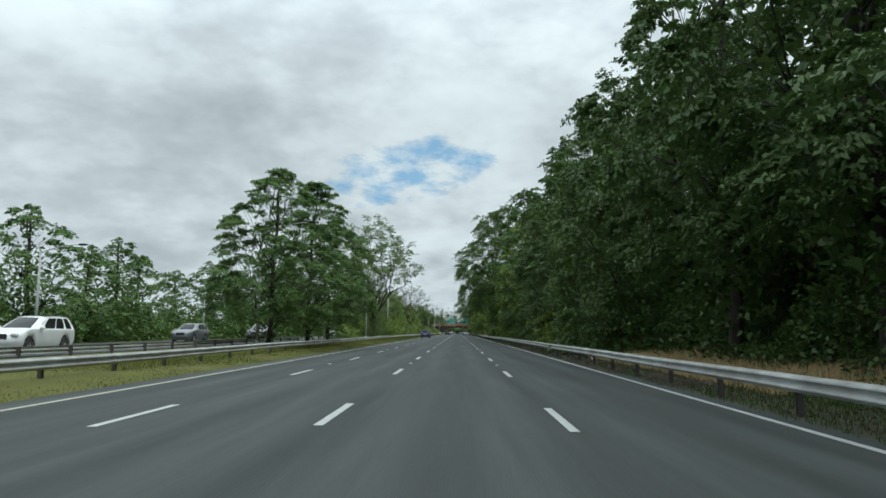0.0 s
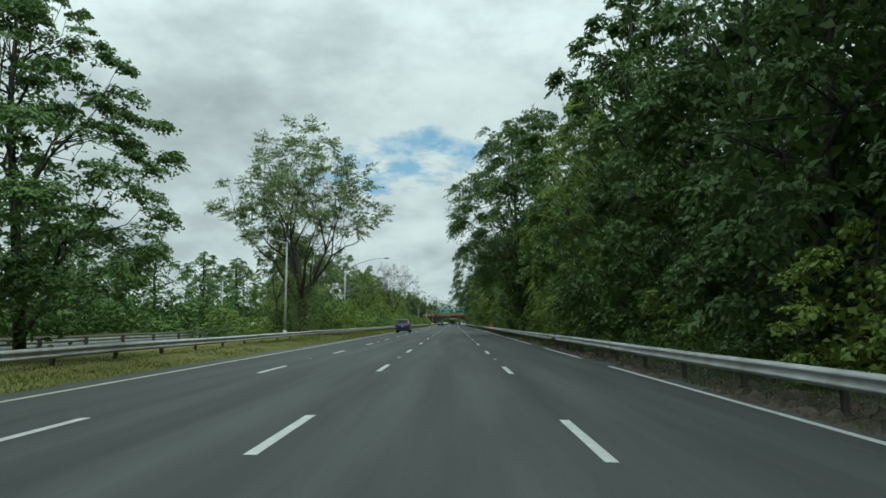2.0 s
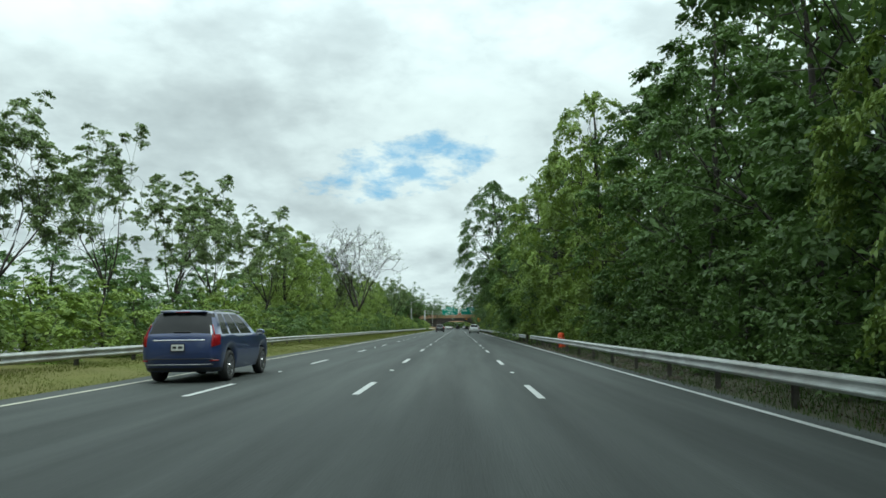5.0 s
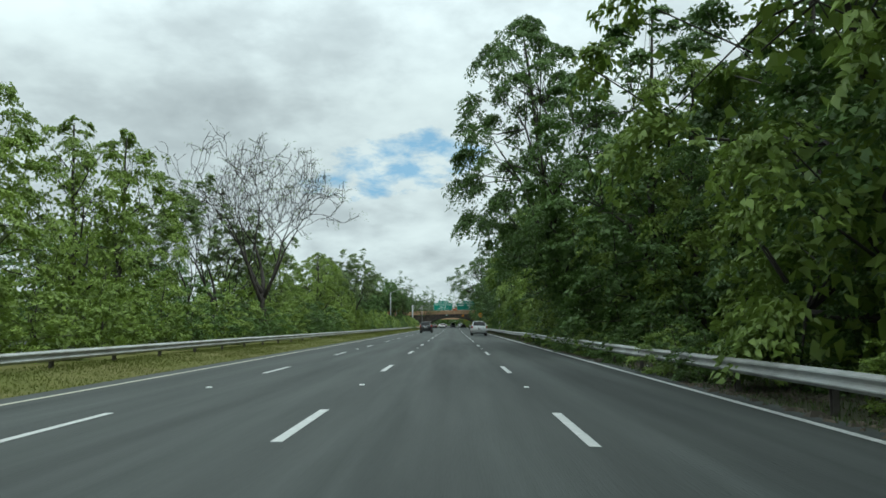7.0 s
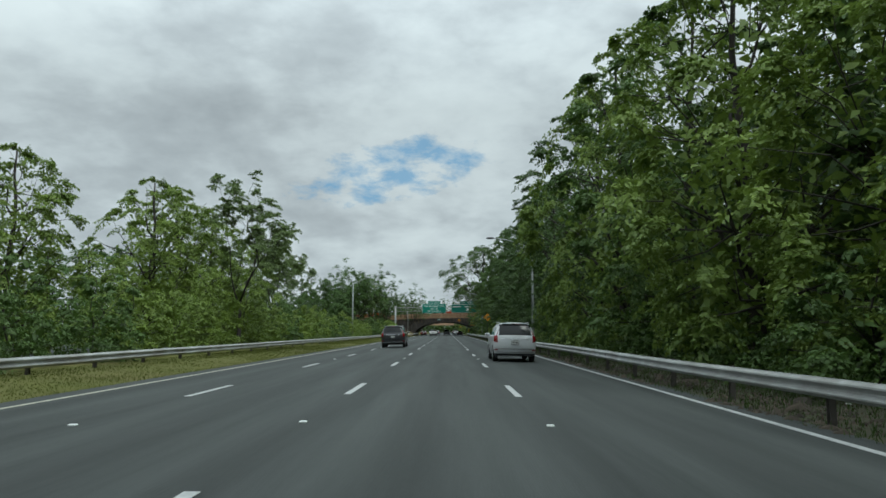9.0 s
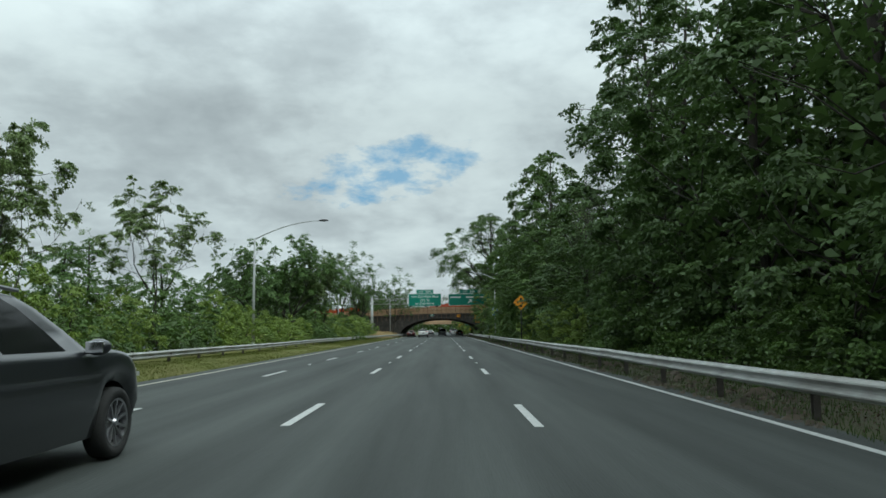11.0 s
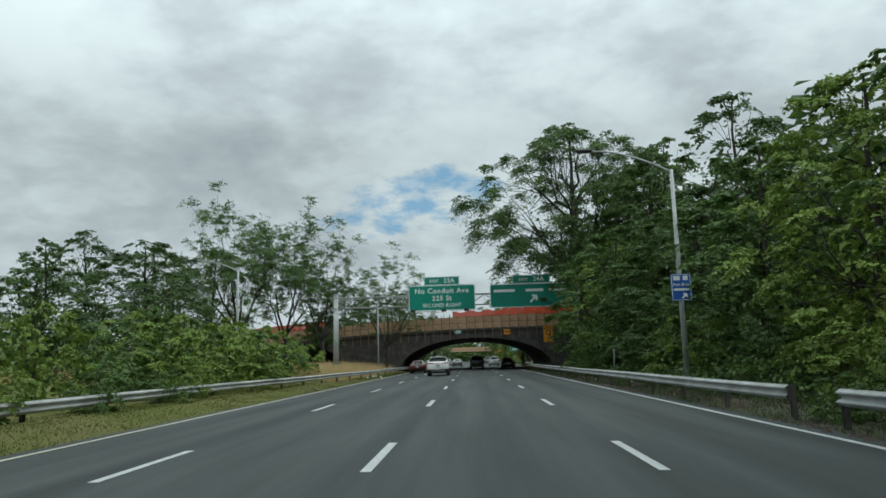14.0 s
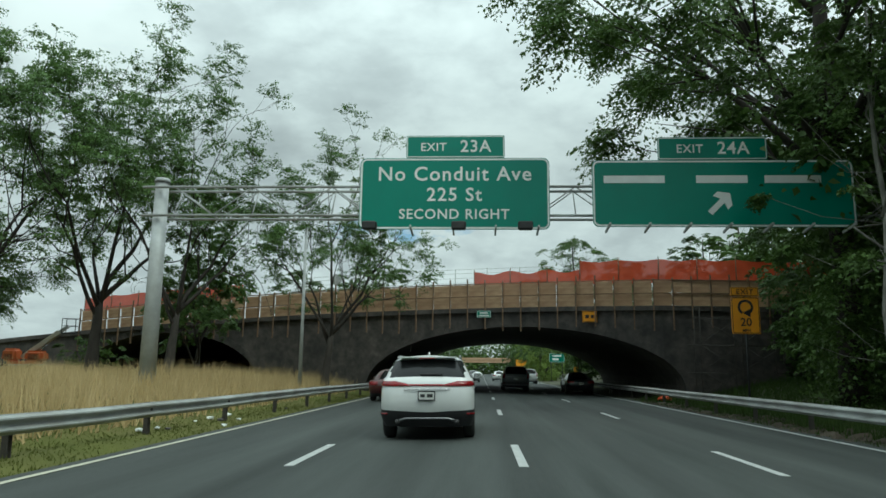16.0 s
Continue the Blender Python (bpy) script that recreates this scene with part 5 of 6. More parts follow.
def ring_arrow(r, w, mat):
    """A looping arrow: most of a ring with a head."""
    V, F = [], []
    n = 18
    for i in range(n + 1):
        a = radians(-60 + 300 * i / n)
        for k in (r - w / 2, r + w / 2):
            V.append((k * math.cos(a), -0.006, k * math.sin(a)))
            V.append((k * math.cos(a), 0.0, k * math.sin(a)))
    for i in range(n):
        o, p = 4 * i, 4 * i + 4
        F += [(o, o + 2, p + 2, p), (o + 1, p + 1, p + 3, o + 3), (o, p, p + 1, o + 1), (o + 2, o + 3, p + 3, p + 2)]
    a = radians(-60)
    c = Vector((r * math.cos(a), 0, r * math.sin(a)))
    o = len(V)
    for dx, dz in ((0.05, 0.16), (0.05, -0.16), (-0.22, 0.0)):
        V += [(c.x + dx, -0.006, c.z + dz), (c.x + dx, 0, c.z + dz)]
    F += [(o, o + 4, o + 2), (o + 1, o + 3, o + 5), (o, o + 1, o + 5, o + 4), (o, o + 2, o + 3, o + 1), (o + 2, o + 4, o + 5, o + 3)]
    return mesh_from("arrow", V, F, mat)


def build_small_signs():
    # loop-exit speed sign
    s = thing("exit_speed_sign", "yellow exit sign with a looping black arrow and speed", "road sign", m=pose(7.4, 441.4, 0))
    p = sign_plate("plate", 1.02, 1.36, M_SIGN_YELLOW, s, pose(0, 0, 3.48), 0.025, 0.06, M_BLACK)
    q = sign_plate("top_plate", 1.02, 0.34, M_SIGN_YELLOW, s, pose(0, 0, 4.36), 0.02, 0.05, M_BLACK)
    letters("EXIT", 0.26, 0, 4.35, M_BLACK, s, y=-0.008, spacing=1.2)
    part("arrow", ring_arrow(0.24, 0.09, M_BLACK), None, s, m=pose(0, -0.006, 3.78))
    letters("20", 0.42, 0, 3.22, M_BLACK, s, y=-0.008)
    letters("MPH", 0.15, 0, 2.92, M_BLACK, s, y=-0.008)
    post_of(s, 0, -0.2, 4.5)
    # clearance diamond
    d = thing("clearance_sign", "yellow diamond low-clearance sign with black arrows", "road sign", m=pose(6.36, 347.0, 3.34))
    sign_plate("plate", 0.83, 0.83, M_SIGN_YELLOW, d, pose(0, 0, 0, 0, 45, 0), 0.02, 0.06, M_BLACK)
    letters("9'-6\"", 0.33, 0, 0.0, M_BLACK, d, y=-0.008, spacing=1.1)
    part("arrow", wide_arrow(0.21, 0.29, M_BLACK, 1), None, d, m=pose(0, -0.006, 0.27))
    part("arrow", wide_arrow(0.21, 0.29, M_BLACK, -1), None, d, m=pose(0, -0.006, -0.27))
    post_of(d, 0, -3.5, 0.6)
    # small plates on the bridge face
    g = thing("bridge_plate", "small green plate fixed to the bridge wall", "sign", m=pose(-2.2, bridge_y(-2.2) - 0.35, 4.75))
    sign_plate("plate", 0.85, 0.42, M_SIGN, g, None, 0.02, 0.03)
    bars(g, [(0, 0.07, 0.5, 0.08), (0, -0.09, 0.6, 0.08)], M_SIGN_WHITE)
    y = thing("bridge_clearance_plate", "small yellow clearance plate fixed to the bridge wall", "sign", m=pose(3.95, bridge_y(3.95) - 0.35, 4.55))
    sign_plate("plate", 0.85, 0.65, M_SIGN_YELLOW, y, None, 0.02, 0.03, M_BLACK)
    bars(y, [(-0.15, 0.0, 0.22, 0.2), (0.15, 0.0, 0.18, 0.2)], M_BLACK)


build_small_signs()



def deck_sign():
    d = thing("diamond_sign", "bare grey back of a diamond sign on the bridge deck", "road sign", m=pose(-12.2, bridge_y(-12.2) + 1.6, bridge_top(-12.2) + 0.6))
    sign_plate("plate", 0.62, 0.62, M_GALV, d, pose(0, 0, 1.85, 0, 45, 0), 0, 0.05)
    post_of(d, 0, -0.6, 2.2, 0.035, M_GALV)
    c = thing("chevron_sign", "yellow curve marker with a black chevron beyond the bridge", "road sign", m=pose(8.1, 494, 1.45))
    sign_plate("plate", 0.75, 0.95, M_SIGN_YELLOW, c, None, 0, 0.04)
    for sg in (1, -1):
        part("chevron", box(0.16, 0.006, 0.5, (0, -0.008, 0)), M_BLACK, c, m=pose(0.0, 0, 0.19 * sg, 0, -38 * sg, 0))
    post_of(c, 0, -1.7, 0.4)


deck_sign()


def far_signs():
    """Signs seen small through the arch."""
    g = thing("far_exit_sign", "small green exit sign beyond the bridge", "road sign", m=pose(8.6, 520, 3.4))
    sign_plate("plate", 2.2, 1.25, M_SIGN, g, None, 0.04, 0.08)
    bars(g, [(0, 0.28, 1.3, 0.2), (-0.2, -0.2, 0.9, 0.3)], M_SIGN_WHITE)
    post_of(g, -0.8, -3.6, 0.5)
    post_of(g, 0.8, -3.6, 0.5)
    w = thing("far_warning_sign", "small yellow warning board beyond the bridge", "road sign", m=pose(7.8, 600, 3.6))
    sign_plate("plate", 2.6, 1.6, M_SIGN_YELLOW, w, None, 0.03, 0.08, M_BLACK)
    post_of(w, 0, -3.8, 0.7)



def far_overpass():
    o = thing("far_overpass", "pale concrete overpass far beyond the bridge", "bridge", kind="structure")
    part("deck", box(70, 9, 1.2, (0, 725, 5.6), 0.05), M_PLY, o)
    part("parapet", box(70, 0.3, 0.9, (0, 720.4, 6.6), 0.03), M_PLY, o)
    for x in (-12.5, -1.75, 9.5):
        part("pier", box(1.0, 6, 5.2, (x if x != -1.75 else 20.0, 725, 2.45), 0.1), M_POLE, o)


far_overpass()

# ---------------------------------------------------------------- street lamps


def street_lamp(x, y, h, reach, rise, label, double=False, z0=None):
    s = thing("street_lamp", label, "street lamp", "lamp posts along the parkway", m=pose(x, y, ground_z(x, y) if z0 is None else z0))
    v, f = tube([(0, 0, -0.1), (0, 0, 0.5)], [0.16, 0.15], 12)
    part("base", mesh_from("base", v, f, M_POLE, True), None, s)
    v, f = tube([(0, 0, 0.5), (0, 0, h * 0.5), (0, 0, h)], [0.115, 0.095, 0.07], 12)
    part("pole", mesh_from("pole", v, f, M_POLE, True), None, s)
    n = 7
    arc = [(reach * i / n, 0, h - 0.12 + rise * math.sin(i / n * math.pi / 2) ** 0.9) for i in range(n + 1)]
    v, f = tube(arc, [0.05 - 0.02 * i / n for i in range(n + 1)], 8)
    part("arm", mesh_from("arm", v, f, M_POLE, True), None, s)
    if double:
        low = [(reach * 0.72 * i / n, 0, h - 1.0 + (rise + 0.62) * (i / n)) for i in range(n + 1)]
        v, f = tube(low, [0.036] * (n + 1), 6)
        part("lower_arm", mesh_from("lower_arm", v, f, M_POLE, True), None, s)
    sg = 1 if reach > 0 else -1
    bm = bmesh.new()
    bmesh.ops.create_uvsphere(bm, u_segments=14, v_segments=8, radius=1, matrix=pose(reach + sg * 0.28, 0, h - 0.1 + rise) @ Matrix.Diagonal((0.38, 0.15, 0.085, 1)))
    part("lamp_head", bm, M_SHADOW, s, "dark flat lamp head", smooth=True)
    return s


for lx, ly, lh, reach, rise, dbl in ((-14, 51, 8.2, 3.4, 0.9, False), (-14.3, 114, 8.2, -3.6, 0.6, True), (-14.0, 146, 8.2, 5.2, 1.55, True), (-13.9, 347, 8.4, 5.0, 1.4, True), (-18.4, 421.7, 8.1, -3.3, 0.95, False),
                                     (7.6, 300, 8.4, -3.3, 1.0, False), (7.87, 395.7, 8.75, -3.2, 1.0, False), (-30, 51, 6.8, 2.8, 0.6, False), (-32.5, 92, 6.9, 2.8, 0.6, False), (-31.5, 150, 6.9, 2.8, 0.6, False)):
    street_lamp(lx, ly, lh, reach, rise, "grey lamp post with a long curved arm and flat head" if not dbl else "grey lamp post with a long braced double arm")


def build_park_sign():
    s = thing("park_ride_sign", "blue park-and-ride sign fastened to the lamp post", "road sign", m=pose(7.87, 395.57, 3.88))
    sign_plate("plate", 0.78, 1.06, M_SIGN_BLUE, s, None, 0.02, 0.05)
    bars(s, [(-0.17, 0.36, 0.26, 0.17), (0.17, 0.36, 0.19, 0.18), (0, -0.09, 0.6, 0.09)], M_SIGN_WHITE)
    letters("Park-Ride", 0.16, 0, 0.10, M_SIGN_WHITE, s, y=-0.008)
    part("arrow", arrow_mesh(0.26, 0.06, M_SIGN_WHITE, 45), None, s, m=pose(0.1, -0.006, -0.34))


build_park_sign()
far_signs()
for ly in (500, 545, 600):
    street_lamp(-10.5, ly, 8.4, 3.2, 0.9, "grey lamp post beyond the bridge")
p2 = thing("bare_pole", "slim bare steel pole in the dry grass", "pole", m=pose(-11.2, 449.5, 0))
part("shaft", tubes("shaft", [([(0, 0, -0.1), (0, 0, 8.4)], [0.10, 0.06], 10)], M_POLE), None, p2)

# ---------------------------------------------------------------- vehicles
M_TYRE = material("tyre_rubber", (0.018, 0.018, 0.018), 0.85, dark=(0.03, 0.03, 0.03), scale=6, bump=0.2)
M_RIM = material("alloy", (0.5, 0.5, 0.52), 0.3, 0.9, dark=(0.35, 0.35, 0.37), scale=5)
M_CHROME = material("chrome", (0.7, 0.7, 0.72), 0.15, 1.0, dark=(0.6, 0.6, 0.62), scale=5)
M_GLASS = material("tinted_glass", (0.010, 0.011, 0.012), 0.09, dark=(0.014, 0.015, 0.015), scale=1, spec=0.28)
M_TAIL = material("red_lens", (0.26, 0.007, 0.012), 0.2, dark=(0.13, 0.005, 0.008), scale=8, coat=0.3)
M_PLATE = material("plate_face", (0.62, 0.63, 0.60), 0.45, dark=(0.5, 0.5, 0.48), scale=8)
M_HEAD = material("clear_lens", (0.55, 0.57, 0.58), 0.1, dark=(0.4, 0.42, 0.43), scale=6, coat=0.5)
M_SKID = material("silver_trim", (0.36, 0.36, 0.37), 0.35, 0.7, dark=(0.28, 0.28, 0.29), scale=5)
M_AMBER = material("amber_lens", (0.6, 0.2, 0.02), 0.2, dark=(0.5, 0.16, 0.015), scale=8)


def paint(name, c):
    return material(name, c, 0.32, dark=tuple(v * 0.9 for v in c), scale=1.2, coat=0.8, stain=tuple(v * 0.62 for v in c), stain_scale=1.6, stain_amount=0.25)


P_WHITE, P_SILVER = paint("white_paint", (0.72, 0.73, 0.72)), paint("silver_white_paint", (0.60, 0.62, 0.63))
P_BLACK, P_BLUE = paint("black_paint", (0.022, 0.024, 0.028)), paint("dark_blue_paint", (0.02, 0.035, 0.11))
P_RED, P_GREY = paint("dark_red_paint", (0.07, 0.010, 0.010)), paint("grey_paint", (0.13, 0.135, 0.14))

NR, NC, NS = 9, 5, 40


def lerp_key(keys, z):
    if z <= keys[0][0]:
        return keys[0][1:]
    for a, b in zip(keys, keys[1:]):
        if z <= b[0]:
            t = (z - a[0]) / max(1e-6, b[0] - a[0])
            return tuple(p + (q - p) * t for p, q in zip(a[1:], b[1:]))
    return keys[-1][1:]


def plan(yr, yf, w, rc, bow=0.07):
    """A closed outline: rear from left to right, right side, front, left side. Tags say which stretch each point is in."""
    pts, tags = [], []
    rf = min(rc * 1.6, w * 0.75, (yf - yr) * 0.3)
    rc = min(rc, w * 0.6)
    for i in range(NR):
        x = -w + rc + (2 * w - 2 * rc) * i / (NR - 1)
        pts.append((x, yr + bow * (x / w) ** 2))
        tags.append("rear")
    y0 = yr + bow * ((w - rc) / w) ** 2
    for i in range(1, NC):
        a = math.pi / 2 * i / NC
        pts.append((w - rc + rc * math.sin(a), y0 + rc * (1 - math.cos(a))))
        tags.append("rc")
    ys, ye = y0 + rc, yf - rf - bow
    for i in range(NS):
        t = i / (NS - 1)
        pts.append((w, ys + (ye - ys) * t))
        tags.append("side")
    for i in range(1, NC):
        a = math.pi / 2 * i / NC
        pts.append((w - rf + rf * math.cos(a), ye + rf * math.sin(a)))
        tags.append("fc")
    for i in range(NR):
        x = w - rf - (2 * w - 2 * rf) * i / (NR - 1)
        pts.append((x, yf - bow * (x / w) ** 2))
        tags.append("front")
    for i in range(1, NC):
        a = math.pi / 2 * (1 - i / NC)
        pts.append((-w + rf - rf * math.cos(a), ye + rf * math.sin(a)))
        tags.append("fc")
    for i in range(NS):
        t = 1 - i / (NS - 1)
        pts.append((-w, ys + (ye - ys) * t))
        tags.append("side")
    for i in range(1, NC):
        a = math.pi / 2 * (1 - i / NC)
        pts.append((-w + rc - rc * math.sin(a), y0 + rc * (1 - math.cos(a))))
        tags.append("rc")
    return pts, tags


def vehicle(name, label, category, colour, lower, upper, hood, axle, wheel_r, pillars, clad=True, wide_glass=False, group="traffic on the parkway"):
    """lower, upper: keys (z, rear y, front y, half width, corner radius). hood: (cowl y, drop at the nose). axle: (rear y, front y)."""
    car = thing(name, label, category, group)
    belt = lower[-1][0]
    sill = lower[0][0]
    arch_r = wheel_r + 0.065

    def arch_z(y):
        for a in axle:
            if abs(y - a) < arch_r:
                return wheel_r + math.sqrt(arch_r ** 2 - (y - a) ** 2)
        return sill

    def top_z(y):
        cowl, drop = hood
        if y <= cowl:
            return belt
        t = (y - cowl) / (lower[-1][2] - cowl)
        return belt - drop * t ** 1.6 * (0.35 + 0.65 * t)

    loops = []
    fr = [0.0, 0.18, 0.36, 0.55, 0.75, 0.9, 1.0]
    for j, f in enumerate(fr):
        zn = sill + (belt - sill) * f
        yr, yf, w, rc = lerp_key(lower, zn)
        pts, tags = plan(yr, yf, w, rc)
        loop = []
        for (x, y), tg in zip(pts, tags):
            lo = arch_z(y) if tg in ("side", "rc", "fc") else sill
            hi = top_z(y)
            if j == 0:
                z = lo
            elif j == 1:
                z = max(zn, lo + 0.05)
            else:
                base = max(sill + (belt - sill) * 0.18, lo + 0.05)
                z = base + (hi - base) * (f - 0.18) / 0.82
            loop.append((x, y, min(z, hi) if j > 1 else z))
        loops.append(loop)
    n_low = len(loops)
    zs = [k[0] for k in upper]
    for k in upper:
        pts, _ = plan(*k[1:], bow=0.05)
        crown = 0.0
        loops.append([(x, y, k[0] - 0.03 * (x / k[3]) ** 2) for x, y in pts])
    n = len(loops[0])
    V = [p for lp in loops for p in lp]
    groups = {"body": [], "cladding": [], "rear_window": [], "windshield": []}
    sides = {}
    for j in range(len(loops) - 1):
        for i in range(n):
            i2 = (i + 1) % n
            f = (j * n + i, j * n + i2, (j + 1) * n + i2, (j + 1) * n + i)
            t1, t2 = tags[i], tags[i2]
            key = "body"
            if j == 0 and clad:
                key = "cladding"
            elif n_low <= j < len(loops) - 3:
                if t1 == t2 == "rear" or (wide_glass and {t1, t2} == {"rear", "rc"}) or (wide_glass and t1 == t2 == "rc" and min(abs(V[f[0]][0]), abs(V[f[1]][0])) < upper[1][3] * 0.9):
                    key = "rear_window"
                elif t1 == t2 == "front" or (t1, t2) in (("front", "fc"), ("fc", "front")):
                    key = "windshield"
                elif t1 == t2 == "side":
                    k = i - (NR + NC - 1)
                    k = k if k < NS else (NS - 1) - (i - (NR + NC - 1 + NS + NC - 1 + NR + NC - 1)) - 1
                    for w_i, (a, b) in enumerate(pillars):
                        if a <= k / NS < b:
                            key = ("right" if V[f[0]][0] > 0 else "left", w_i)
            if isinstance(key, tuple):
                sides.setdefault(key, []).append(f)
            else:
                groups[key].append(f)
    top = len(loops) - 1
    groups["body"].append(tuple(range(top * n, top * n + n)))

    def sub(pname, faces, mat, plabel=""):
        used = sorted({i for f in faces for i in f})
        idx = {v: i for i, v in enumerate(used)}
        me = mesh_from(pname, [V[i] for i in used], [tuple(idx[i] for i in f) for f in faces], mat, True)
        return part(pname, me, None, car, plabel)

    body = sub("body", groups["body"], colour)
    if clad:
        sub("cladding", groups["cladding"], M_BLACK, "black plastic lower cladding")
    sub("rear_window", groups["rear_window"], M_GLASS, "tinted rear window")
    sub("windshield", groups["windshield"], M_GLASS)
    for k, faces in sides.items():
        sub("side_window", faces, M_GLASS)
    # underside and wheel wells
    part("underbody", box(lower[0][3] * 1.7, (lower[0][2] - lower[0][1]) * 0.9, 0.34, (0, (lower[0][1] + lower[0][2]) / 2, 0.42), 0.03), M_BLACK, car, "dark underbody")
    # wheels
    w = lower[1][3]
    for a in axle:
        for sg in (-1, 1):
            wh = part("wheel", wheel_tyre(wheel_r), None, car, m=pose(sg * (w - 0.115), a, wheel_r, 0, 0, 0 if sg > 0 else 180))
            part("rim", wheel_rim(wheel_r), None, wh, "alloy rim")
    return car, body


WHEELS = {}


def wheel_tyre(r):
    """A tyre, its axle along x, outer side at +x."""
    if ("t", r) not in WHEELS:
        prof = [(-0.11, r * 0.66), (-0.12, r * 0.86), (-0.10, r * 0.97), (-0.05, r), (0.05, r), (0.10, r * 0.97), (0.12, r * 0.86), (0.105, r * 0.68), (0.06, r * 0.66)]
        n = 28
        V = [(x, q * math.cos(2 * math.pi * k / n), q * math.sin(2 * math.pi * k / n)) for k in range(n) for x, q in prof]
        m = len(prof)
        F = [(k * m + i, k * m + i + 1, ((k + 1) % n) * m + i + 1, ((k + 1) % n) * m + i) for k in range(n) for i in range(m - 1)]
        WHEELS[("t", r)] = mesh_from("tyre", V, F, M_TYRE, True)
    return WHEELS[("t", r)]


def wheel_rim(r):
    if ("r", r) not in WHEELS:
        bm = bmesh.new()
        bmesh.ops.create_cone(bm, segments=28, radius1=r * 0.66, radius2=r * 0.66, depth=0.02, cap_ends=True, matrix=pose(-0.02, 0, 0, 0, 90, 0))
        for k in range(10):
            add_box(bm, 0.03, r * 0.07, r * 0.60, pose(0.075, 0, 0, 36 * k, 0, 0) @ pose(0, 0, r * 0.35, 0, 8, 0))
        bmesh.ops.create_cone(bm, segments=16, radius1=r * 0.15, radius2=r * 0.10, depth=0.05, cap_ends=True, matrix=pose(0.08, 0, 0, 0, 90, 0))
        prof = [(0.03, r * 0.60), (0.10, r * 0.62), (0.108, r * 0.68), (0.06, r * 0.68)]
        n = 28
        rows = []
        for k in range(n):
            t = 2 * math.pi * k / n
            rows.append([bm.verts.new((x, q * math.cos(t), q * math.sin(t))) for x, q in prof])
        for k in range(n):
            for i in range(len(prof) - 1):
                bm.faces.new((rows[k][i], rows[k][i + 1], rows[(k + 1) % n][i + 1], rows[(k + 1) % n][i]))
        me = bpy.data.meshes.new("rim")
        bm.to_mesh(me)
        bm.free()
        me.materials.append(M_RIM)
        WHEELS[("r", r)] = me
    return WHEELS[("r", r)]


def wrap(pname, keys, s0, s1, zlo, zhi, off, mat, parent, label="", n=18, rows=3, bow=0.07):
    """A piece that lies on the rear of a shell, from arc length s0 to s1 (0 at the middle, right positive)."""
    V, F = [], []
    for i in range(n + 1):
        s = s0 + (s1 - s0) * i / n
        a, b = zlo(s), zhi(s)
        for j in range(rows + 1):
            z = a + (b - a) * j / rows
            yr, yf, w, rc = lerp_key(keys, z)
            pts, _ = plan(yr, yf, w, rc, bow)
            right = [p for p in pts[:NR + NC + 12] if p[0] >= -1e-6]
            acc, last, hit, nrm = 0.0, (0.0, yr), None, (0.0, -1.0)
            for p in right:
                d = math.hypot(p[0] - last[0], p[1] - last[1])
                if acc + d >= abs(s) and d > 1e-9:
                    t = (abs(s) - acc) / d
                    hit = (last[0] + (p[0] - last[0]) * t, last[1] + (p[1] - last[1]) * t)
                    nrm = ((p[1] - last[1]) / d, -(p[0] - last[0]) / d)
                    break
                acc, last = acc + d, p
            if hit is None:
                hit = right[-1]
            k = off * (0.35 if j in (0, rows) or i in (0, n) else 1.0)
            x, y = hit[0] + nrm[0] * k, hit[1] + nrm[1] * k
            V.append((x if s >= 0 else -x, y, z))
    m = rows + 1
    for i in range(n):
        for j in range(rows):
            F.append((i * m + j, (i + 1) * m + j, (i + 1) * m + j + 1, i * m + j + 1))
    return part(pname, mesh_from(pname, V, F, mat, True), None, parent, label)


def const(v):
    return lambda s: v


def plate_bars(car, y, z, w=0.31, h=0.155):
    p = part("number_plate", box(w, 0.012, h, (0, y, z), 0.004), M_PLATE, car, "pale number plate with plain bars")
    part("bar", box(0.09, 0.006, 0.06, (-0.075, y - 0.008, z)), M_SHADOW, p)
    part("bar", box(0.11, 0.006, 0.06, (0.065, y - 0.008, z)), M_SHADOW, p)
    part("plate_frame", mesh_from("plate_frame", *frame_ring(w + 0.03, h + 0.03, 0.015, 0.02, 0.01, y - 0.009), M_BLACK), None, p, m=pose(0, 0, z))
    return p


def mirrors(car, x, y, z, mat):
    for sg in (-1, 1):
        bm = bmesh.new()
        bmesh.ops.create_uvsphere(bm, u_segments=12, v_segments=8, radius=1, matrix=pose(sg * (x + 0.13), y, z) @ Matrix.Diagonal((0.13, 0.09, 0.085, 1)))
        p = part("wing_mirror", bm, mat, car, smooth=True)
        part("mirror_glass", box(0.18, 0.008, 0.11, (sg * (x + 0.13), y - 0.085, z), 0.003), M_CHROME, p)
        part("mirror_arm", box(0.12, 0.06, 0.03, (sg * (x + 0.0), y, z - 0.05), 0.01), M_BLACK, p)


SUV_LOW = [(0.26, -2.06, 2.12, 0.86, 0.26), (0.50, -2.22, 2.24, 0.925, 0.30), (0.78, -2.27, 2.27, 0.932, 0.32), (1.04, -2.24, 2.18, 0.925, 0.32), (1.19, -2.17, 2.08, 0.89, 0.32)]
SUV_UP = [(1.225, -2.12, 1.06, 0.855, 0.26), (1.34, -2.03, 0.80, 0.81, 0.22), (1.46, -1.90, 0.45, 0.745, 0.20), (1.57, -1.82, 0.15, 0.69, 0.20), (1.635, -1.68, 0.0, 0.60, 0.22), (1.655, -1.45, -0.2, 0.42, 0.24)]


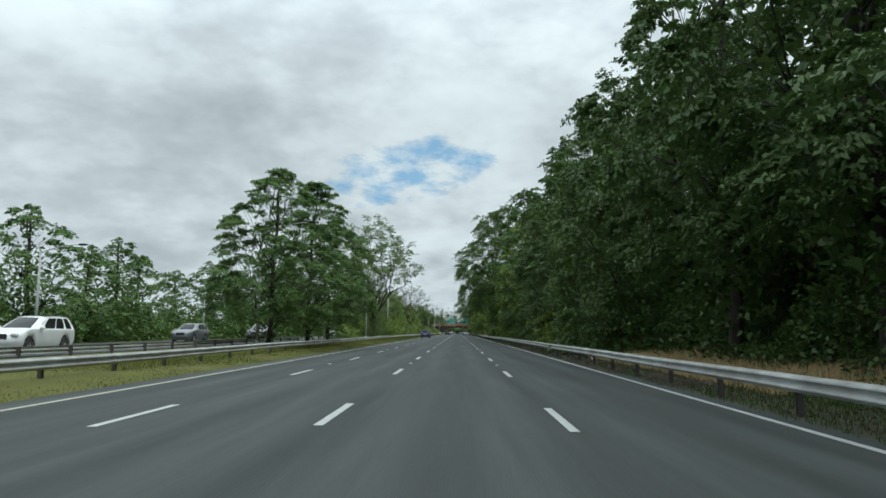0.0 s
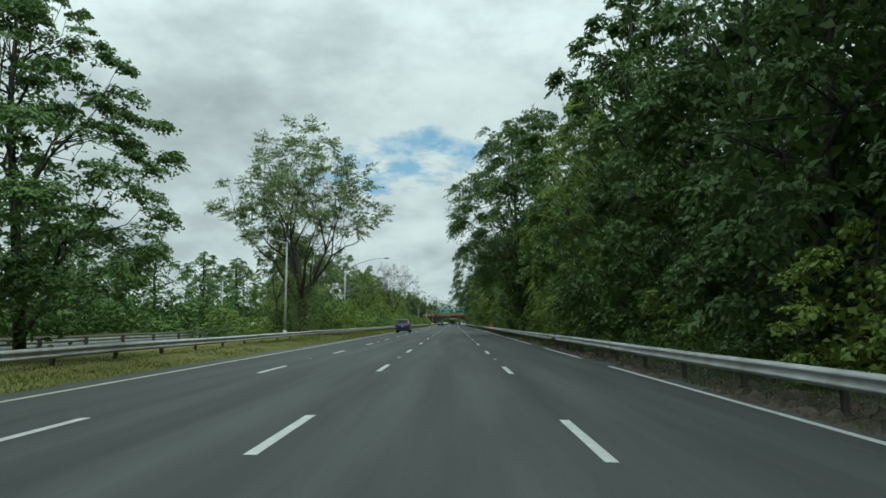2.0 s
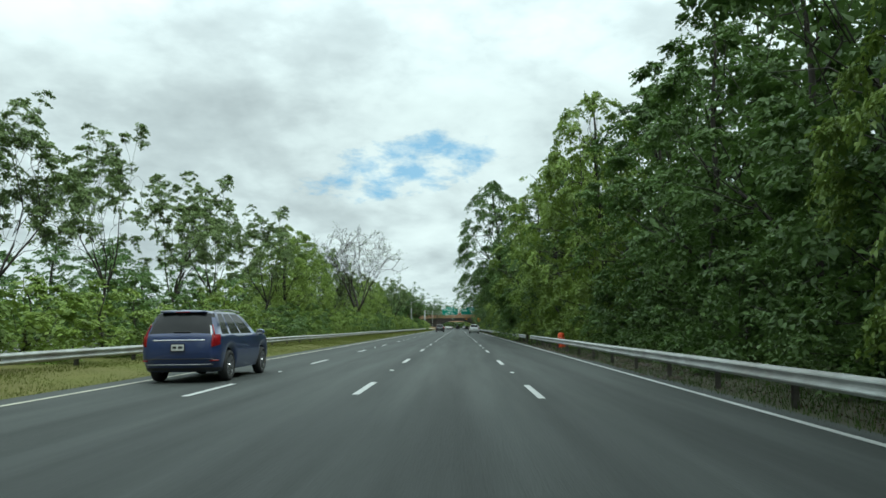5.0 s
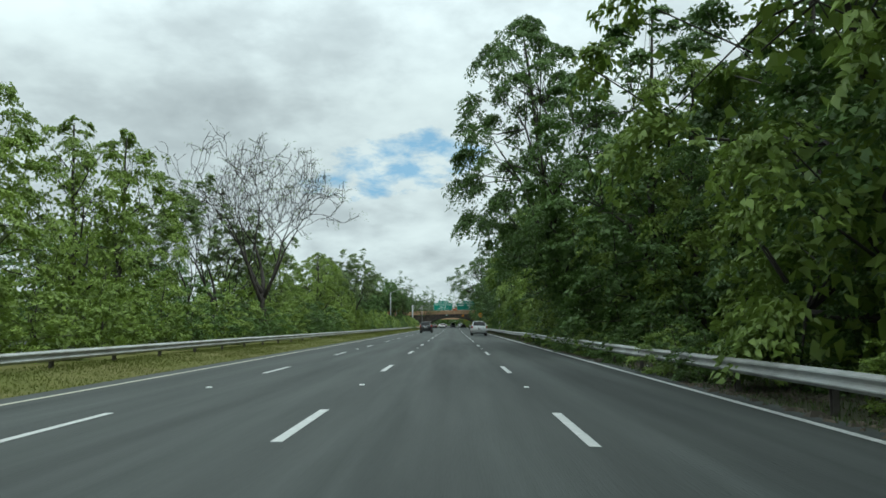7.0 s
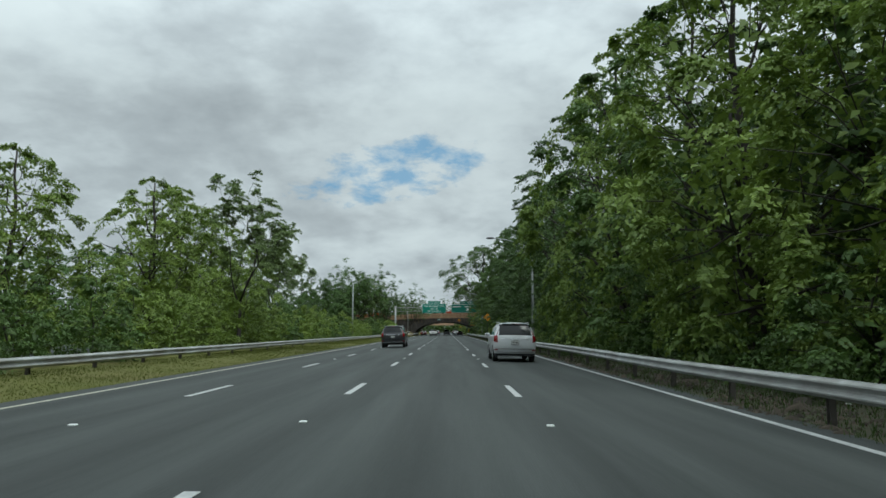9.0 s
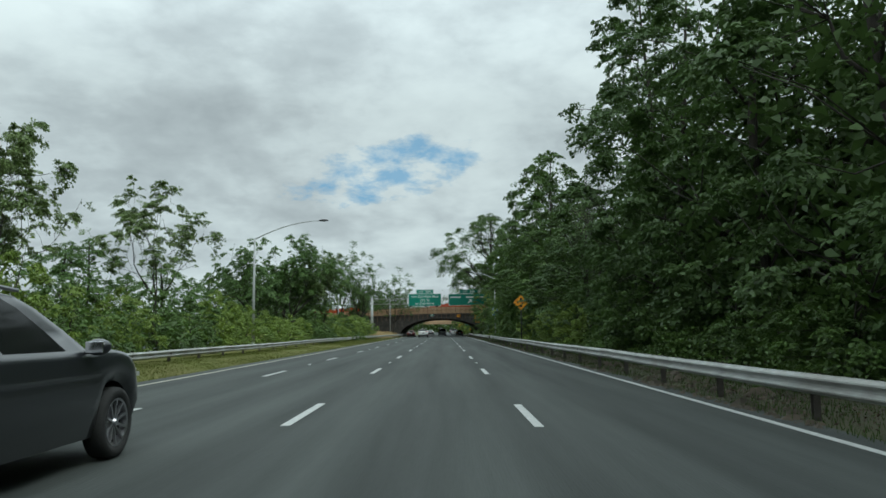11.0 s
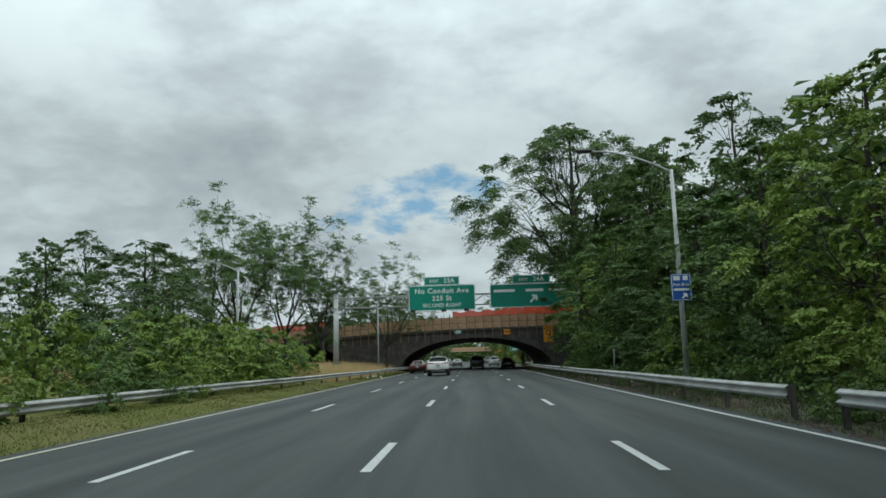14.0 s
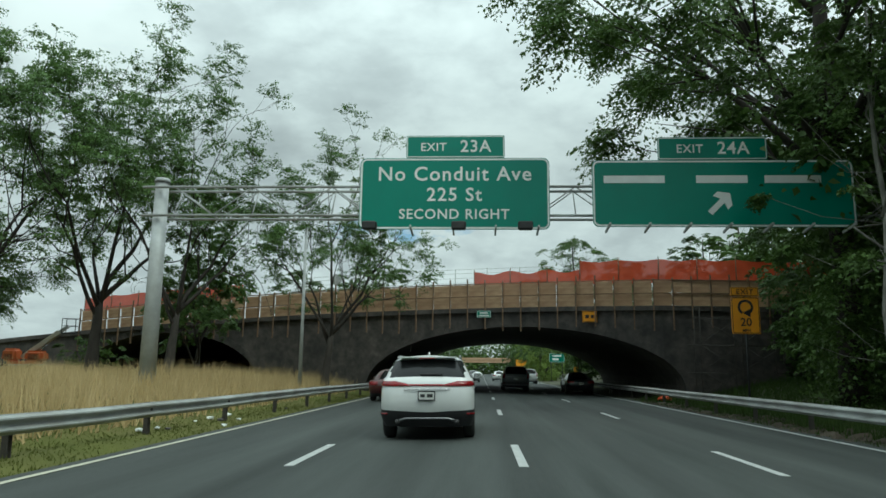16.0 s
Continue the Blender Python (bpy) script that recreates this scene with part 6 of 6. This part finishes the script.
def white_crossover():
    car, body = vehicle("crossover_car", "white crossover car with a full-width red tail lamp bar", "car", P_WHITE, SUV_LOW, SUV_UP, (1.10, 0.36), (-1.30, 1.39), 0.365,
                        ((0.06, 0.24), (0.28, 0.50), (0.53, 0.84)), wide_glass=True)
    for sg in (-1, 1):
        wrap("tail_lamp", SUV_LOW, sg * 0.36, sg * 1.05, lambda s: 1.035 + 0.012 * abs(s), lambda s: 1.085 + 0.055 * min(1, (abs(s) - 0.36) / 0.25), 0.028, M_TAIL, car, "red wrap-round tail lamp")
    wrap("lamp_bar", SUV_LOW, -0.38, 0.38, const(1.045), const(1.082), 0.024, M_TAIL, car, "thin red lamp bar across the tailgate")
    wrap("chrome_strip", SUV_LOW, -0.45, 0.45, const(0.975), const(0.992), 0.045, M_CHROME, car, "bright strip above the number plate")
    wrap("lower_bumper", SUV_LOW, -1.12, 1.12, const(0.27), lambda s: 0.54 + 0.05 * min(1, abs(s)), 0.02, M_BLACK, car, "black lower bumper", 24)
    wrap("skid_trim", SUV_LOW, -0.62, 0.62, lambda s: 0.40 - 0.10 * max(0, abs(s) - 0.42) / 0.2, lambda s: 0.445 - 0.06 * max(0, abs(s) - 0.42) / 0.2, 0.05, M_SKID, car, "silver trim on the bumper", 20)
    for sg in (-1, 1):
        wrap("reflector", SUV_LOW, sg * 0.78, sg * 1.04, const(0.49), const(0.53), 0.032, M_TAIL, car, "thin red reflector", 6)
        v, f = tube([(sg * 0.58, -2.26, 0.36), (sg * 0.58, -2.0, 0.36)], [0.05, 0.05], 14)
        part("exhaust_pipe", mesh_from("exhaust_pipe", v, f, M_SHADOW, True), None, car)
        pts = [(sg * 0.63, -1.6 + 1.7 * i / 10, 1.60 + 0.05 * math.sin(math.pi * i / 10)) for i in range(11)]
        part("roof_rail", tubes("roof_rail", [(pts, [0.018] * 11, 6)], M_SKID), None, car)
    plate_bars(car, -2.30, 0.86)
    part("spoiler", box(1.18, 0.26, 0.035, (0, -1.83, 1.60), 0.015, 2), P_WHITE, car)
    part("brake_light", box(0.3, 0.02, 0.02, (0, -1.97, 1.585), 0.004), M_TAIL, car)
    part("wiper", box(0.46, 0.03, 0.025, (0.08, -2.115, 1.275), 0.008), M_BLACK, car)
    bm = bmesh.new()
    bmesh.ops.create_cone(bm, segments=10, radius1=0.06, radius2=0.02, depth=0.06, cap_ends=True, matrix=pose(0, -1.42, 1.685) @ Matrix.Diagonal((0.5, 1.3, 1, 1)))
    part("antenna_fin", bm, P_WHITE, car, smooth=True)
    mirrors(car, 0.87, 0.70, 1.23, P_WHITE)
    for sg in (-1, 1):
        for y in (0.02, -0.95):
            part("door_handle", box(0.03, 0.2, 0.03, (sg * 0.935, y - 0.1, 0.98), 0.01), M_CHROME, car)
        part("door_sill", box(0.03, 1.75, 0.10, (sg * 0.915, 0.05, 0.33), 0.012), M_BLACK, car)
        part("door_seam", box(0.012, 0.012, 0.62, (sg * 0.928, -0.18, 0.78)), M_BLACK, car)
    return car


def tall_suv(name, label, colour, lamp_mat, group="traffic on the parkway", lamps=True):
    low = [(0.28, -2.25, 2.32, 0.88, 0.22), (0.55, -2.42, 2.44, 0.955, 0.26), (0.85, -2.45, 2.46, 0.96, 0.28), (1.08, -2.42, 2.40, 0.95, 0.28), (1.17, -2.40, 2.32, 0.93, 0.28)]
    up = [(1.20, -2.38, 1.25, 0.90, 0.22), (1.40, -2.30, 0.90, 0.83, 0.20), (1.60, -2.18, 0.52, 0.75, 0.18), (1.70, -2.12, 0.30, 0.70, 0.2), (1.755, -2.0, 0.1, 0.62, 0.22), (1.775, -1.8, -0.1, 0.48, 0.22)]
    car, body = vehicle(name, label, "car", colour, low, up, (1.25, 0.26), (-1.42, 1.56), 0.38, ((0.05, 0.22), (0.26, 0.52), (0.55, 0.86)), clad=False, wide_glass=True, group=group)
    if lamps:
        for sg in (-1, 1):
            wrap("tail_lamp", low, sg * 0.78, sg * 1.02, lambda s: 0.86 + 0.3 * (abs(s) - 0.78), const(1.17), 0.022, lamp_mat, car, "tall red tail lamp")
            V = []
            for i in range(9):
                z = 1.14 + 0.26 * i / 8
                yr, yf, w, rc = lerp_key(up, z)
                V.append((sg * (w - 0.085), yr + 0.075, z))
            part("lamp_stem", tubes("lamp_stem", [(V, [0.03 - 0.0022 * i for i in range(9)], 6)], lamp_mat), None, car, "red lamp strip beside the rear window")
    wrap("lower_bumper", low, -1.1, 1.1, const(0.29), const(0.375), 0.02, M_BLACK, car, "dark lower bumper", 20)
    wrap("bumper_trim", low, -0.8, 0.8, const(0.43), const(0.462), 0.035, M_SKID, car, "bright bumper strip", 16)
    wrap("bumper_groove", low, -0.9, 0.9, const(0.575), const(0.595), 0.008, M_SHADOW, car, "dark groove across the bumper", 16)
    wrap("tailgate_strip", low, -0.62, 0.62, const(1.02), const(1.045), 0.022, M_CHROME, car, "bright strip under the rear window", 16)
    part("spoiler", box(1.12, 0.22, 0.04, (0, -2.09, 1.712), 0.018, 3), colour, car, smooth=True)
    part("brake_light", box(0.34, 0.02, 0.022, (0, -2.205, 1.708), 0.004), M_TAIL, car)
    part("wiper", box(0.42, 0.03, 0.02, (0.06, -2.385, 1.23), 0.006), M_BLACK, car)
    plate_bars(car, -2.47, 0.86)
    mirrors(car, 0.93, 0.85, 1.20, colour)
    for sg in (-1, 1):
        part("roof_rail", tubes("roof_rail", [([(sg * 0.67, -1.9 + 2.0 * i / 8, 1.735 + 0.04 * math.sin(math.pi * i / 8)) for i in range(9)], [0.02] * 9, 6)], M_SKID), None, car)
        wrap("reflector", low, sg * 0.75, sg * 0.98, const(0.52), const(0.56), 0.03, M_TAIL, car, "", 5)
    front_lamps(car, 2.36, 0.86, 0.66)
    return car


def front_lamps(car, y, z, x):
    for sg in (-1, 1):
        part("head_lamp", box(0.34, 0.16, 0.13, (sg * x, y - 0.02, z), 0.04, 2), M_HEAD, car, "clear head lamp")
    part("grille", box(0.75, 0.06, 0.26, (0, y + 0.08, z - 0.08), 0.03, 2), M_BLACK, car, "dark front grille")


def sedan(name, label, colour, group="traffic on the parkway"):
    low = [(0.22, -2.15, 2.2, 0.82, 0.3), (0.45, -2.36, 2.36, 0.90, 0.36), (0.65, -2.40, 2.40, 0.915, 0.38), (0.86, -2.36, 2.28, 0.90, 0.38), (0.95, -2.30, 2.15, 0.87, 0.38)]
    up = [(0.98, -1.72, 1.0, 0.80, 0.3), (1.12, -1.40, 0.68, 0.74, 0.28), (1.28, -1.05, 0.35, 0.66, 0.26), (1.38, -0.85, 0.12, 0.60, 0.26), (1.435, -0.65, -0.05, 0.5, 0.26), (1.45, -0.5, -0.2, 0.38, 0.24)]
    car, body = vehicle(name, label, "car", colour, low, up, (1.0, 0.25), (-1.38, 1.42), 0.33, ((0.08, 0.46), (0.5, 0.88)), clad=False, group=group)
    for sg in (-1, 1):
        wrap("tail_lamp", low, sg * 0.45, sg * 1.0, const(0.72), const(0.88), 0.02, M_TAIL, car, "red tail lamp")
    wrap("lower_bumper", low, -0.95, 0.95, const(0.23), const(0.36), 0.02, M_BLACK, car, "dark lower bumper", 18)
    plate_bars(car, -2.43, 0.70)
    mirrors(car, 0.86, 0.62, 1.0, colour)
    front_lamps(car, 2.22, 0.66, 0.62)
    return car


def pickup(name, label, colour, group="traffic on the parkway"):
    low = [(0.38, -2.75, 2.7, 0.88, 0.16), (0.62, -2.82, 2.85, 0.97, 0.18), (0.92, -2.84, 2.88, 0.985, 0.2), (1.15, -2.82, 2.80, 0.975, 0.2), (1.25, -2.80, 2.72, 0.95, 0.2)]
    up = [(1.28, -0.75, 1.45, 0.90, 0.18), (1.48, -0.68, 1.10, 0.84, 0.18), (1.70, -0.58, 0.75, 0.76, 0.18), (1.82, -0.5, 0.55, 0.70, 0.18), (1.875, -0.4, 0.4, 0.62, 0.2), (1.89, -0.3, 0.25, 0.5, 0.2)]
    car, body = vehicle(name, label, "pickup truck", colour, low, up, (1.45, 0.22), (-1.75, 1.85), 0.40, ((0.06, 0.44), (0.5, 0.9)), group=group)
    for sg in (-1, 1):
        wrap("tail_lamp", low, sg * 0.82, sg * 1.02, const(0.85), const(1.18), 0.02, M_TAIL, car, "upright red tail lamp", 6)
    wrap("lower_bumper", low, -1.0, 1.0, const(0.48), const(0.68), 0.06, M_CHROME, car, "bright rear bumper", 18)
    part("bed_cover", box(1.6, 1.9, 0.03, (0, -1.78, 1.285), 0.01), M_BLACK, car, "black cover over the bed")
    plate_bars(car, -2.90, 0.78)
    mirrors(car, 0.93, 1.0, 1.36, colour)
    front_lamps(car, 2.80, 0.95, 0.72)
    return car


def put(car, x, y, yaw=0.0):
    """Stand a car with its middle at x, y on the road it drives on."""
    z = road_z(x) if x > -9 else 0.16
    lean = math.degrees(FALL) * (1 if x < CROWN else -1) if x > -9 else 0
    car.matrix_basis = pose(x, y, z + 0.004, 0, -lean, yaw)
    return car


put(white_crossover(), -3.42, 430.8, 0.5)
put(tall_suv("large_suv", "silver-white seven-seat car with tall red tail lamps", P_SILVER, M_TAIL), 3.35, 273.6)
put(tall_suv("black_suv", "black sport utility car in the second lane", P_BLACK, M_TAIL), -4.0, 299.0)
put(tall_suv("blue_suv", "dark blue sport utility car in the fast lane", P_BLUE, M_TAIL), -6.45, 150.0)
put(tall_suv("white_suv", "white sport utility car in the slow lane beyond the bridge", P_WHITE, M_TAIL), 3.5, 505.0)
put(sedan("red_saloon", "dark red saloon car in the fast lane by the bridge", P_RED), -6.55, 449.4)
put(tall_suv("dark_suv", "dark grey sport utility car under the bridge", P_GREY, M_TAIL), 0.1, 468.5)
put(sedan("white_saloon", "white saloon car far ahead beyond the bridge", P_WHITE), 0.2, 520.0)
put(sedan("grey_saloon", "grey saloon car far ahead beyond the bridge", P_GREY), -3.4, 505.0)
put(sedan("black_saloon", "black saloon car in the shade under the bridge", P_BLACK), 4.2, 465.0)
put(tall_suv("grey_suv", "grey sport utility car far ahead beyond the bridge", P_GREY, M_TAIL), 3.4, 558.0)
put(sedan("silver_saloon", "silver saloon car far ahead in the fast lane", P_SILVER), -6.5, 548.0)
OPP = "traffic on the other carriageway"
put(tall_suv("white_suv", "white sport utility car on the other carriageway", P_WHITE, M_TAIL, OPP), -20.4, 34.5, 180)
put(pickup("pickup_truck", "grey pickup truck on the other carriageway", P_GREY, OPP), -20.8, 77.0, 180)
put(tall_suv("grey_suv", "dark grey crossover car on the other carriageway", P_GREY, M_TAIL, OPP), -24.6, 66.5, 180)
put(tall_suv("silver_suv", "silver sport utility car on the other carriageway", P_SILVER, M_TAIL, OPP), -24.5, 144.0, 180)

# ---------------------------------------------------------------- works and clutter
M_ORANGE = material("machine_orange", (0.62, 0.12, 0.02), 0.5, dark=(0.48, 0.09, 0.015), scale=2, stain=(0.2, 0.1, 0.05), stain_scale=1.5, stain_amount=0.4)
M_DRUM = material("drum_orange", (0.70, 0.075, 0.018), 0.55, dark=(0.62, 0.08, 0.015), scale=3)


def boom_lift(x, y):
    """A work platform: chassis on four wheels, a turntable with two cowls, a folded boom and a basket."""
    e = thing("boom_lift", "orange boom lift with a pale raised arm in dry grass", "boom lift", m=pose(x, y, ground_z(x, y), 0, 0, 8))
    part("chassis", box(2.5, 1.3, 0.4, (0, 0, 0.62), 0.06, 2), M_POLE, e, "grey steel chassis")
    for wx in (-0.9, 0.9):
        for wy in (-0.85, 0.85):
            w = part("wheel", wheel_tyre(0.42), None, e, m=pose(wx, wy, 0.42, 0, 0, 90 if wy > 0 else -90))
            part("rim", wheel_rim(0.42), None, w)
    part("turntable", box(1.9, 1.1, 0.22, (0, 0, 0.93), 0.05), M_ORANGE, e)
    for cx, wd, ht in ((-0.88, 0.95, 0.85), (0.72, 1.25, 0.72)):
        bm = box(wd, 1.15, ht, (cx, 0, 1.02 + ht / 2), 0.16, 3)
        for v in bm.verts:
            if v.co.z > 1.5:
                v.co.x = cx + (v.co.x - cx) * 0.9
        c = part("engine_cowl", bm, M_ORANGE, e, "rounded orange cowl")
        for i in range(4):
            part("louvre", box(wd * 0.5, 0.012, 0.03, (cx, -0.585, 1.22 + 0.08 * i)), M_SHADOW, c)
    arm = part("boom", box(0.34, 0.36, 2.9, (0, 0, 1.45), 0.04, 2), M_CREAM, e, "pale cream box-section boom", m=pose(-0.22, 0.05, 1.25, 0, 52, 0))
    part("inner_boom", box(0.22, 0.24, 0.8, (0, 0, 3.2), 0.02), M_POLE, arm)
    part("hydraulic_ram", tubes("hydraulic_ram", [([(0.25, 0.05, 1.15), (1.3, 0.05, 2.2)], [0.07, 0.05], 8)], M_CHROME), None, e)
    k = part("basket", box(0.95, 0.75, 0.06, (2.75, 0.05, 2.95), 0.01), M_SHADOW, e, "dark steel work basket")
    for px in (2.3, 3.2):
        for py in (-0.3, 0.4):
            part("basket_post", box(0.04, 0.04, 1.0, (px, py, 3.45)), M_SHADOW, k)
    for z in (3.45, 3.95):
        for py in (-0.3, 0.4):
            part("basket_rail", box(0.94, 0.035, 0.035, (2.75, py, z)), M_SHADOW, k)
        for px in (2.3, 3.2):
            part("basket_rail", box(0.035, 0.74, 0.035, (px, 0.05, z)), M_SHADOW, k)
    return e


M_CREAM = material("cream_paint", (0.50, 0.47, 0.38), 0.5, dark=(0.40, 0.37, 0.30), scale=2, stain=(0.22, 0.19, 0.14), stain_scale=1.5, stain_amount=0.5)
boom_lift(-33.4, 462.2)


def portable_toilet(x, y, z):
    p = thing("portable_toilet", "orange plastic portable toilet standing by the works", "portable toilet", m=pose(x, y, z, 0, 0, 10))
    c = part("cabin", box(1.1, 1.1, 2.0, (0, 0, 1.08), 0.05, 2), M_ORANGE, p)
    part("skid", box(1.2, 1.2, 0.1, (0, 0, 0.05), 0.02), M_SHADOW, p)
    part("roof", box(1.18, 1.18, 0.22, (0, 0, 2.16), 0.09, 3), M_CREAM, p, "pale domed roof")
    d = part("door", box(0.72, 0.04, 1.75, (0, -0.565, 1.0), 0.015), M_ORANGE, p)
    part("handle", box(0.05, 0.05, 0.16, (0.28, -0.6, 1.0), 0.01), M_SHADOW, d)
    for i in range(3):
        part("vent", box(0.5, 0.012, 0.03, (0, -0.59, 1.55 + 0.07 * i)), M_SHADOW, d)


portable_toilet(-40.8, bridge_y(-40.8) + 1.3, bridge_top(-40.8))


def traffic_drum(x, y):
    d = thing("traffic_drum", "orange and white plastic traffic drum behind the guardrail", "traffic drum", m=pose(x, y, ground_z(x, y)))
    prof = [(0.0, 0.30), (0.05, 0.30), (0.06, 0.27), (0.26, 0.265), (0.27, 0.255), (0.46, 0.25), (0.47, 0.24), (0.66, 0.235), (0.67, 0.225), (0.86, 0.22), (0.98, 0.18), (1.0, 0.0)]
    n = 20
    for j in range(len(prof) - 1):
        (z0, r0), (z1, r1) = prof[j], prof[j + 1]
        V = [(r * math.cos(6.2832 * k / n), r * math.sin(6.2832 * k / n), z) for z, r in ((z0, r0), (z1, r1)) for k in range(n)]
        F = [(k, (k + 1) % n, n + (k + 1) % n, n + k) for k in range(n)]
        white = j in (3, 7)
        part("band" if white else "shell", mesh_from("band", V, F, M_SIGN_WHITE if white else M_DRUM, True), None, d, "white band" if white else "")


traffic_drum(7.05, 178.4)
sp = thing("speed_post", "slim green-topped marker post on the verge", "marker post", m=pose(7.6, 409, -0.1))
part("stake", tubes("stake", [([(0, 0, 0), (0.1, 0, 2.1)], [0.03, 0.03], 6)], M_GALV), None, sp)
part("marker", box(0.18, 0.03, 0.25, (0.1, -0.03, 2.05), 0.01), M_SIGN, sp)
for bx, by in ((7.0, 452.2), (9.1, 450.0)):
    bg_ = thing("sandbag", "red plastic sandbag lying by the scaffold", "sandbag", "red sandbags by the scaffold", m=pose(bx, by, ground_z(bx, by) + 0.1, 0, 0, 20))
    bm = bmesh.new()
    bmesh.ops.create_uvsphere(bm, u_segments=12, v_segments=8, radius=1, matrix=Matrix.Diagonal((0.38, 0.28, 0.18, 1)))
    part("bag", bm, M_DRUM, bg_, smooth=True)


def litter():
    r = random.Random(9)
    for i in range(64):
        x, y = r.uniform(6.3, 8.0), r.choice((r.uniform(20, 60), r.uniform(330, 430), r.uniform(80, 120), r.uniform(185, 300)))
        if i >= 46:
            x, y = r.uniform(-9.6, -8.7), r.uniform(405, 440)
        bm = bmesh.new()
        bmesh.ops.create_icosphere(bm, subdivisions=1, radius=r.uniform(0.05, 0.13))
        for v in bm.verts:
            v.co *= r.uniform(0.6, 1.2)
            v.co.z *= 0.5
        o = part("litter", bm, M_SIGN_WHITE if r.random() < 0.5 else M_STONE, None, m=pose(x, y, ground_z(x, y) + 0.03, 0, 0, r.uniform(0, 360)))
        tagged(o, "crumpled scrap of rubbish on the verge", "litter", "rubbish on the verge")


litter()
